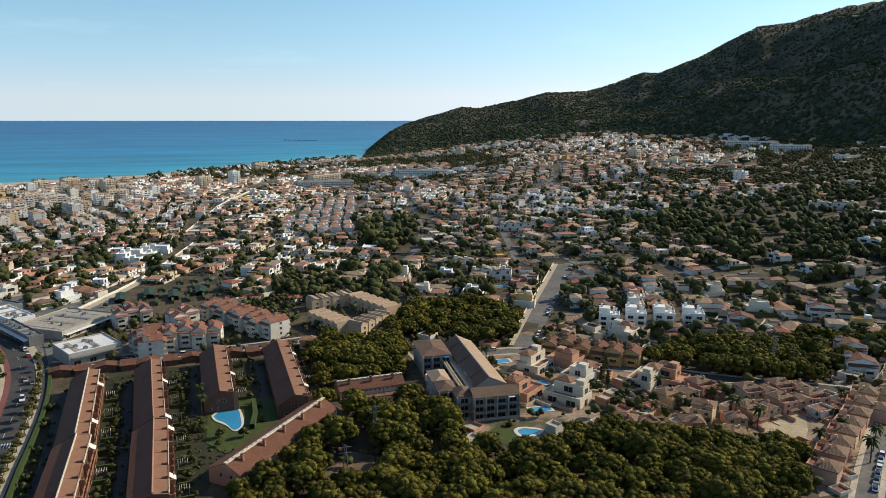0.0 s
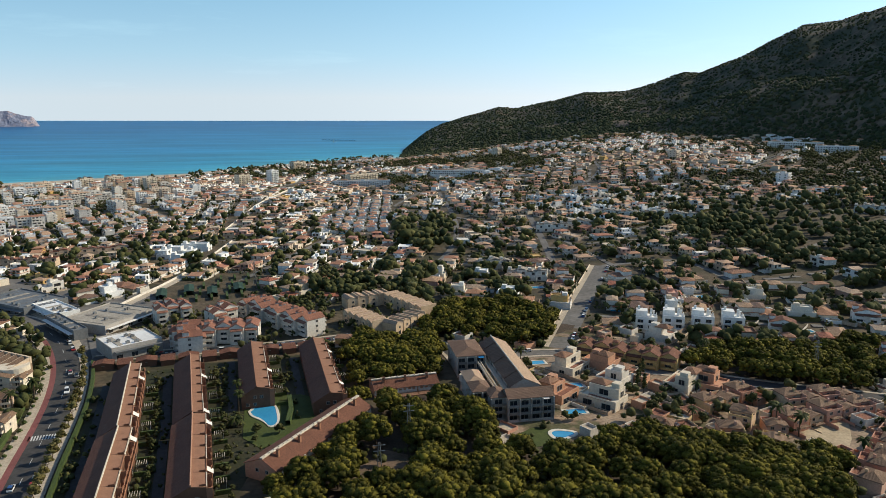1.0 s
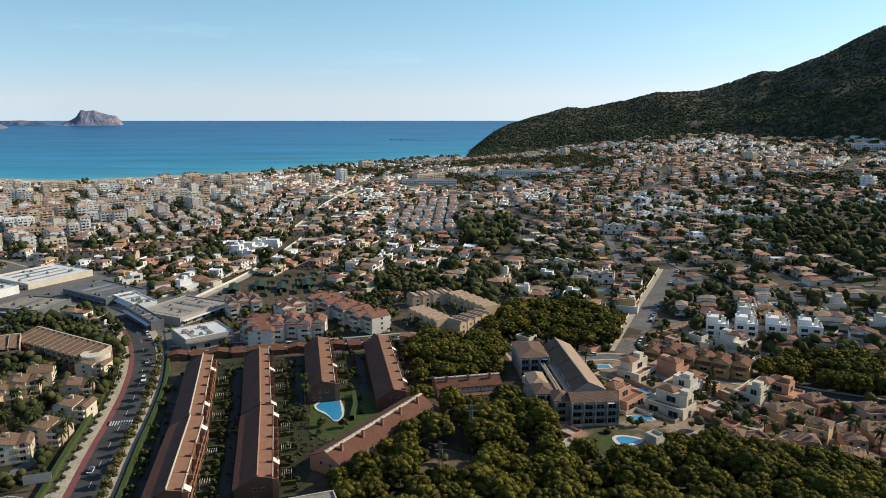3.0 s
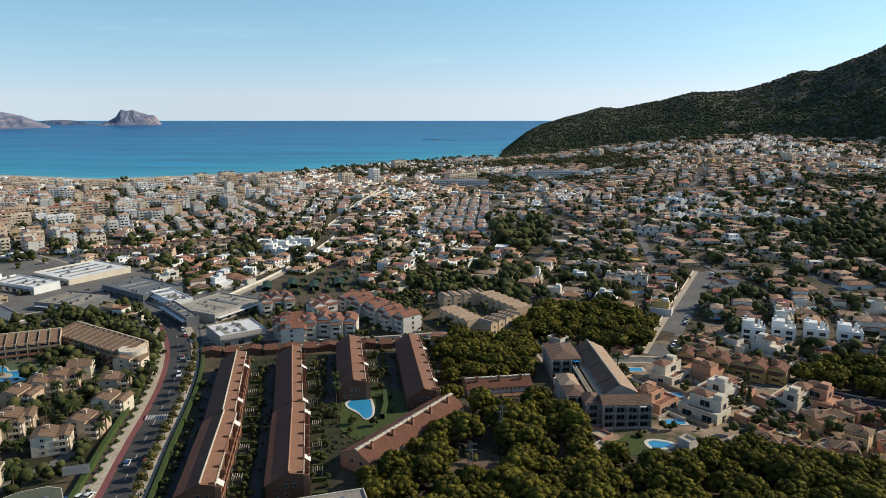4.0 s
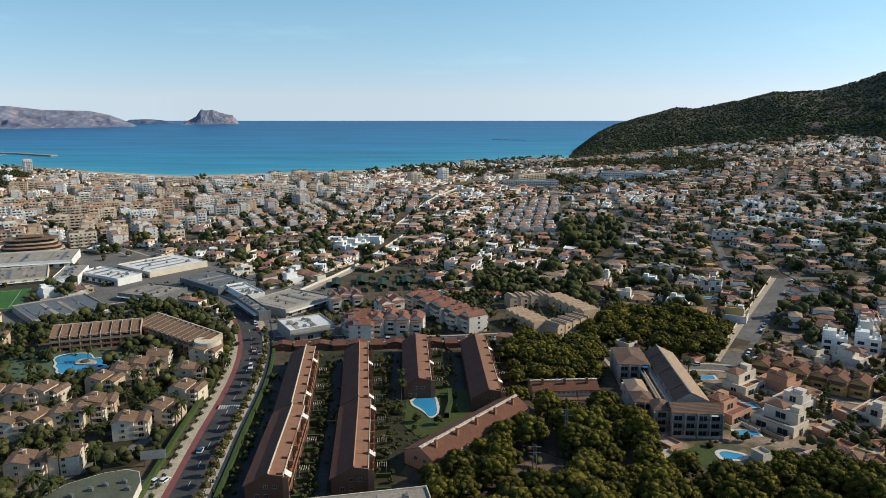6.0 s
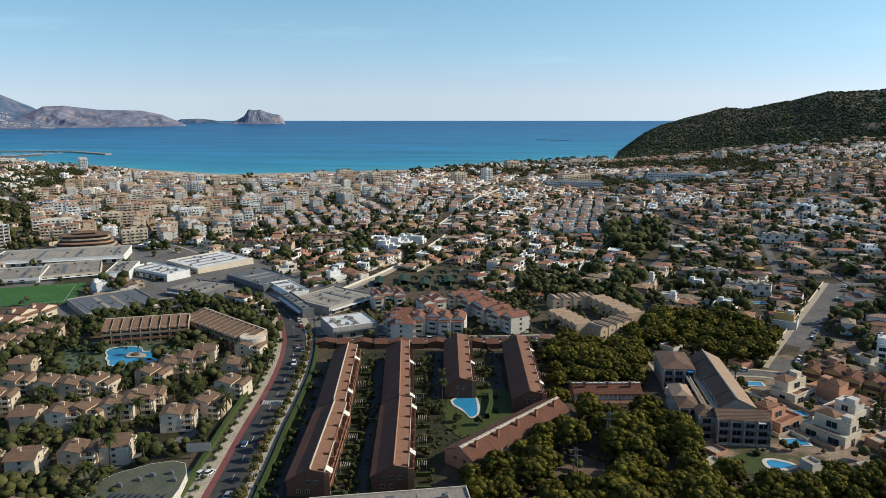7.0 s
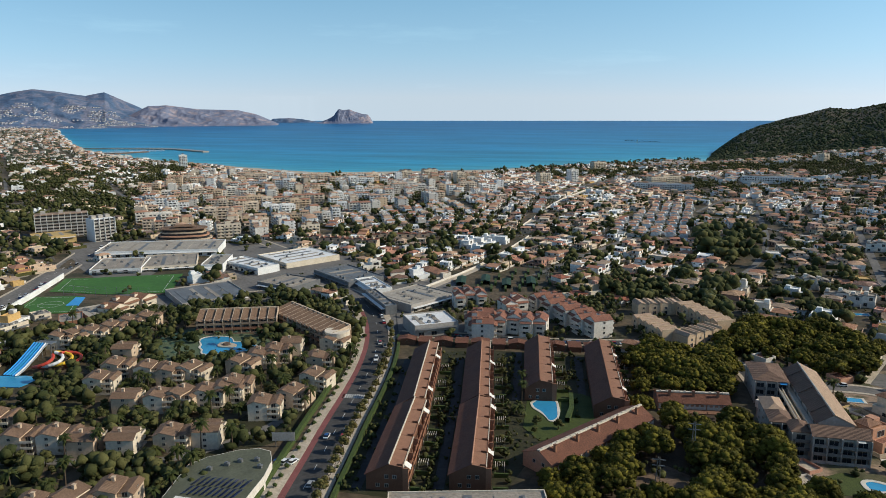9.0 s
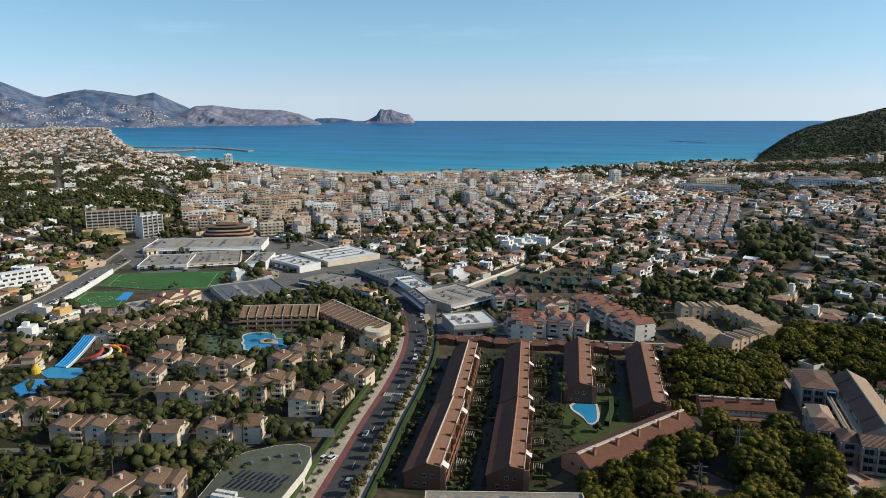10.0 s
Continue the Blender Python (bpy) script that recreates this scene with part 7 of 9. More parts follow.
# ---- halls and shops ----
def hall(name, label, cx, cy, L, turn, depth, h, wall, top, bits=4):
    g, parts = Geo(), []
    g.box(-L / 2, L / 2, -depth / 2, depth / 2, -3, h)
    for q in ((-L / 2, L / 2, -depth / 2, -depth / 2 + 0.3), (-L / 2, L / 2, depth / 2 - 0.3, depth / 2), (-L / 2, -L / 2 + 0.3, -depth / 2 + 0.3, depth / 2 - 0.3), (L / 2 - 0.3, L / 2, -depth / 2 + 0.3, depth / 2 - 0.3)):
        g.box(*q, h + 0.003, h + 0.7)
    parts.append(("roof", Geo().box(-L / 2 + 0.3, L / 2 - 0.3, -depth / 2 + 0.3, depth / 2 - 0.3, h, h + 0.1).mesh("roof", top), None))
    rng = random.Random(int(cx * 7 + cy))
    for i in range(bits):
        x, y = rng.uniform(-L / 2 + 3, L / 2 - 3), rng.uniform(-depth / 2 + 3, depth / 2 - 3)
        parts.append(("roof_unit", Geo().box(x - 0.9, x + 0.9, y - 0.6, y + 0.6, h + 0.1, h + 1.2).tube(x, y, h + 1.2, h + 1.5, 0.45, 0.45, 10).mesh("roof_unit", M_STEEL), None))
    for k in range(int(L / 7)):
        parts.append(("window", WIN["b"], face_at(-L / 2 + 3.5 + k * 7, -depth / 2, 0.6, 0)))
    for k in range(int(L / 9)):
        parts.append(("roof_light", Geo().box(-L / 2 + 4 + k * 9, -L / 2 + 6.5 + k * 9, -depth * 0.35, depth * 0.35, h + 0.1, h + 0.28).mesh("roof_light", (M_GREYROOF, M_CONCRETE, M_FLATROOF)[(k + int(cx)) % 3]), None))
    parts.append(("canopy", Geo().box(-L / 2 + 1, L / 2 - 1, -depth / 2 - 2.2, -depth / 2, h - 1.5, h - 1.25).mesh("canopy", M_WHITE if int(cy) % 2 else M_GREYROOF), None))
    ob = stamp(name, label, "hall", g.mesh(name, wall), parts, spot(cx, cy, turn))
    for k in np.arange(-L / 2, L / 2 + 1, 10):
        take(cx + k * math.cos(radians(turn)), cy + k * math.sin(radians(turn)), depth * 0.55)
    return ob


HALLS = ((M_GREYROOF, M_GREYROOF), (M_GREYW, M_CONCRETE), (M_GREYROOF, M_GREYROOF), (M_WHITE, M_WHITEROOF), (M_WHITE, M_CONCRETE), (M_WHITE, M_FLATROOF), (M_CREAM, M_FLATROOF), (M_WHITE, M_CONCRETE), (M_WHITE, M_WHITEROOF), (M_CREAM, M_WHITEROOF), (M_GREYROOF, M_FLATROOF), (M_GREYW, M_GREYROOF), (M_CREAM, M_CONCRETE), (M_CREAM, M_CONCRETE), (M_BRICKLIT, M_FLATROOF), (M_GREYW, M_CONCRETE))
for (cx, cy, L, turn, depth, h), (wall, top) in zip(SHOP_HALLS, HALLS):
    hall("shop_hall", "low flat-roofed commercial hall with rooftop units", cx, cy, L, turn, depth, h * 0.82, wall, top, 7)
cx, cy, L, turn, depth, h = YELLOW_SHED[0]
hall("yellow_shed", "long low shed with a yellow roof", cx, cy, L, turn, depth, h, M_YELLOW, M_YELLOW, 0)
q = MARKET_HALL[0]
mx, my = sum(q[0::2]) / 4, sum(q[1::2]) / 4
hall("supermarket", "supermarket with a bright white flat roof", mx, my, 24, math.degrees(math.atan2(q[3] - q[1], q[2] - q[0])), 22, 6, M_GREYW, M_WHITEROOF, 6)
sx, sy = SOLAR_EDGE[2]
sh = thing("solar_hall", "flat green-grey roofed hall carrying solar panels", "hall", spot(sx, sy))
edge = [(x - sx, y - sy) for x, y in SOLAR_EDGE]
part("wall", Geo().prism(edge, -2, 4.75), M_OFFWHITE, sh, "white rendered wall")
mid = (sum(p[0] for p in edge) / len(edge), sum(p[1] for p in edge) / len(edge))
inner = [(mid[0] + (x - mid[0]) * 0.985, mid[1] + (y - mid[1]) * 0.985) for x, y in edge]
part("roof", Geo().prism(inner, 4.7, 4.78), M_GREENROOF, sh, "green-grey roofing felt")
for i in range(9):
    for j in range(2):
        part("solar_panel", slab([(-0.75, -2.4, 0.2), (0.75, -2.4, 0.75), (0.75, 2.4, 0.75), (-0.75, 2.4, 0.2)], 0.07), M_SOLAR, sh, "dark blue solar panel", pose(-120 + i * 1.95 - sx, 178.5 + j * 5.6 + i * 0.15 - sy, 4.8, 0, 0, -8))
for i in range(5):
    part("roof_duct", Geo().box(-1.6, 1.6, -0.7, 0.7, 0, 1.3), M_AWNING, sh, "pale rooftop duct box", pose(-119 + (i % 3) * 3.6 - sx, 170 + (i // 3) * 2.4 - sy, 4.78))
for i, (dx, dy) in enumerate(((1, 9), (4, 12), (9, 14), (12, 10), (-3, 5))):
    part("roof_unit", Geo().box(-0.8, 0.8, -0.6, 0.6, 0, 1.0).tube(0, 0, 1.0, 1.3, 0.4, 0.4, 10), M_STEEL, sh, "grey rooftop air unit", pose(mid[0] + dx - 4, mid[1] + dy - 2, 4.78))
for q in np.linspace(0, 1, 5):
    take(SOLAR_EDGE[0][0] + q * 14, SOLAR_EDGE[0][1] + q * 30, 10)
cx, cy, L, turn = FLAT_NEAR[0]
hall("flat_roofed_building", "low building with gravel roofs, parapets and solar panels", cx, cy - 5, L, turn, 12, 7, M_CREAM, M_FLATROOF, 8)
cx, cy, L, turn = CLUB_HOUSE[0]
ridged_block("club_building", "stepped orange and white club building", cx, cy, L, turn, 11, 2, M_CREAM, M_TILETERRA, 11, "club building")

# ---- towers and long blocks ----
for x, y, w, h in TOWERS:
    h *= 0.68
    body, parts = flats_model(w, 13, max(3, round(h / 2.9)), M_WHITE if w < 16 else M_CREAM, False)
    stamp("apartment_tower", "tall pale apartment tower with balcony bands", "block of flats", body, parts, spot(x, y, 38), "apartment towers")
    take(x, y, w * 0.6)
def town_row(cx, cy, L, turn, d, h, tile, wall, label):
    """A row of stepped townhouses: each with a parapet or small roof, a stair head, dark doors and a walled yard."""
    n = max(2, round(L / 7))
    u = L / n
    a = radians(turn)
    for i in range(n):
        k = -L / 2 + u * (i + 0.5)
        key = ("row", round(u, 1), d, h, i % 3, tile.name, wall.name)
        if key not in MODELS:
            g, parts = Geo(), []
            hh = h + (0, 0.6, -0.4)[i % 3]
            g.tray(-u / 2 + 0.02, u / 2 - 0.02, -d / 2, d / 2, -3, 3.0, 0.8, 0.2)
            parts.append(("upper_storey", Geo().box(-u / 2 + 0.03, u / 2 - 0.03, -d / 2 + 2.2, d / 2 - 0.5, 3.0, hh).mesh("upper_storey", wall), None))
            parts.append(("roof", (Geo().gable(-u / 2 + 0.2, u / 2 - 0.2, -d / 2 + 2.2, d / 2 - 0.5, hh, 1.0, 0.15) if i % 3 else Geo().tray(-u / 2 + 0.04, u / 2 - 0.04, -d / 2 + 2.2, d / 2 - 0.5, hh, hh + 0.05, 0.6, 0.2)).mesh("roof", tile), None))
            parts.append(("stair_head", Geo().box(-u / 2 + 0.4, -u / 2 + 2.6, 0.5, 3.0, hh, hh + 2.0).mesh("stair_head", wall), None))
            parts.append(("window", WIN["d"], face_at(-u / 5, -d / 2, 0.2, 0)))
            parts.append(("window", WIN["d"], face_at(u / 6, -d / 2 + 2.2, 3.2, 0)))
            parts.append(("yard_wall", Geo().box(-u / 2, -u / 2 + 0.2, -d / 2 - 4, -d / 2, -2, 1.7).mesh("yard_wall", wall), None))
            MODELS[key] = (g.mesh("townhouse", wall), parts)
        x, y = cx + math.cos(a) * k, cy + math.sin(a) * k
        stamp("townhouse", label, "house", *MODELS[key], spot(x, y, turn, 0.4 * (i % 2)), "town rows")
        take(x, y, d * 0.7)


for i, (cx, cy, L, turn, d, h) in enumerate(LONG_BLOCKS):
    if math.hypot(cx, cy) > 800:
        body, parts = flats_model(max(L, 8), d, max(2, round(h / 3.4)), M_WHITE, False, "flat", M_FLATROOF)
        stamp("long_block", "long low white apartment block", "block of flats", body, parts, spot(cx, cy, turn), "long white blocks")
        for k in np.arange(-L / 2, L / 2 + 1, 9):
            take(cx + k * math.cos(radians(turn)), cy + k * math.sin(radians(turn)), d * 0.6)
    elif cx < 0:
        town_row(cx, cy, L, turn, 9, 5.6, M_TILERED, M_BEIGE, "beige townhouse in a row under red tiles")
    else:
        town_row(cx, cy, L, turn, 10, 5.8, M_FLATROOF, M_OFFWHITE, "white townhouse in a stepped row")
# slab hotel: white fins and floors before strips darkened for the recesses' shade
for (cx, cy, L, turn, d), f, wall, label in ((SLAB_HOTEL[0], 7, M_HOTEL, "slab hotel with white balcony fins and dark recesses"), (SLAB_HOTEL[1], 7, M_WHITE, "pale hotel tower with window bays")):
    g, parts = Geo(), []
    h = f * 2.9
    g.box(-L / 2, L / 2, -d / 2, d / 2, -4, h)
    for fl in range(f):
        parts.append(("balcony", Geo().tray(-L / 2, L / 2, -d / 2 - 1.5, -d / 2, fl * 2.9 - 0.2, fl * 2.9, 0.9, 0.12).mesh("balcony", M_GREYW), None))
        # one dark strip per floor paints the recess shade on the back wall
        parts.append(("glazing", Geo().box(-L / 2 + 0.5, L / 2 - 0.5, -d / 2 - 0.05, -d / 2, fl * 2.9 + 0.1, fl * 2.9 + 2.3).mesh("glazing", M_DARKWIN), None))
        for q in (-0.25, 0.25):
            parts.append(("window", WIN["b"], face_at(L / 2, q * d, fl * 2.9 + 0.3, 1)))
    for k in range(int(L / 4.6) + 1):
        x = -L / 2 + L * k / int(L / 4.6)
        parts.append(("fin", Geo().box(x - 0.2, x + 0.2, -d / 2 - 1.7, -d / 2, -3, h + 0.6).mesh("fin", M_WHITE), None))
    for k in range(3):
        parts.append(("lift_head", Geo().box(-L / 3 + k * L / 3 - 2, -L / 3 + k * L / 3 + 2, -2, 3, h, h + 2.6).mesh("lift_head", M_GREYW), None))
    stamp("hotel", label, "hotel", g.mesh("hotel", wall), parts, spot(cx, cy, turn - 10), "slab hotel")
    for k in np.arange(-L / 2, L / 2 + 1, 12):
        take(cx + k * math.cos(radians(turn)), cy + k * math.sin(radians(turn)), d * 0.8)
# round hotel: oval storeys stepping back
cx, cy, L, turn, d = ROUND_HOTEL[0]
oval = lambda a, b: [(a * math.copysign(abs(math.cos(q)) ** 0.7, math.cos(q)), b * math.copysign(abs(math.sin(q)) ** 0.7, math.sin(q))) for q in (2 * math.pi * i / 32 for i in range(32))]
parts = []
for fl in range(4):
    q = 1 - 0.09 * fl
    parts.append(("storey", Geo().prism(oval(L * 0.52 * q - 2, 15 * q - 2), fl * 3, fl * 3 + 3).mesh("storey", M_DARKWIN), None))
    parts.append(("balcony_band", Geo().prism(oval(L * 0.52 * q, 15 * q), fl * 3 - 0.3, fl * 3 + 0.85).mesh("balcony_band", M_BEIGE if fl % 2 else M_SALMON), None))
parts.append(("roof", Geo().prism(oval(L * 0.40, 11), 12, 12.6).mesh("roof", M_TILETAN), None))
parts.append(("roof_room", Geo().hip(-9, 9, -4, 4, 14, 1.5, 0.5).mesh("roof_room", M_TILETAN), None))
stamp("hotel", "low rounded hotel with terraced orange balconies", "hotel", Geo().prism(oval(L * 0.52 + 1, 16), -4, -0.3).mesh("hotel", M_SALMON), parts, spot(cx, cy, turn, 0.3))
for k in np.arange(-L / 2, L / 2 + 1, 12):
    take(cx + k * math.cos(radians(turn)), cy + k * math.sin(radians(turn)), 16)
# white apartments stepping down in long terraces
cx, cy, L, turn, d = WHITE_STEPS[0]
parts = []
for fl in range(4):
    o = fl * 2.2
    parts.append(("storey", Geo().box(-L / 2 + o, L / 2 - o * 0.4, -d / 2 + 1.5 + o * 0.5, d / 2, fl * 2.8, fl * 2.8 + 2.75).mesh("storey", M_WHITE), None))
    parts.append(("balcony", Geo().tray(-L / 2 + o, L / 2 - o * 0.4, -d / 2 + o * 0.5, -d / 2 + 1.5 + o * 0.5, fl * 2.8 - 0.2, fl * 2.8, 0.9, 0.12).mesh("balcony", M_WHITE), None))
    for k in range(6):
        parts.append(("window", WIN["b"], face_at(-L / 2 + 4 + o + k * (L - 9 - o * 1.4) / 5, -d / 2 + 1.5 + o * 0.5, fl * 2.8 + 0.05, 0)))
stamp("apartment_block", "white apartments stepping up in long balconies", "block of flats", Geo().box(-L / 2, L / 2, -d / 2, d / 2, -3, -0.2).mesh("plinth", M_WHITE), parts, spot(cx, cy, turn))
for k in np.arange(-L / 2, L / 2 + 1, 10):
    take(cx + k * math.cos(radians(turn)), cy + k * math.sin(radians(turn)), d * 0.8)

# ---- the town between: districts of villas and flats ----


ROAD_CELLS = {}
for pts, half in ROADS:
    for p in fine(pts, 10):
        ROAD_CELLS.setdefault((int(p[0] // 30), int(p[1] // 30)), set()).add((tuple(pts), half))


def on_road(x, y, r):
    i, j = int(x // 30), int(y // 30)
    near = set().union(*(ROAD_CELLS.get((i + p, j + q), set()) for p in (-1, 0, 1) for q in (-1, 0, 1)))
    return any(from_path(x, y, p) < w + r for p, w in near)


def shore(x, y):
    """How far this side of the shore, or of the foot of the mountain, a place lies."""
    b = math.degrees(math.atan2(x, y))
    lim = np.interp(b, COAST_B, COAST_R) if b < 6.5 else np.interp(b, FOOT_B, FOOT_R)
    return lim - math.hypot(x, y)


R2 = random.Random(5)
FAR_WALLS, FAR_ROOFS, FAR_HOLES, FAR_FENCES, FAR_PATIOS, FAR_HEDGES, FAR_POOLS, FAR_STREETS, GREEN = Geo(), Geo(), Geo(), Geo(), Geo(), Geo(), Geo(), Geo(), []
TONES = ([], [])


def lay(g, r, o, x, y, z, turn, tone, tile):
    """Adds the walls, roofs and openings of one house to the town."""
    c, s = math.cos(turn), math.sin(turn)
    o.f = [o.f[k + i] for k in range(0, len(o.f), 6) for i in ((2, 4) if abs(o.v[k // 6 * 8][1] - o.v[k // 6 * 8 + 2][1]) < 0.2 else (3, 5))]
    for src, dst in ((g, FAR_WALLS), (r, FAR_ROOFS), (o, FAR_HOLES)):
        dst.add([(x + c * a - s * b, y + s * a + c * b, z + q) for a, b, q in src.v], src.f)
    TONES[0].extend([tone] * len(g.v))
    TONES[1].extend([tile] * len(r.v))


def holes(o, x0, x1, y0, y1, z, rng, n=2):
    """Dark windows and doors on the four walls of a block."""
    for s in range(4):
        a, b = (x0, x1) if s % 2 == 0 else (y0, y1)
        for i in range(n):
            c, q = a + (b - a) * (i + rng.uniform(0.3, 0.7)) / n, rng.uniform(0.45, 1.1)
            lo = z + rng.choice((0.1, 0.9, 0.9))
            if s % 2 == 0:
                y = y0 if s == 0 else y1
                o.box(c - q, c + q, y - 0.05, y + 0.05, lo, z + 2.2)
            else:
                x = x1 if s == 1 else x0
                o.box(x - 0.05, x + 0.05, c - q, c + q, lo, z + 2.2)


def far_villa(x, y, z, turn, rng, fine_look):
    """A low villa with a broken outline: hipped wings, an upper room, a porch, a terrace."""
    g, r, o = Geo(), Geo(), Geo()
    w, d, h = rng.uniform(10, 15.5), rng.uniform(7.5, 10.5), rng.uniform(2.9, 3.4)
    flat = rng.random() < 0.2
    if flat:
        g.tray(-w / 2, w / 2, -d / 2, d / 2, -3, h, 0.6, 0.25)
    else:
        g.box(-w / 2, w / 2, -d / 2, d / 2, -3, h)
        if rng.random() < 0.6:
            r.hip(-w / 2, w / 2, -d / 2, d / 2, h, rng.uniform(1.0, 1.5), 0.4)
        else:
            r.gable(-w / 2, w / 2, -d / 2, d / 2, h, rng.uniform(1.0, 1.4), 0.35)
    if rng.random() < 0.62:
        sx = rng.choice((-1, 1))
        a, b = sorted((sx * w / 2, sx * (w / 2 - w * rng.uniform(0.4, 0.8))))
        c, e = -d / 2 + rng.uniform(0, 1.6), d / 2 + rng.uniform(0, 0.8)
        g.box(a, b, c, e, h - 0.1 if not flat else h, 5.7)
        if flat or rng.random() < 0.25:
            g.box(a, b, c, c + 0.2, 5.7, 6.3).box(a, b, e - 0.2, e, 5.7, 6.3)
        else:
            r.hip(a, b, c, e, 5.7, rng.uniform(0.9, 1.4), 0.35)
        if fine_look:
            holes(o, a, b, c, e, 3.1, rng, 1 + (b - a > 6))
    if rng.random() < 0.6:
        q, k = rng.uniform(2.5, 5), rng.choice((-1, 1))
        a, b = sorted((k * w / 2, k * (w / 2 + q)))
        g.tray(a + 0.02 * k, b + 0.02 * k, -d / 2 + 1, d / 2 - rng.uniform(0, 3), -3, rng.choice((0.5, 2.5, 2.7)), 0.8, 0.2)
    if rng.random() < 0.5:
        r.gable(-2, 2, -d / 2 - 2.2, -d / 2, 2.4, 0.6, 0.1)
        g.box(-1.9, -1.6, -d / 2 - 2.1, -d / 2 - 1.8, -2, 2.4).box(1.6, 1.9, -d / 2 - 2.1, -d / 2 - 1.8, -2, 2.4)
    if fine_look:
        holes(o, -w / 2, w / 2, -d / 2, d / 2, 0, rng, 2)
        if rng.random() < 0.6:
            g.box(0.6, 1.2, 0.2, 0.8, h, h + 2.4)
    else:
        for s in (-1, 1):
            o.box(s * w * 0.3 - 0.9, s * w * 0.3 + 0.9, -d / 2 - 0.05, -d / 2 + 0.05, 0.3, 2.2)
    # right of this line, dimmer light is put into darker house tones
    lay(g, r, o, x, y, z, turn, rng.random() if x < y * 0.15 else 0.36 + 0.64 * rng.random(), rng.random())


def far_terrace(x, y, z, turn, rng, fine_look, tone, tile, length):
    """Two or three townhouses that join their neighbours in a row."""
    n = rng.choice((2, 2, 3))
    u = length / n
    g, r, o = Geo(), Geo(), Geo()
    for i in range(n):
        a, b = -length / 2 + i * u, -length / 2 + (i + 1) * u - 0.03
        h, d = rng.choice((3.0, 5.4, 5.7, 6.0)), 4.2 + rng.uniform(-0.5, 0.5)
        g.box(a, b, -d, d, -3, h)
        if rng.random() < 0.65:
            r.gable(a + 0.1, b - 0.1, -d, d, h, 1.1, 0.1) if rng.random() < 0.4 else r.hip(a, b, -d, d, h, 1.2, 0.15)
        else:
            g.box(a, b, -d, -d + 0.2, h, h + 0.8).box(a, b, d - 0.2, d, h, h + 0.8).box(a + 0.4, a + 2.6, 0, 2.6, h, h + 2.1)
        g.box(b - 0.2, b, -d - 3.5, -d, -3, 1.7)
        if fine_look:
            for s in (-1, 1):
                o.box(a + 0.8, a + 2.6, s * d - 0.05, s * d + 0.05, 0.2, 2.2)
                if h > 4:
                    o.box(a + 1, a + u * 0.7, s * d - 0.05, s * d + 0.05, 3.1, 5.0)
        else:
            o.box(a + 1, a + u * 0.6, -d - 0.05, -d + 0.05, 0.3, 2.2)
    lay(g, r, o, x, y, z, turn, tone, tile)


def far_flats(x, y, z, turn, rng):
    """A long block of flats in stepped wings: white balcony bands, dark windows, tiled roofs and roof rooms."""
    g, r, o = Geo(), Geo(), Geo()
    f = rng.choice((3, 4, 4, 5, 5))
    w = rng.uniform(9, 14)
    n = rng.choice((1, 2, 2, 3))
    for i in range(n):
        x0, x1 = (i - n / 2) * w, (i - n / 2) * w + w - 0.04
        d, h = rng.uniform(4.5, 6), (f - rng.choice((0, 0, 1))) * 2.8
        off = rng.uniform(-1.5, 1.5)
        g.box(x0, x1, -d + off, d + off, -4, h)
        if rng.random() < 0.65:
            r.hip(x0, x1, -d + off, d + off, h, rng.uniform(0.9, 1.5), 0.2)
            if rng.random() < 0.5:
                g.box(x0 + 2, x0 + 4.5, off - 1.2, off + 1.2, h, h + 2.6)
        else:
            g.box(x0, x1, -d + off, -d + off + 0.2, h, h + 0.8).box(x0, x1, d + off - 0.2, d + off, h, h + 0.8)
            g.box(x0 + 2, x0 + 6, off - 1.5, off + 2, h, h + 2.5)
            r.hip(x0 + 2, x0 + 6, off - 1.5, off + 2, h + 2.5, 0.7, 0.2)
        for fl in range(round(h / 2.8)):
            q = fl * 2.8
            for s in (-1, 1):
                y0 = s * d + off
                ya, yb = sorted((y0 + s * 0.06, y0 + s * 1.3))
                a, b = x0 + 0.4, x0 + w * rng.choice((0.6, 0.75, 0.92))
                g.box(a, b, ya, yb, q - 0.15, q + 0.85)
                for e in range(2):
                    m = a + (b - a) * (0.28 + 0.46 * e)
                    o.box(m - (b - a) * 0.15, m + (b - a) * 0.13, y0 - 0.04, y0 + 0.04, q + 0.4, q + 2.15)
                if b < x1 - 2:
                    o.box(b + 0.5, b + 1.5, y0 - 0.04, y0 + 0.04, q + 0.9, q + 2.0)
            for x_ in (x0, x1):
                o.box(x_ - 0.04, x_ + 0.04, -0.5 * d + off - 0.5, -0.5 * d + off + 0.6, q + 0.9, q + 2.0)
    lay(g, r, o, x, y, z, turn, rng.choice((0.2, 0.3, 0.45, 0.5, 0.6, 0.62, 0.75)), rng.choice((0.1, 0.3, 0.3, 0.3, 0.5)))


def put(dst, src, x, y, z, turn):
    c, s = math.cos(turn), math.sin(turn)
    dst.add([(x + c * a - s * b, y + s * a + c * b, z + q) for a, b, q in src.v], src.f)


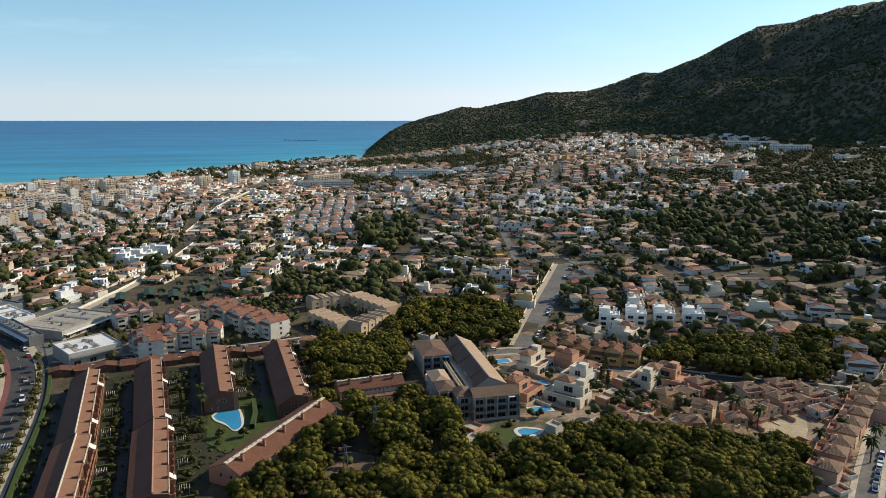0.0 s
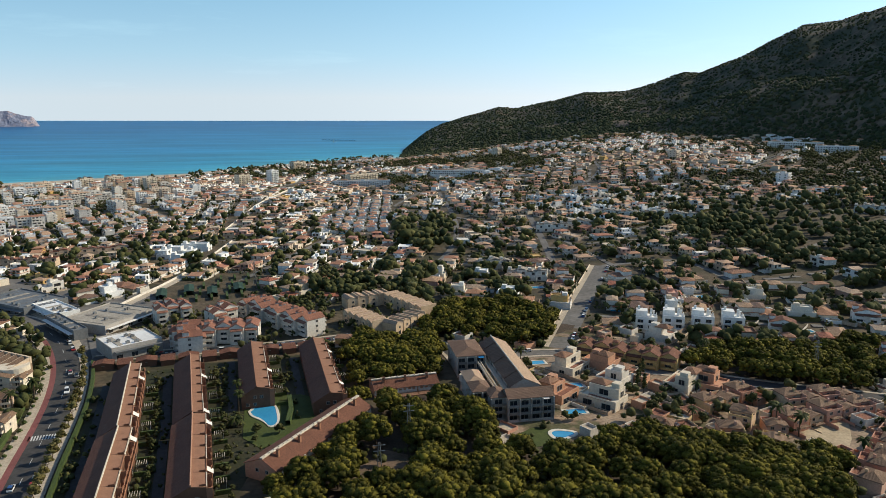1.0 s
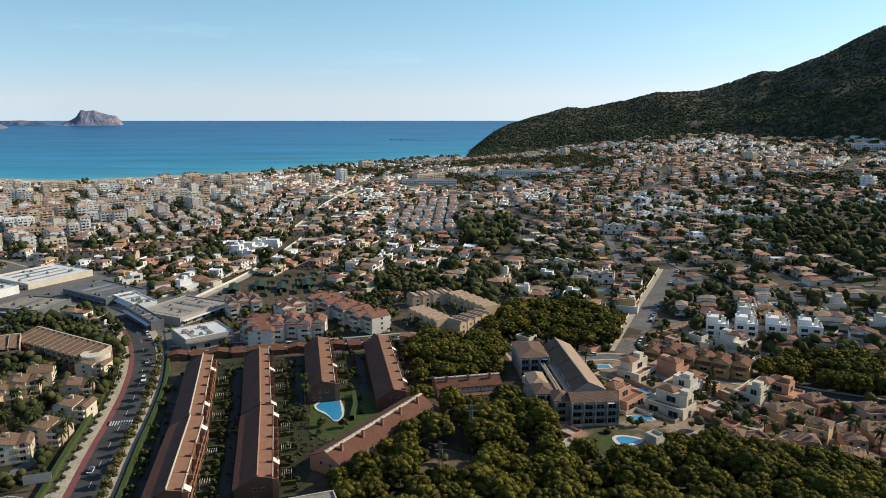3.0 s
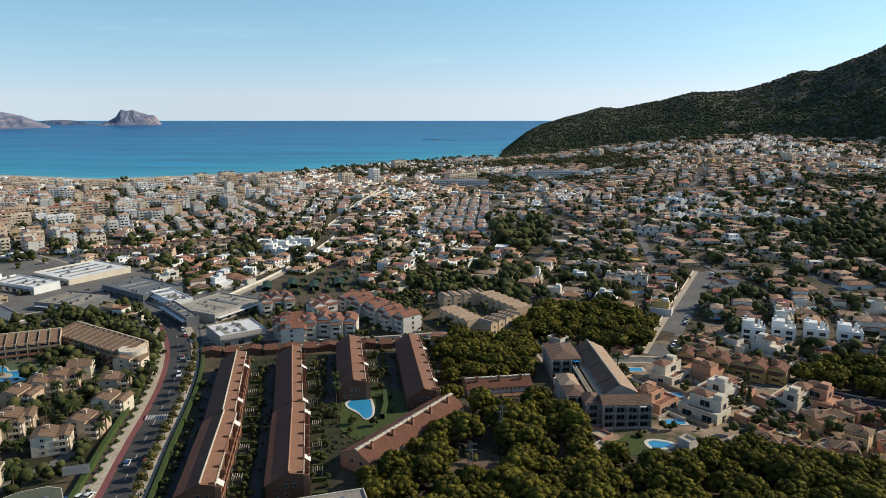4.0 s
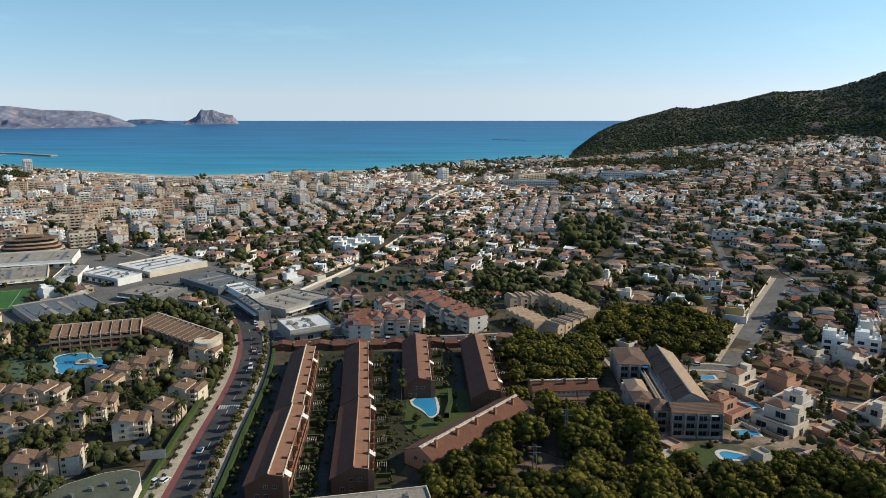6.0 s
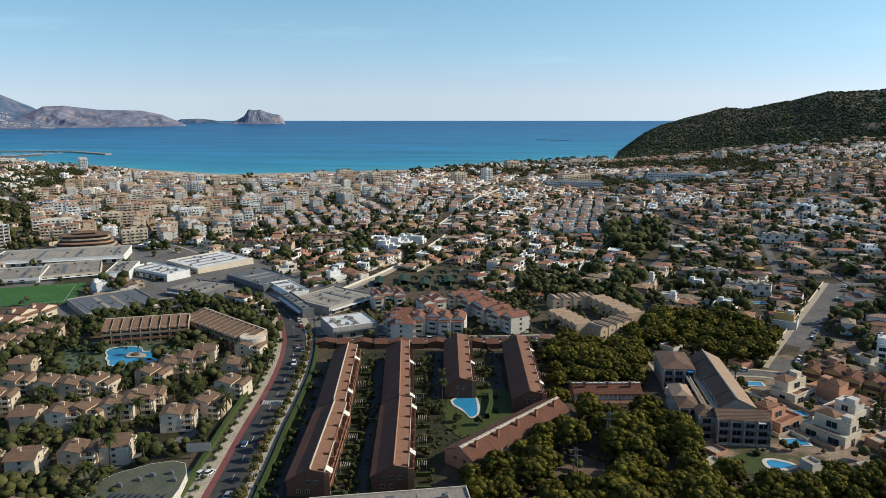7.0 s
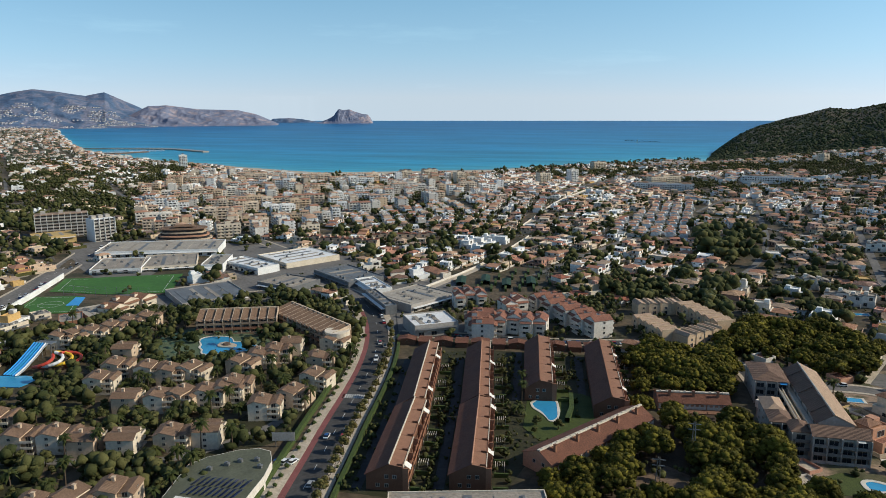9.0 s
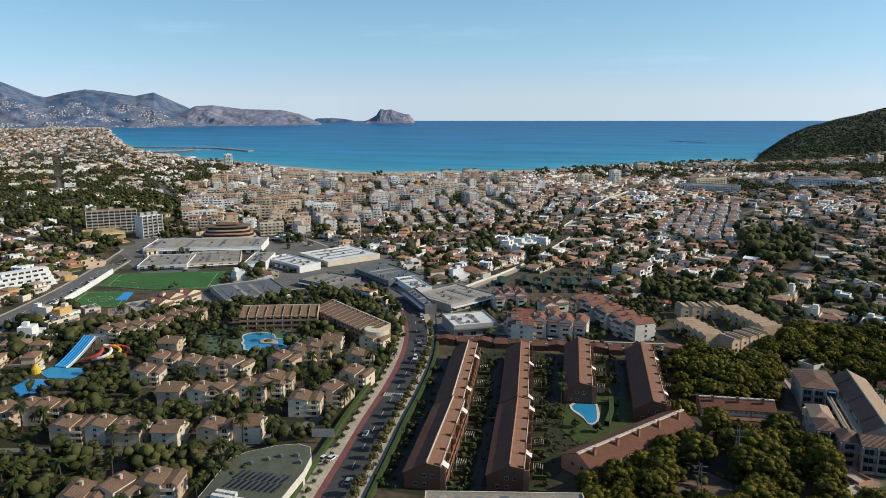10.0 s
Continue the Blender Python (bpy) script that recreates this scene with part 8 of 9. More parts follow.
def plot(x, y, turn, a, b, rng):
    """The garden of one house: a wall or hedge on its sides, a paved patio, now and then a pool."""
    z = gz(x, y)
    for x0, x1, y0, y1 in ((-a, a, -b, -b + 0.25), (-a, -a + 0.25, -b + 0.25, b)):
        q = rng.random()
        if q < 0.55:
            put(FAR_FENCES, Geo().box(x0, x1, y0, y1, -2, rng.uniform(1.2, 1.9)), x, y, z, turn)
        elif q < 0.85:
            put(FAR_HEDGES, Geo().box(x0 - 0.4, x1 + 0.4, y0 - 0.4, y1 + 0.4, -2, rng.uniform(1.5, 2.6)), x, y, z, turn)
    px, py = rng.uniform(-a + 3, a - 3), rng.uniform(-b + 2, b - 2)
    if rng.random() < 0.7:
        put(FAR_PATIOS, Geo().box(px - rng.uniform(3, 6), px + rng.uniform(3, 6), py - rng.uniform(2, 5), py + rng.uniform(2, 5), -2, 0.18), x, y, z, turn)
    if rng.random() < 0.11:
        put(FAR_POOLS, Geo().box(-a + 1.5, -a + 4, -3.5, 3.5, -1, 0.35), x, y, z, turn)


def fence(x, y, turn, a, b, rng):
    put(FAR_FENCES, Geo().box(-a, a, -b, -b + 0.25, -2, 1.5).box(-a, -a + 0.25, -b + 0.25, b, -2, 1.5), x, y, gz(x, y), turn)


WAYS = (44, 68, 92, 116)


def lie(x, y):
    """Which of the street directions a district follows."""
    return int(min(3, max(0, 4.4 * float(field_noise(np.float64(x / 230 + 3), np.float64(y / 230))) - 0.2)))


CLEAR = ([(-105, 440), (-112, 500), (-62, 512), (-50, 460), (-60, 438)], [(-150, 352), (-150, 455), (-60, 462), (-14, 440), (14, 408), (14, 352)], [(10, 440), (48, 444), (84, 398), (64, 356), (30, 356), (8, 392)], NETTING, WOOD_NEAR, WOOD_EAST, WOOD_MID, WOOD_HOUSE, WOOD_SLOPE, WOOD_PARK, WOOD_RED, WOOD_FAR, WOOD_FAR_B, RESORT, FIELD, FIELD_SMALL, CAR_PARK, PINK_ROWS, TERRACES, VILLA_BELT, LAWN_POOL, SHOP_YARD,
         [(-352, 322), (-374, 428), (-292, 466), (-255, 405), (-262, 345), (-300, 322)], [(-130, 190), (-130, 372), (15, 372), (15, 335), (-85, 335), (-85, 190)], [(-90, 190), (-90, 345), (70, 345), (70, 190)])
for x, y in WHITE_VILLAS:
    take(x, y, 8)
count = {"near": 0, "mid": 0}
seen = {}
DU, DV = 15.0, 16.5
for k, way in enumerate(WAYS):
    ca, sa = math.cos(radians(way)), math.sin(radians(way))
    for i in range(-150, 151):
        for j in range(-140, 141):
            u, v = i * DU, j * DV + (0 if j % 2 else 4.0)
            x, y = u * ca - v * sa, u * sa + v * ca
            r = math.hypot(x, y)
            if y < 150 or r < 290 or r > 1950 or abs(x) > y * 1.3:
                continue
            if lie(x, y) != k:
                continue
            b = math.degrees(math.atan2(x, y))
            edge = shore(x, y)
            if edge < (45 if b < 6.5 else -10) or any(inside(x, y, q) for q in CLEAR):
                continue
            if i % 9 == 0 or j % 14 == 0:
                if r < 1400 and free(x, y, 4) and not on_road(x, y, 3):
                    half = (DU, 2.2) if j % 14 == 0 else (2.2, DV * 0.6)
                    put(FAR_STREETS, Geo().box(-half[0], half[0], -half[1], half[1], -2, 0.12 + 0.01 * (i % 5)), x, y, gz(x, y), radians(way))
                continue
            x, y = x + R2.uniform(-2, 2), y + R2.uniform(-2, 2)
            if not free(x, y, 5.5) or on_road(x, y, 5.5):
                continue
            cell = (int(x // 12), int(y // 12))
            if any((x - p) ** 2 + (y - q) ** 2 < 128 for a in (-1, 0, 1) for c in (-1, 0, 1) for p, q in seen.get((cell[0] + a, cell[1] + c), ())):
                for _ in range(1):
                    tx, ty = x + R2.uniform(-6, 6), y + R2.uniform(-6, 6)
                    if not on_road(tx, ty, 2.5) and free(tx, ty, 0):
                        GREEN.append((tx, ty, R2.uniform(0.5, 1.5)))
                continue
            seen.setdefault(cell, []).append((x, y))
            wild = float(field_noise(np.float64(x / 120), np.float64(y / 120 + 9)))
            rows = float(field_noise(np.float64(x / 95 + 40), np.float64(y / 95)))
            if (inside(x, y, GREEN_BELT) and R2.random() < 0.55) or (b < -27 and r > 640 and edge > 200 and not inside(x, y, FLATS_ZONE) and R2.random() < 0.42) or wild + R2.uniform(-0.2, 0.2) > (0.78 if b < 5 else (0.76 if r < 800 else 0.68) if b < 18 else 0.64) or (b > 9 and r > 1250 and R2.random() < 0.22):
                for _ in range(4):
                    GREEN.append((x + R2.uniform(-7, 7), y + R2.uniform(-7, 7), R2.uniform(0.9, 2.3)))
                continue
            z = gz(x, y)
            if inside(x, y, FLATS_ZONE) and R2.random() < 0.75:
                if free(x, y, 13) and R2.random() < 0.8:
                    far_flats(x, y, z, radians(30 + R2.choice((0, 0, 90)) + R2.uniform(-8, 8)), R2)
                    take(x, y, 13)
                else:
                    for _ in range(3):
                        GREEN.append((x + R2.uniform(-7, 7), y + R2.uniform(-7, 7), R2.uniform(0.8, 1.9)))
                continue
            turn = way + R2.choice((0, 90, 180, 270)) + R2.uniform(-6, 6)
            if r < 395:
                flat = R2.random() < 0.07
                stamp("villa", "white flat-roofed villa in a garden" if flat else "pale rendered villa with a tiled roof", "house", *(R2.choice(CUBES) if flat else R2.choice(VILLAS)), spot(x, y, turn) @ Matrix.Diagonal((1.16, 1.16, 1.04, 1)), "town villas")
                count["near"] += 1
            elif r < 520:
                flat = R2.random() < 0.11
                stamp("house", "white flat-roofed house in a garden" if flat else "pale rendered house with a tiled roof", "house", *(R2.choice(SIMPLE_CUBES) if flat else R2.choice(SIMPLE)), spot(x, y, turn) @ Matrix.Diagonal((1.16, 1.16, 1.04, 1)), "town houses")
                count["mid"] += 1
            elif rows > 0.6:
                far_terrace(x, y, z, radians(way), R2, r < 1000, (rows * 7.3) % 0.62, (rows * 5.1 + 0.2 * R2.random()) % 1, DU)
            else:
                far_villa(x, y, z, radians(turn), R2, r < 1000)
            if r < 1150:
                plot(x, y, radians(way), DU / 2 - 0.2, DV / 2 - 0.4, R2)
            for _ in range((6 if r < 700 else 4 if r < 1000 else 2) + (2 if b > 16 else 0)):
                if R2.random() < 0.72:
                    a, q = R2.uniform(0, 6.28), R2.uniform(6.5, 11.5)
                    tx, ty = x + q * math.cos(a), y + q * math.sin(a)
                    if not on_road(tx, ty, 2.5) and free(tx, ty, 0):
                        GREEN.append((tx, ty, R2.choice((0.35, 0.45, 0.6, 0.8, 1.1, 1.8)) * R2.uniform(0.8, 1.2)))
for _ in range(4000):
    b, r = R2.uniform(-52, -36), math.sqrt(R2.uniform(1900 ** 2, 4100 ** 2))
    x, y = r * math.sin(radians(b)), r * math.cos(radians(b))
    if shore(x, y) > 45:
        if R2.random() < (0.5 if shore(x, y) > 330 else 0.93):
            far_villa(x, y, gz(x, y), R2.uniform(0, 3), R2, False)
        else:
            for _ in range(2):
                GREEN.append((x + R2.uniform(-14, 14), y + R2.uniform(-14, 14), R2.uniform(1.1, 2.0)))
def yards(poly, gap, n, turn):
    """Walled red-tiled terraces and sandy patios scattered between the houses."""
    for x, y in scatter_in(poly, gap, n):
        if free(x, y, 1.5) and not on_road(x, y, 3) and (x - 185) ** 2 + (y - 218) ** 2 > 200:
            a, b, h = R2.uniform(2, 4), R2.uniform(2, 4), R2.choice((0.4, 0.8, 2.2, 2.6))
            stamp("walled_terrace", "low walled terrace with a red tiled floor", "terrace", Geo().tray(-a, a, -b, b, -2, h, 0.9, 0.2).mesh("walled_terrace", R2.choice((M_CREAM, M_PINKW, M_OFFWHITE, M_SALMON))), [("terrace_floor", Geo().box(-a + 0.2, a - 0.2, -b + 0.2, b - 0.2, h - 0.05, h + 0.06).mesh("terrace_floor", R2.choice((M_TILERED, M_TILERED, M_PAVE))), None)], spot(x, y, turn + R2.choice((0, 8, -6))), "walled terraces")
            take(x, y, 2.5)


def scatter_in(poly, gap, n):
    xs, ys = [p[0] for p in poly], [p[1] for p in poly]
    out = []
    for _ in range(n):
        x, y = R2.uniform(min(xs), max(xs)), R2.uniform(min(ys), max(ys))
        if inside(x, y, poly) and all((x - a) ** 2 + (y - b) ** 2 > gap * gap for a, b in out):
            out.append((x, y))
    return out


yards(VILLA_BELT, 8, 500, 35)
yards(PINK_ROWS, 7, 500, 12)
for x, y in list(BIG_VILLAS) + list(WHITE_CUBES) + list(WHITE_HOUSES):
    for dx, dy in ((0, 0), (7, 5), (-6, 6)):
        fence(x + dx, y + dy, radians(35 + dx), 9, 8, R2)
for i in range(-16, 17):
    for j in range(-26, 27):
        tx, ty = sum(p[0] for p in TERRACES) / 4, sum(p[1] for p in TERRACES) / 4
        x, y = tx + i * 12.5 + j * 0.9, ty + j * 7.6
        if inside(x, y, TERRACES) and R2.random() < 0.74:
            g, r, o = Geo(), Geo(), Geo()
            r.gable(-3.3, 3.3, -2.2, 3.4, 3.0, 1.0, 0.1)
            g.gable_body(-3.3, 3.3, -3.6, 3.4, -2, 3.0, 0.9).box(-6.0, -3.62, -3.4, -3.2, -2, 1.8).box(-6.0, -5.8, -3.2, 3.4, -2, 1.8)
            o.box(-1.2, 0.6, -3.65, -3.55, 0.1, 2.1)
            lay(g, r, o, x + R2.uniform(-1.8, 1.8), y + R2.uniform(-1, 1), gz(x, y) + R2.uniform(-0.9, 1.4), 1.67 + R2.choice((0, 0, 1.57)) + R2.uniform(-0.1, 0.1), R2.random() * 0.5, R2.choice((0.1, 0.3, 0.65, 0.9, 0.5)))
            if R2.random() < 0.5:
                GREEN.append((x - 5.5, y, R2.uniform(0.4, 0.9)))
for name, label, geo, tones, mat in (("distant_houses", "hundreds of small white and cream houses", FAR_WALLS, TONES[0], M_FARWALL), ("distant_roofs", "terracotta roofs of the distant houses", FAR_ROOFS, TONES[1], M_FARTILE),
                                     ("distant_windows", "dark windows of the distant houses", FAR_HOLES, None, M_DARKWIN), ("garden_walls", "low white walls between the gardens", FAR_FENCES, None, M_GARDENWALL), ("garden_patios", "pale and red paved patios round the houses", FAR_PATIOS, None, M_PATIO),
                                     ("garden_hedges", "clipped hedges between the gardens", FAR_HEDGES, None, M_LEAF), ("distant_pools", "small blue garden pools", FAR_POOLS, None, M_POOLTILE), ("side_streets", "pale asphalt side streets between the gardens", FAR_STREETS, None, M_STREET)):
    me = geo.mesh(name, mat)
    if tones is not None:
        me.attributes.new("tone", "FLOAT", "POINT").data.foreach_set("value", tones)
    tagged(new(name, me), label, name.split("_")[1], kind="stuff")

# ---- trees ----
R3 = random.Random(9)


def scatter(poly, gap, n):
    """Random places inside an outline, kept apart."""
    xs, ys = [p[0] for p in poly], [p[1] for p in poly]
    out = []
    for _ in range(n):
        x, y = R3.uniform(min(xs), max(xs)), R3.uniform(min(ys), max(ys))
        if inside(x, y, poly) and all((x - a) ** 2 + (y - b) ** 2 > gap * gap for a, b in out):
            out.append((x, y))
    return out


for poly, gap, big, label in ((WOOD_NEAR, 6.4, 1.2, "green-gold umbrella pine in the dense wood"), (WOOD_EAST, 6.4, 1.2, "green-gold umbrella pine in the dense wood"), (WOOD_MID, 6.3, 1.15, "green pine in a wood between the streets"),
                              (WOOD_HOUSE, 6.3, 1.2, "broad dark pine beside a villa"), ([(14, 255), (14, 345), (62, 345), (58, 300), (30, 282)], 6.3, 1.0, "broad dark pine beside a villa"), (WOOD_SLOPE, 6.3, 1.15, "green pine on the wooded slope"), (TREE_ISLE, 6, 0.7, "pine on a planted traffic island"),
                              (WOOD_FAR, 12.5, 0.9, "dark pine in a far wood"), (WOOD_FAR_B, 12, 1.0, "dark pine in a far wood"), (WOOD_RED, 7.5, 1.0, "tall dark pine behind the flats"), (WOOD_PARK, 10.5, 1.0, "large dark pine in a park")):
    for x, y in scatter(poly, gap, 900):
        if inside(x, y, CLEARING) or inside(x, y, POOL_GAP) or inside(x, y, ROW_GAP) or not free(x, y, 1.5) or on_road(x, y, 1.5):
            continue
        if poly in (WOOD_PARK, WOOD_RED, TREE_ISLE) or math.hypot(x, y) > 420:
            GREEN.append((x, y, (2.6 if poly in (WOOD_FAR, WOOD_FAR_B, WOOD_PARK) else 1.8) * big * R3.uniform(0.75, 1.2)))
            continue
        tree("pine_tree", R3.choice(PINES if poly in (WOOD_NEAR, WOOD_EAST) else PINES_MID), x, y, big * R3.uniform(0.75, 1.15), R3.uniform(0, 6.28), label, group="pines")
for x, y in PALMS_AT:
    tree("palm_tree", PALMS[R3.randrange(4)], x, y, R3.uniform(0.85, 1.15), R3.uniform(0, 6.28), "tall palm with a shaggy green crown", group="palms")
for x, y in CYPRESS_AT:
    tree("cypress", (trunk("trunk", 90, 2.0, 0.2, 0.2, 2), CYPRESS), x, y, 1.0, R3.uniform(0, 6.28), "dark slender cypress in a garden", group="cypresses")
for poly, gap, n, palms in ((RESORT, 4.0, 4200, 0.16), (VILLA_BELT, 6.5, 900, 0.10), (PINK_ROWS, 6.0, 900, 0.08)):
    for x, y in scatter(poly, gap, n):
        if free(x, y, 0.6) and not on_road(x, y, 0.8) and (x - 185) ** 2 + (y - 218) ** 2 > 150:
            r = math.hypot(x, y)
            q = R3.random()
            if q < palms:
                tree("palm_tree", R3.choice(PALMS), x, y, R3.uniform(0.7, 1.1), R3.uniform(0, 6.28), "palm in a planted garden", group="palms")
            elif q < 0.45 and r < 330:
                tree("garden_tree", R3.choice(BROADS), x, y, R3.uniform(0.5, 1.1), R3.uniform(0, 6.28), "dense dark green garden tree", group="garden trees")
            else:
                GREEN.append((x, y, R3.uniform(0.55, 1.3) * (1.25 if poly is RESORT else 1)))
for poly, gap, n, lo, hi in ((WOOD_NEAR, 4.0, 900, 0.4, 0.9), (WOOD_EAST, 4.0, 300, 0.4, 0.9), (WOOD_MID, 4.4, 500, 0.4, 0.9), (WOOD_SLOPE, 4.4, 500, 0.4, 0.9), (WOOD_HOUSE, 3.2, 500, 0.4, 0.8), ([(-84, 196), (-88, 322), (-60, 334), (10, 334), (14, 262), (-20, 240), (-30, 196)], 3.6, 1500, 0.25, 0.6), ([(-95, 348), (-95, 425), (0, 450), (80, 400), (75, 352)], 4.5, 900, 0.4, 1.2), (SHOP_YARD, 9, 60, 0.5, 0.9), (MALL, 11, 700, 0.5, 1.2)):
    for x, y in scatter(poly, gap, n):
        if not (inside(x, y, CLEARING) and R3.random() < 0.6) and not inside(x, y, LAWN_POOL) and free(x, y, 0.4) and not on_road(x, y, 1.0) and not (poly is MALL and (inside(x, y, FIELD) or inside(x, y, FIELD_SMALL))):
            GREEN.append((x, y, R3.uniform(lo, hi)))
av = fine(AV, 8.5)
for i, (x, y) in enumerate(av):
    (xa, ya), (xb, yb) = av[max(0, i - 1)], av[min(len(av) - 1, i + 1)]
    d = math.hypot(xb - xa, yb - ya)
    nx, ny = -(yb - ya) / d, (xb - xa) / d
    if y < 352:
        tree("street_tree", R3.choice(STREETS), x - nx * 7.2, y - ny * 7.2, R3.uniform(1.1, 1.7), R3.uniform(0, 6.28), "young street tree with yellowing leaves", group="street trees")
        sx, sy = x + nx * 9.2, y + ny * 9.2
        s = new("shrub", R3.choice(SHRUBS))
        s.matrix_basis = Matrix.Translation((sx, sy, gz(sx, sy) + 0.2)) @ Matrix.Scale(R3.uniform(1.0, 1.4), 4)
        tagged(s, "round clipped shrub in the footway", "shrub", "footway shrubs")
for b, n in ((-11, 5), (-8.5, 6), (-6, 10), (-5, 12), (-3.8, 10), (-2, 8), (0.5, 12), (2, 10), (3.5, 9), (5.2, 8), (-16, 4), (-21, 5)):
    for _ in range(n):
        r = np.interp(b, COAST_B, COAST_R) - R3.uniform(35, 150)
        a = radians(b + R3.uniform(-0.8, 0.8))
        GREEN.append((r * math.sin(a), r * math.cos(a), R3.uniform(2.0, 3.4)))
for _ in range(3200):
    b, r = R3.uniform(-40, 46), R3.uniform(300, 760)
    x, y = r * math.sin(radians(b)), r * math.cos(radians(b))
    if free(x, y, 1.5) and not on_road(x, y, 2.0) and not any(inside(x, y, q) for q in CLEAR) and not inside(x, y, MALL) and all((x - p) ** 2 + (y - q) ** 2 > 64 for a in (-1, 0, 1) for c in (-1, 0, 1) for p, q in seen.get((int(x // 12) + a, int(y // 12) + c), ())):
        GREEN.append((x, y, R3.choice((0.35, 0.45, 0.6, 0.9)) * R3.uniform(0.8, 1.2)))
rng = np.random.default_rng(4)


def grove(name, label, places, mat):
    vs, fs, k = [], [], 0
    for x, y, s in places:
        n = (6 if s > 1.2 else 4 if s > 0.6 else 2) if math.hypot(x, y) < 700 else (3 if math.hypot(x, y) < 900 or s > 1.5 else 1 if s < 0.6 else 2)
        z = gz(x, y)
        cs = [(x + rng.normal() * 1.3 * s, y + rng.normal() * 1.3 * s, z + (1.2 + rng.uniform(0, 3.0)) * s) for _ in range(n)]
        rs = [rng.uniform(0.8, 1.8) * s for _ in cs]
        if s > 1.2 and math.hypot(x, y) >= 900:
            cs = [(x + rng.normal() * 1.5 * s, y + rng.normal() * 1.5 * s, z + (0.8 + rng.uniform(0, 2.6)) * s) for _ in range(7)]
            rs = [rng.uniform(0.55, 1.05) * s for _ in cs]
        v, f, m = clumps(rng, cs, rs, BALL0 if math.hypot(x, y) < 950 else BLOB, 0.9, 0.4)
        vs += v
        fs += [q + k for q in f]
        k += m
        if math.hypot(x, y) < 540:
            nt = (7 if s > 0.6 else 5) * n
            d = rng.normal(size=(nt, 3))
            d /= np.linalg.norm(d, axis=1)[:, None]
            pick = rng.integers(0, n, nt)
            mid = np.array(cs)[pick] + d * np.array(rs)[pick][:, None] * rng.uniform(0.85, 1.2, (nt, 1))
            vs.append((mid[:, None, :] + rng.normal(size=(nt, 3, 3)) * 0.3 * s ** 0.5).reshape(-1, 3))
            fs.append(k + np.arange(3 * nt).reshape(-1, 3))
            k += 3 * nt
    tagged(new(name, soup(name, vs, fs, mat)), label, "trees", kind="stuff")


grove("garden_trees", "dark green garden trees among the houses", [p for p in GREEN if math.hypot(p[0], p[1]) < 1750], M_LEAF)
grove("outlying_trees", "trees beyond the town, greyed in colour for haze", [p for p in GREEN if math.hypot(p[0], p[1]) >= 1750], M_FARLEAF)
vs, fs, k = [], [], 0
for poly, n in ((GREEN_BELT, 300),):
    for x, y in scatter(poly, 7, n):
        z = gz(x, y)
        cs = [(x + rng.normal() * 2.2, y + rng.normal() * 2.2, z + 2.5 + rng.uniform(0, 3.5)) for _ in range(6)]
        v, f, m = clumps(rng, cs, [rng.uniform(1.8, 3.0) for _ in cs], BALL0, 0.85, 0.3)
        vs += v
        fs += [q + k for q in f]
        k += m
tagged(new("orchard_trees", soup("orchard_trees", vs, fs, M_LEAF)), "olive-green orchards and pines outside the town", "trees", kind="stuff")
vs, fs, k = [], [], 0
for _ in range(16000):
    b, q = rng.uniform(7, 46), rng.uniform(0, 1) ** 1.2
    r = np.interp(b, FOOT_B, FOOT_R) - 20 + q * (np.interp(b, RIDGE_B, RIDGE_R) - np.interp(b, FOOT_B, FOOT_R))
    x, y = r * math.sin(math.radians(b)), r * math.cos(math.radians(b))
    v, f, m = clumps(rng, [(x, y, gz(x, y) + 1)], [rng.uniform(1.3, 3.8) * (1.3 - 0.55 * q)], BALL0, 0.9, 0.35)
    vs += v
    fs += [t + k for t in f]
    k += m
tagged(new("hillside_pines", soup("hillside_pines", vs, fs, M_SCRUB)), "dark pines and scrub over the hillsides", "trees", kind="stuff")

# ---- cars ----
def car_meshes(van=False):
    L, W_, h = (4.9, 1.95, 1.1) if van else (4.2, 1.75, 0.82)
    b = Geo()
    prof = [(-L / 2, 0.32), (L / 2, 0.32), (L / 2, 0.68), (L * 0.3, h), (-L * 0.46, h), (-L / 2, 0.72)]
    n = len(prof)
    b.add([(x, s * W_ / 2, z) for s in (-1, 1) for x, z in prof], [tuple(range(n)), tuple(range(2 * n - 1, n - 1, -1))] + [(i + n, (i + 1) % n + n, (i + 1) % n, i) for i in range(n)])
    g = Geo()
    top = 2.0 if van else 1.45
    q = [(-L * 0.45, h), (L * 0.26, h), (L * 0.08, top - 0.06), (-L * 0.36, top - 0.06)]
    g.add([(x, s * (W_ / 2 - (0.08 if i < 2 else 0.22)), z) for s in (-1, 1) for i, (x, z) in enumerate(q)], [(0, 1, 2, 3), (7, 6, 5, 4), (4, 5, 1, 0), (5, 6, 2, 1), (6, 7, 3, 2), (7, 4, 0, 3)])
    r = Geo().box(-L * 0.37, L * 0.09, -W_ / 2 + 0.2, W_ / 2 - 0.2, top - 0.06, top)
    wh = Geo()
    an = [2 * math.pi * i / 10 for i in range(10)]
    wh.add([(0.31 * math.cos(a), y, 0.31 * math.sin(a)) for y in (-0.1, 0.1) for a in an], [tuple(range(10)), tuple(range(19, 9, -1))] + [(i + 10, (i + 1) % 10 + 10, (i + 1) % 10, i) for i in range(10)])
    return b.mesh("car", M_WHITECAR if van else M_CARPAINT), g.mesh("cabin", M_GLASS), r.mesh("car_roof", M_WHITECAR if van else M_CARPAINT), wh.mesh("wheel", M_TYRE), L, W_


CAR, VAN = car_meshes(), car_meshes(True)


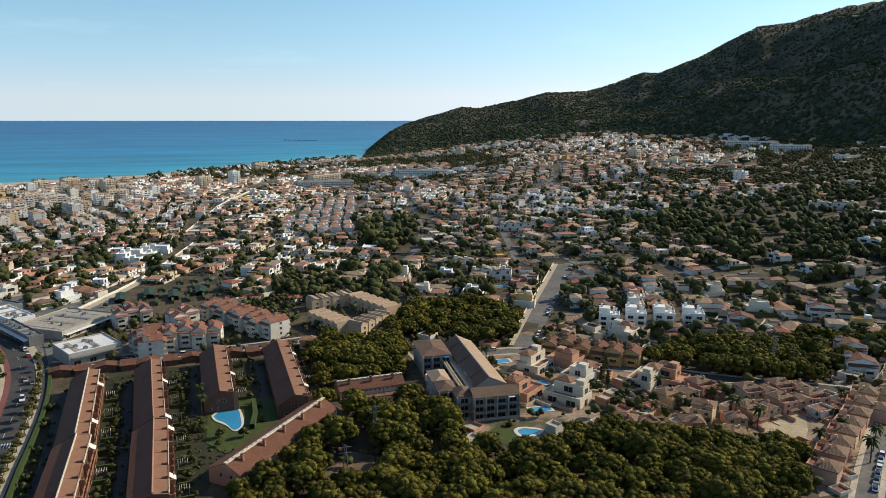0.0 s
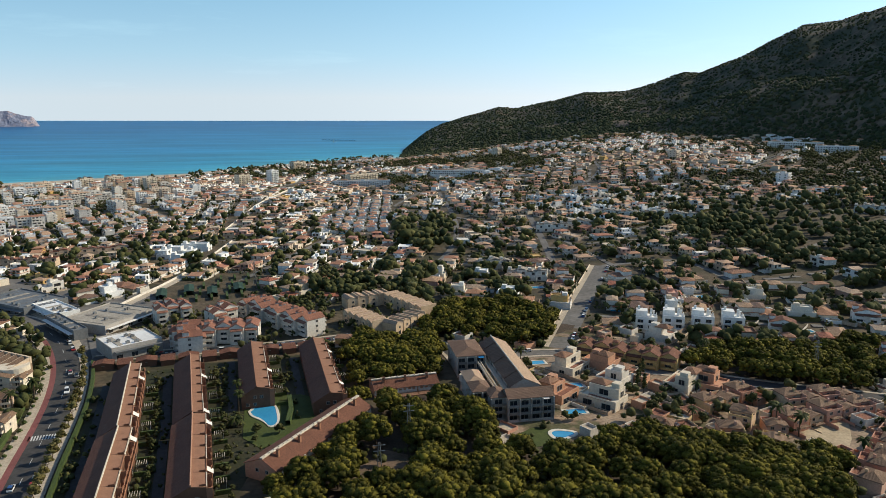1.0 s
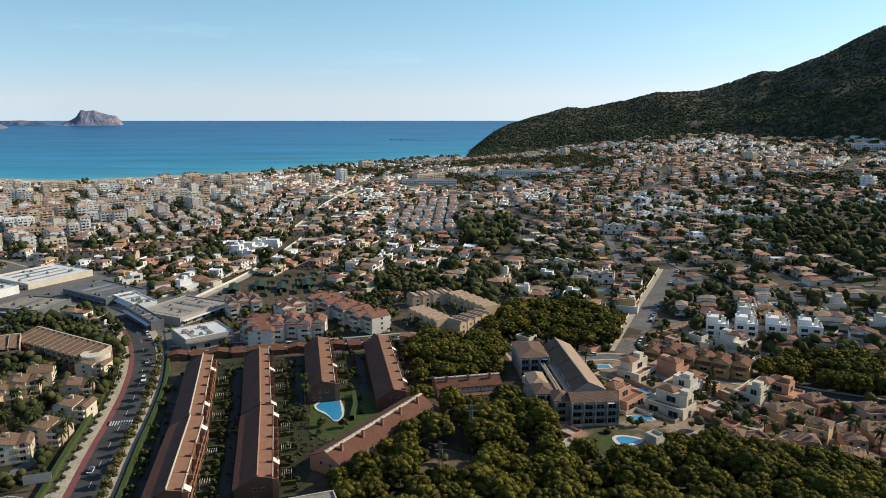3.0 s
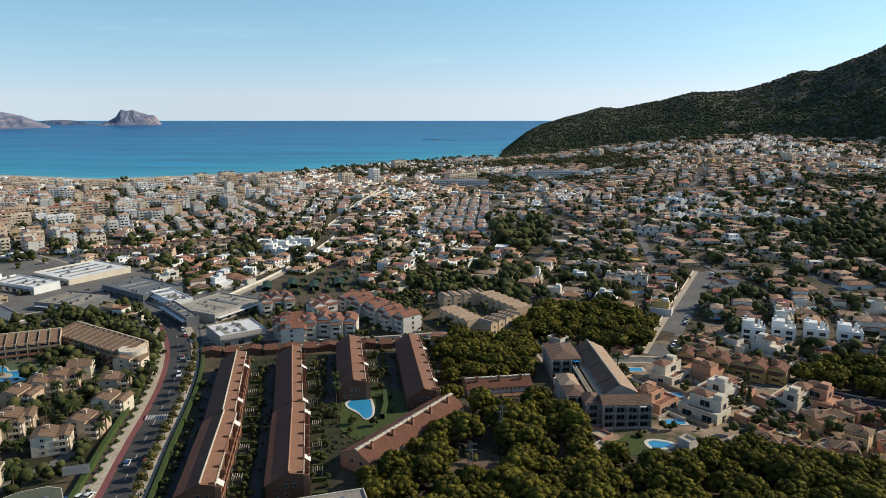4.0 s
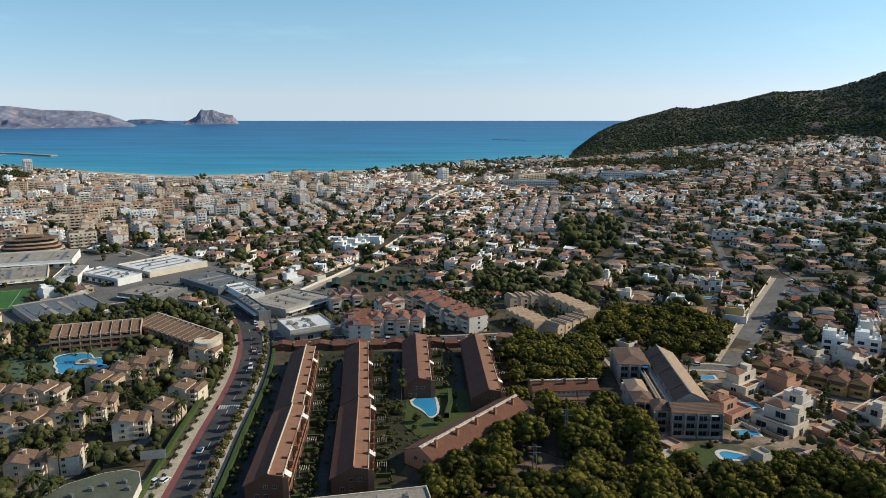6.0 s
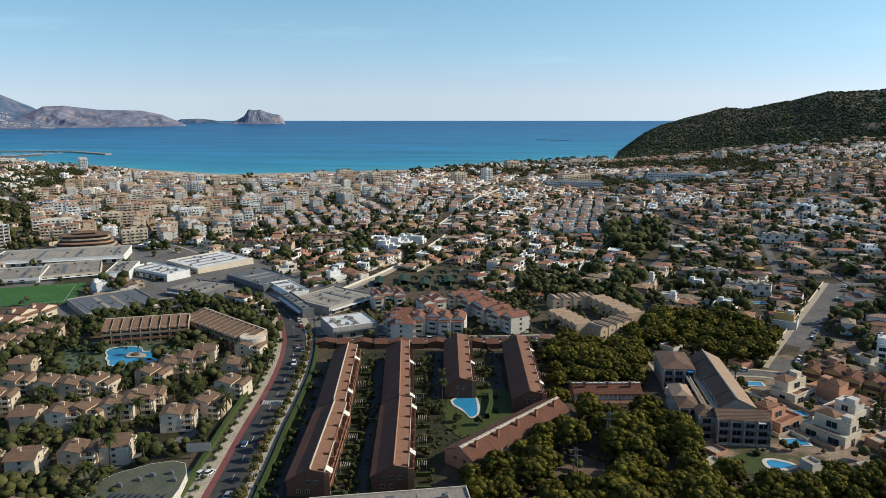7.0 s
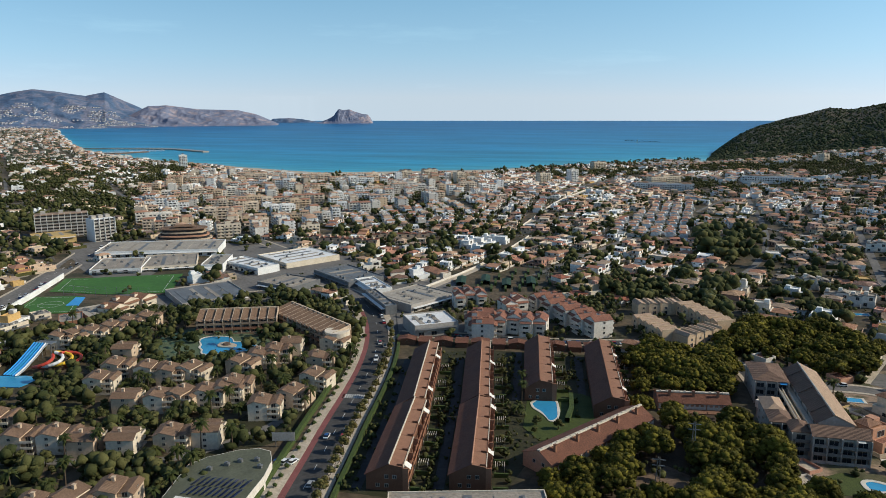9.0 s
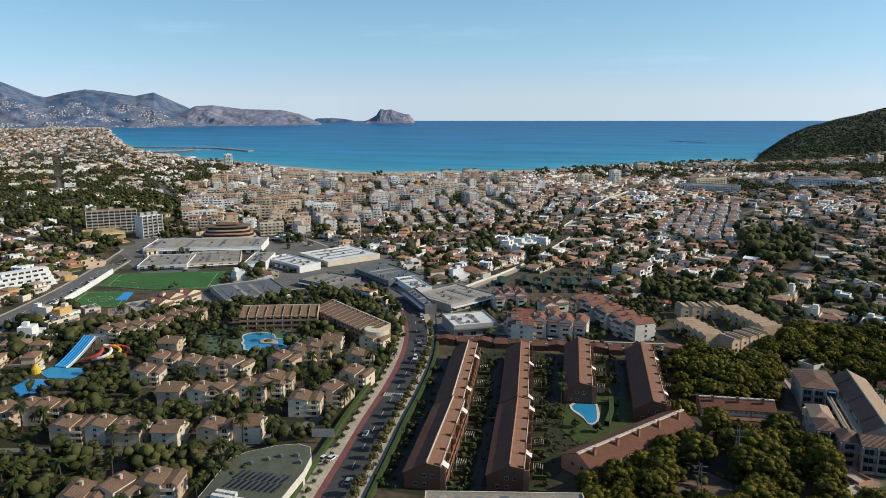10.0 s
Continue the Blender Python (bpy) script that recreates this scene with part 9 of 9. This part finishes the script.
def park(x, y, turn, van=False, dz=0.12):
    body, cabin, top, wheel, L, W_ = VAN if van else CAR
    parts = [("cabin", cabin, None), ("car_roof", top, None)]
    parts += [("wheel", wheel, pose(sx * L * 0.31, sy * (W_ / 2 - 0.06), 0.31)) for sx in (-1, 1) for sy in (-1, 1)]
    stamp("van" if van else "car", "white delivery van on the street" if van else "small family car parked at the kerb", "van" if van else "car", body, parts, spot(x, y, turn, dz), "vehicles")


R4 = random.Random(21)


def park_along(pts, offset, gap, share, lo=-1e9, hi=1e9):
    out, left = [], 0.0
    for (xa, ya), (xb, yb) in zip(pts, pts[1:]):
        d = math.hypot(xb - xa, yb - ya)
        while left < d:
            out.append(((xa + (xb - xa) * left / d, ya + (yb - ya) * left / d), (xb, yb)))
            left += gap
        left -= d
    for (xa, ya), (xb, yb) in out:
        if R4.random() < share and lo < ya < hi:
            d = math.hypot(xb - xa, yb - ya)
            nx, ny = -(yb - ya) / d, (xb - xa) / d
            turn = math.degrees(math.atan2(yb - ya, xb - xa)) + R4.choice((0, 180))
            park(xa + nx * offset, ya + ny * offset, turn + R4.uniform(-2, 2), R4.random() < 0.06)


park_along(AV, -4.3, 5.6, 0.16, 178, 420)
park_along(AV, 1.7, 19, 0.35, 178, 400)
park_along(AV, -1.6, 23, 0.4, 178, 400)
park_along(rounded(CROSS_STREET)[6:], -2.5, 5.6, 0.4)
park_along(HR, -4.4, 5.6, 0.35)
park_along(rounded(FIELD_ROAD), -5.5, 7, 0.45)
park_along(rounded(VILLA_ROAD), 2.4, 6, 0.3)
park_along(rounded(EAST_LANE), 2.0, 5.6, 0.5)
x, y = CAR_PARK[2]
for i in range(3):
    park(x + 2 + i * 2.6, y + 1.5 + i * 0.6, 75)
for i in range(3):
    park(SHOP_YARD[0][0] + 5 + i * 3, SHOP_YARD[0][1] + 18 + i * 9, 130)

# ---- lattice masts ----
for x, y, h in MASTS:
    ob = thing("lattice_mast", "slim grey steel lattice mast", "mast", spot(x, y), "masts")
    legs = [(sx * 0.9, sy * 0.9) for sx, sy in ((-1, -1), (1, -1), (1, 1), (-1, 1))]
    for a, b in legs:
        part("leg", Geo().beam((a, b, -1), (a * 0.3, b * 0.3, h), 0.09), M_STEEL, ob)
    for i in range(int(h / 2)):
        k0, k1 = 1 - 0.7 * i * 2 / h, 1 - 0.7 * (i + 1) * 2 / h
        br = Geo()
        for j in range(4):
            (a, b), (c, d) = legs[j], legs[(j + 1) % 4]
            br.beam((a * k0, b * k0, i * 2), (c * k1, d * k1, i * 2 + 2), 0.045)
        part("brace", br, M_STEEL, ob)
    for z in (h - 1, h - 3):
        part("cross_arm", Geo().box(-2.0, 2.0, -0.1, 0.1, z, z + 0.2), M_STEEL, ob)

# ---- water slides ----
sx, sy = SLIDES[0]
park_ob = thing("water_slide", "blue, red and yellow water slides over a shallow pool", "water slide", spot(sx, sy))
part("basin", Geo().prism([(-5, -17), (9, -14), (13, -25), (6, -33), (-4, -27)], -0.6, 0.25), M_SLIDEBLUE, park_ob, "bright blue splash basin")
part("basin", Geo().prism([(-7, -3), (5, 0), (14, -1), (12, -12), (2, -14), (-6, -10)], -0.6, 0.3), M_POOLTILE, park_ob, "shallow blue landing pool")
for i in range(5):
    lane = Geo()
    pts = [(-4.5 + i * 1.55 - q * 0.5, -2 + q * 20, 0.5 + 8.5 * q ** 1.3) for q in np.linspace(0, 1, 9)]
    vs = []
    for a, b, z in pts:
        vs += [(a - 0.75, b, z + 0.45), (a - 0.6, b, z), (a + 0.6, b, z), (a + 0.75, b, z + 0.45)]
    lane.add(vs, [(4 * k + j, 4 * k + j + 1, 4 * k + j + 5, 4 * k + j + 4) for k in range(8) for j in range(3)])
    part("slide_lane", lane, (M_SLIDEBLUE, M_SLIDEBLUE, M_POOLTILE, M_SLIDEBLUE, M_SLIDEWHITE)[i], park_ob, "long sloping slide lane")
for i, mat in enumerate((M_SLIDERED, M_SLIDEWHITE, M_SLIDEYELLOW, M_SLIDERED)):
    curl = Geo()
    pts = []
    for q in np.linspace(0, 1, 14):
        a = 2.2 + q * (5 + i)
        pts.append((9 + i * 2.6 + 4.5 * math.cos(a), 6 + i * 2.8 + 4.0 * math.sin(a), 0.8 + 6.5 * q))
    ring = [(math.cos(j * math.pi / 4) * 0.75, math.sin(j * math.pi / 4) * 0.75) for j in range(8)]
    vs = []
    for j, (p, q) in enumerate(zip(pts, pts[1:] + [tuple(2 * a - b for a, b in zip(pts[-1], pts[-2]))])):
        out = Vector((q[1] - p[1], p[0] - q[0], 0)).normalized()
        vs += [(p[0] + out.x * a, p[1] + out.y * a, p[2] + b) for a, b in ring]
    curl.add(vs, [(8 * j + c, 8 * j + (c + 1) % 8, 8 * j + 8 + (c + 1) % 8, 8 * j + 8 + c) for j in range(len(pts) - 1) for c in range(8)])
    part("tube_slide", curl, mat, park_ob, "curling tube slide")
tower = Geo().box(-5.8, 3, 18, 22, 8.4, 8.8)
for a, b in ((-5.4, 18.5), (2.6, 18.5), (-5.4, 21.5), (2.6, 21.5)):
    tower.box(a - 0.15, a + 0.15, b - 0.15, b + 0.15, -1, 8.4)
part("start_tower", tower, M_STEEL, park_ob, "steel start platform")
part("play_dome", Geo().tube(-8, -10, 0, 2.2, 2.2, 2.0, 12).tube(-8, -10, 2.2, 4.2, 2.0, 0.3, 12), M_SLIDEYELLOW, park_ob, "yellow play dome")
part("ring", Geo().tube(-11, -6, 0.2, 1.2, 3.0, 3.0, 18), M_SLIDEWHITE, park_ob, "white splash ring")

# ---- white modern villas, netted courts, breakwater ----
for i, (x, y) in enumerate(WHITE_VILLAS):
    stamp("villa", "bright white flat-roofed modern villa", "house", *CUBES[i % 3], spot(x, y, 80 + 90 * (i % 2)) @ Matrix.Diagonal((1.25, 1.2, 1.0, 1)), "white modern villas")
rng = np.random.default_rng(8)
nx, ny = sum(p[0] for p in NETTING) / 6, sum(p[1] for p in NETTING) / 6
nx0, ny0 = nx, ny
for i in range(4):
    net = Geo().gable(-3, 3, -9, 9, 2.4, 0.8, 0.1)
    net.box(-3, -2.9, -9, 9, 0, 2.4).box(2.9, 3, -9, 9, 0, 2.4)
    stamp("shade_netting", "dark green shade netting on a low frame", "netting", net.mesh("shade_netting", M_SCREEN), [], spot(nx - 32 + i * 15.5, ny + (i % 2) * 8 - 6, 8), "shade nettings")
for line, half, top, mat, label in ((MOLE, 9, 3.2, M_CONCRETE, "long grey stone harbour breakwater"), (MOLE_B, 8, 2.4, M_ROCK, "low rocky harbour arm")):
    g = Geo()
    for (xa, ya), (xb, yb) in zip(line, line[1:]):
        d = math.hypot(xb - xa, yb - ya)
        nx, ny = -(yb - ya) / d * half, (xb - xa) / d * half
        g.prism([(xa - nx, ya - ny), (xb - nx, yb - ny), (xb + nx, yb + ny), (xa + nx, ya + ny)], -6, top)
    tagged(new("breakwater", g.mesh("breakwater", mat)), label, "breakwater", kind="structure")
boats = Geo()
R6 = random.Random(3)
for i in range(60):
    k = R6.random()
    (xa, ya), (xb, yb) = MOLE_B[0], MOLE_B[-1]
    x, y = xa + (xb - xa) * k + R6.uniform(-10, 10), ya + (yb - ya) * k + R6.uniform(20, 75)
    boats.prism([(x - 5, y - 1.6), (x + 4, y - 1.6), (x + 7, y), (x + 4, y + 1.6), (x - 5, y + 1.6)], -0.5, 1.6).tube(x, y, 1.6, 13, 0.12, 0.08, 5)
tagged(new("moored_boats", boats.mesh("moored_boats", M_WHITECAR)), "white boats moored in the small harbour", "boats", kind="stuff")
farm = Geo()
for i in range(22):
    farm.tube(48 + i * 5.2, 2625 - i * 3 + 14 * (i % 3), -0.5, 1.6, 1.7, 1.5, 8)
tagged(new("fish_farm", farm.mesh("fish_farm", M_TYRE)), "dark floats of a fish farm out at sea", "floats", kind="stuff")
yacht = thing("sailing_boat", "small white sailing boat at sea", "boat", pose(84, 2480, 0))
part("hull", Geo().prism([(-5, -1.6), (4, -1.6), (7, 0), (4, 1.6), (-5, 1.6)], -0.5, 1.6), M_WHITECAR, yacht)
part("mast", Geo().tube(0.5, 0, 1.6, 14, 0.14, 0.08, 6), M_STEEL, yacht)
part("sail", Geo().add([(0.3, -0.06, 2.5), (-4.5, -0.06, 2.5), (0.3, -0.06, 13.5), (0.3, 0.06, 2.5), (-4.5, 0.06, 2.5), (0.3, 0.06, 13.5)], [(0, 1, 2), (5, 4, 3), (0, 3, 4, 1), (1, 4, 5, 2), (2, 5, 3, 0)]), M_AWNING, yacht, "white sail")
x, y = BILLBOARD[0]
bb = thing("billboard", "pale roadside billboard on steel posts", "billboard", spot(x, y, 15))
part("panel", Geo().box(-4, 4, -0.15, 0.15, 2.5, 5.5), M_GREYW, bb)
part("frame", Geo().box(-4.15, 4.15, -0.1, 0.1, 2.35, 2.5).box(-4.15, 4.15, -0.1, 0.1, 5.5, 5.65), M_STEEL, bb)
for px in (-2.8, 2.8):
    part("post", Geo().box(px - 0.12, px + 0.12, -0.12, 0.12, -1, 2.4), M_STEEL, bb)

# ---- villas on the far slopes ----
rng = np.random.default_rng(12)
dots = Geo()
slope = bpy.data.objects["far_ridge"].data.vertices
for _ in range(4200):
    i, j = int(rng.integers(2, 292)), int(rng.integers(1, 22))
    if float(field_noise(np.float64(i / 15), np.float64(j / 2.2))) < 0.56:
        continue
    x, y, z = slope[i * 36 + j].co
    x, y = x + rng.uniform(-9, 9), y - 4
    dots.box(x - rng.uniform(1.5, 5), x + rng.uniform(1.5, 5), y - 4, y + 4, z - 4, z + rng.uniform(0.2, 1.6))
tagged(new("hillside_villas", dots.mesh("hillside_villas", M_FARVILLA)), "tiny white villas on the far hillside, greyed in colour for haze", "houses", kind="stuff")

# ---- greenery along the terraces ----
R5 = random.Random(31)
GREEN_LATE = []
for cx, cy, length, turn, left, right in BRICK_ROWS:
    a = radians(turn)
    ca, sa = math.cos(a), math.sin(a)
    for k in np.arange(-length / 2, length / 2, 5.5):
        o = -(right + 5.2 + R5.uniform(-0.8, 0.8))
        if R5.random() < 0.7 and not inside(cx + ca * k - sa * o, cy + sa * k + ca * o, LAWN_POOL):
            tree("garden_tree", R5.choice(BROADS), cx + ca * k - sa * o, cy + sa * k + ca * o, R5.uniform(0.35, 0.7), R5.uniform(0, 6.28), "small dark tree in a terrace garden", group="terrace garden trees")
for x, y in scatter(LAWN_POOL, 4.2, 300):
    if free(x, y, 7.5) and x > -24:
        tree("garden_tree", R5.choice(BROADS), x, y, R5.uniform(0.4, 0.8), R5.uniform(0, 6.28), "leafy tree on the pool lawn", group="lawn trees")
for cx, cy, length, turn, left, right in BRICK_ROWS:
    a = radians(turn)
    for k in np.arange(-length / 2, length / 2, 3.4):
        o = left + 6.3
        if R5.random() < 0.45:
            GREEN_LATE.append((cx + math.cos(a) * k - math.sin(a) * o, cy + math.sin(a) * k + math.cos(a) * o, R5.uniform(0.35, 0.75)))
vs, fs, k = [], [], 0
for x, y, q in GREEN_LATE:
    cs = [(x + rng.normal() * 1.0 * q, y + rng.normal() * 1.0 * q, gz(x, y) + (0.8 + rng.uniform(0, 2.6)) * q) for _ in range(5)]
    v, fa, n = clumps(rng, cs, [rng.uniform(0.9, 1.7) * q for _ in cs], BALL0, 0.9, 0.45)
    vs += v
    fs += [t + k for t in fa]
    k += n
tagged(new("lane_shrubs", soup("lane_shrubs", vs, fs, M_LEAF)), "dark shrubs lining the lanes between terraces", "shrubs", kind="stuff")
tagged(new("hedge", strip([(-11.5, 262), (-10.5, 274), (-11.5, 287)], -0.9, 0.9, 2.2, 2.4).mesh("hedge", M_HEDGE)), "tall clipped hedge beside the pool lawn", "hedge", kind="structure")
hedge_line = [(x, y) for x, y in AV if y < 345]
tagged(new("hedge", strip(hedge_line, -11.6, -10.2, 1.7, 2.0).mesh("hedge", M_HEDGE)), "long clipped hedge beside the avenue", "hedge", kind="structure")
tagged(new("hedge", strip(hedge_line, 12.0, 13.6, 2.0, 3.0).mesh("hedge", M_HEDGE)), "tall dark boundary hedge of the resort", "hedge", kind="structure")
# ---- brick garages at the ends of the terraces ----
for i in range(11):
    x, y = -96 + i * 9.2, 338.5 + i * 1.0
    stamp("garage", "low brick garage under brown tiles", "garage", Geo().gable_body(-4.4, 4.4, -3, 3, -2, 2.6, 0.9).mesh("garage", M_BRICK), [("roof", Geo().gable(-4.4, 4.4, -3, 3, 2.6, 0.9, 0.3).mesh("roof", M_TILEBROWN), None), ("door", DOOR, face_at(0, -3, 0, 0))], spot(x, y, 8 + 90 * (i % 2)), "brick garages")
# ---- walls along the pale street, hedged plots by the netting ----
for line, half in ((WHITE_STREET, 2.7), (ORCHARD_STREET, 2.7)):
    tagged(new("street_wall", strip(rounded(line, 1), half, half + 0.35, 1.5, 2.0).mesh("street_wall", M_OFFWHITE)), "white rendered wall along the pale street", "wall", kind="structure")
for i in range(9):
    for j in range(4):
        x, y = nx0 + (i - 4) * 9, ny0 + (j - 1.5) * 17 + i * 2
        if inside(x, y, NETTING) and not on_road(x, y, 4):
            stamp("hedge", "clipped dark green hedge between plots", "hedge", Geo().box(-0.7, 0.7, -6, 6, -1, 2.2).mesh("hedge", M_HEDGE), [], spot(x, y, 8), "plot hedges")
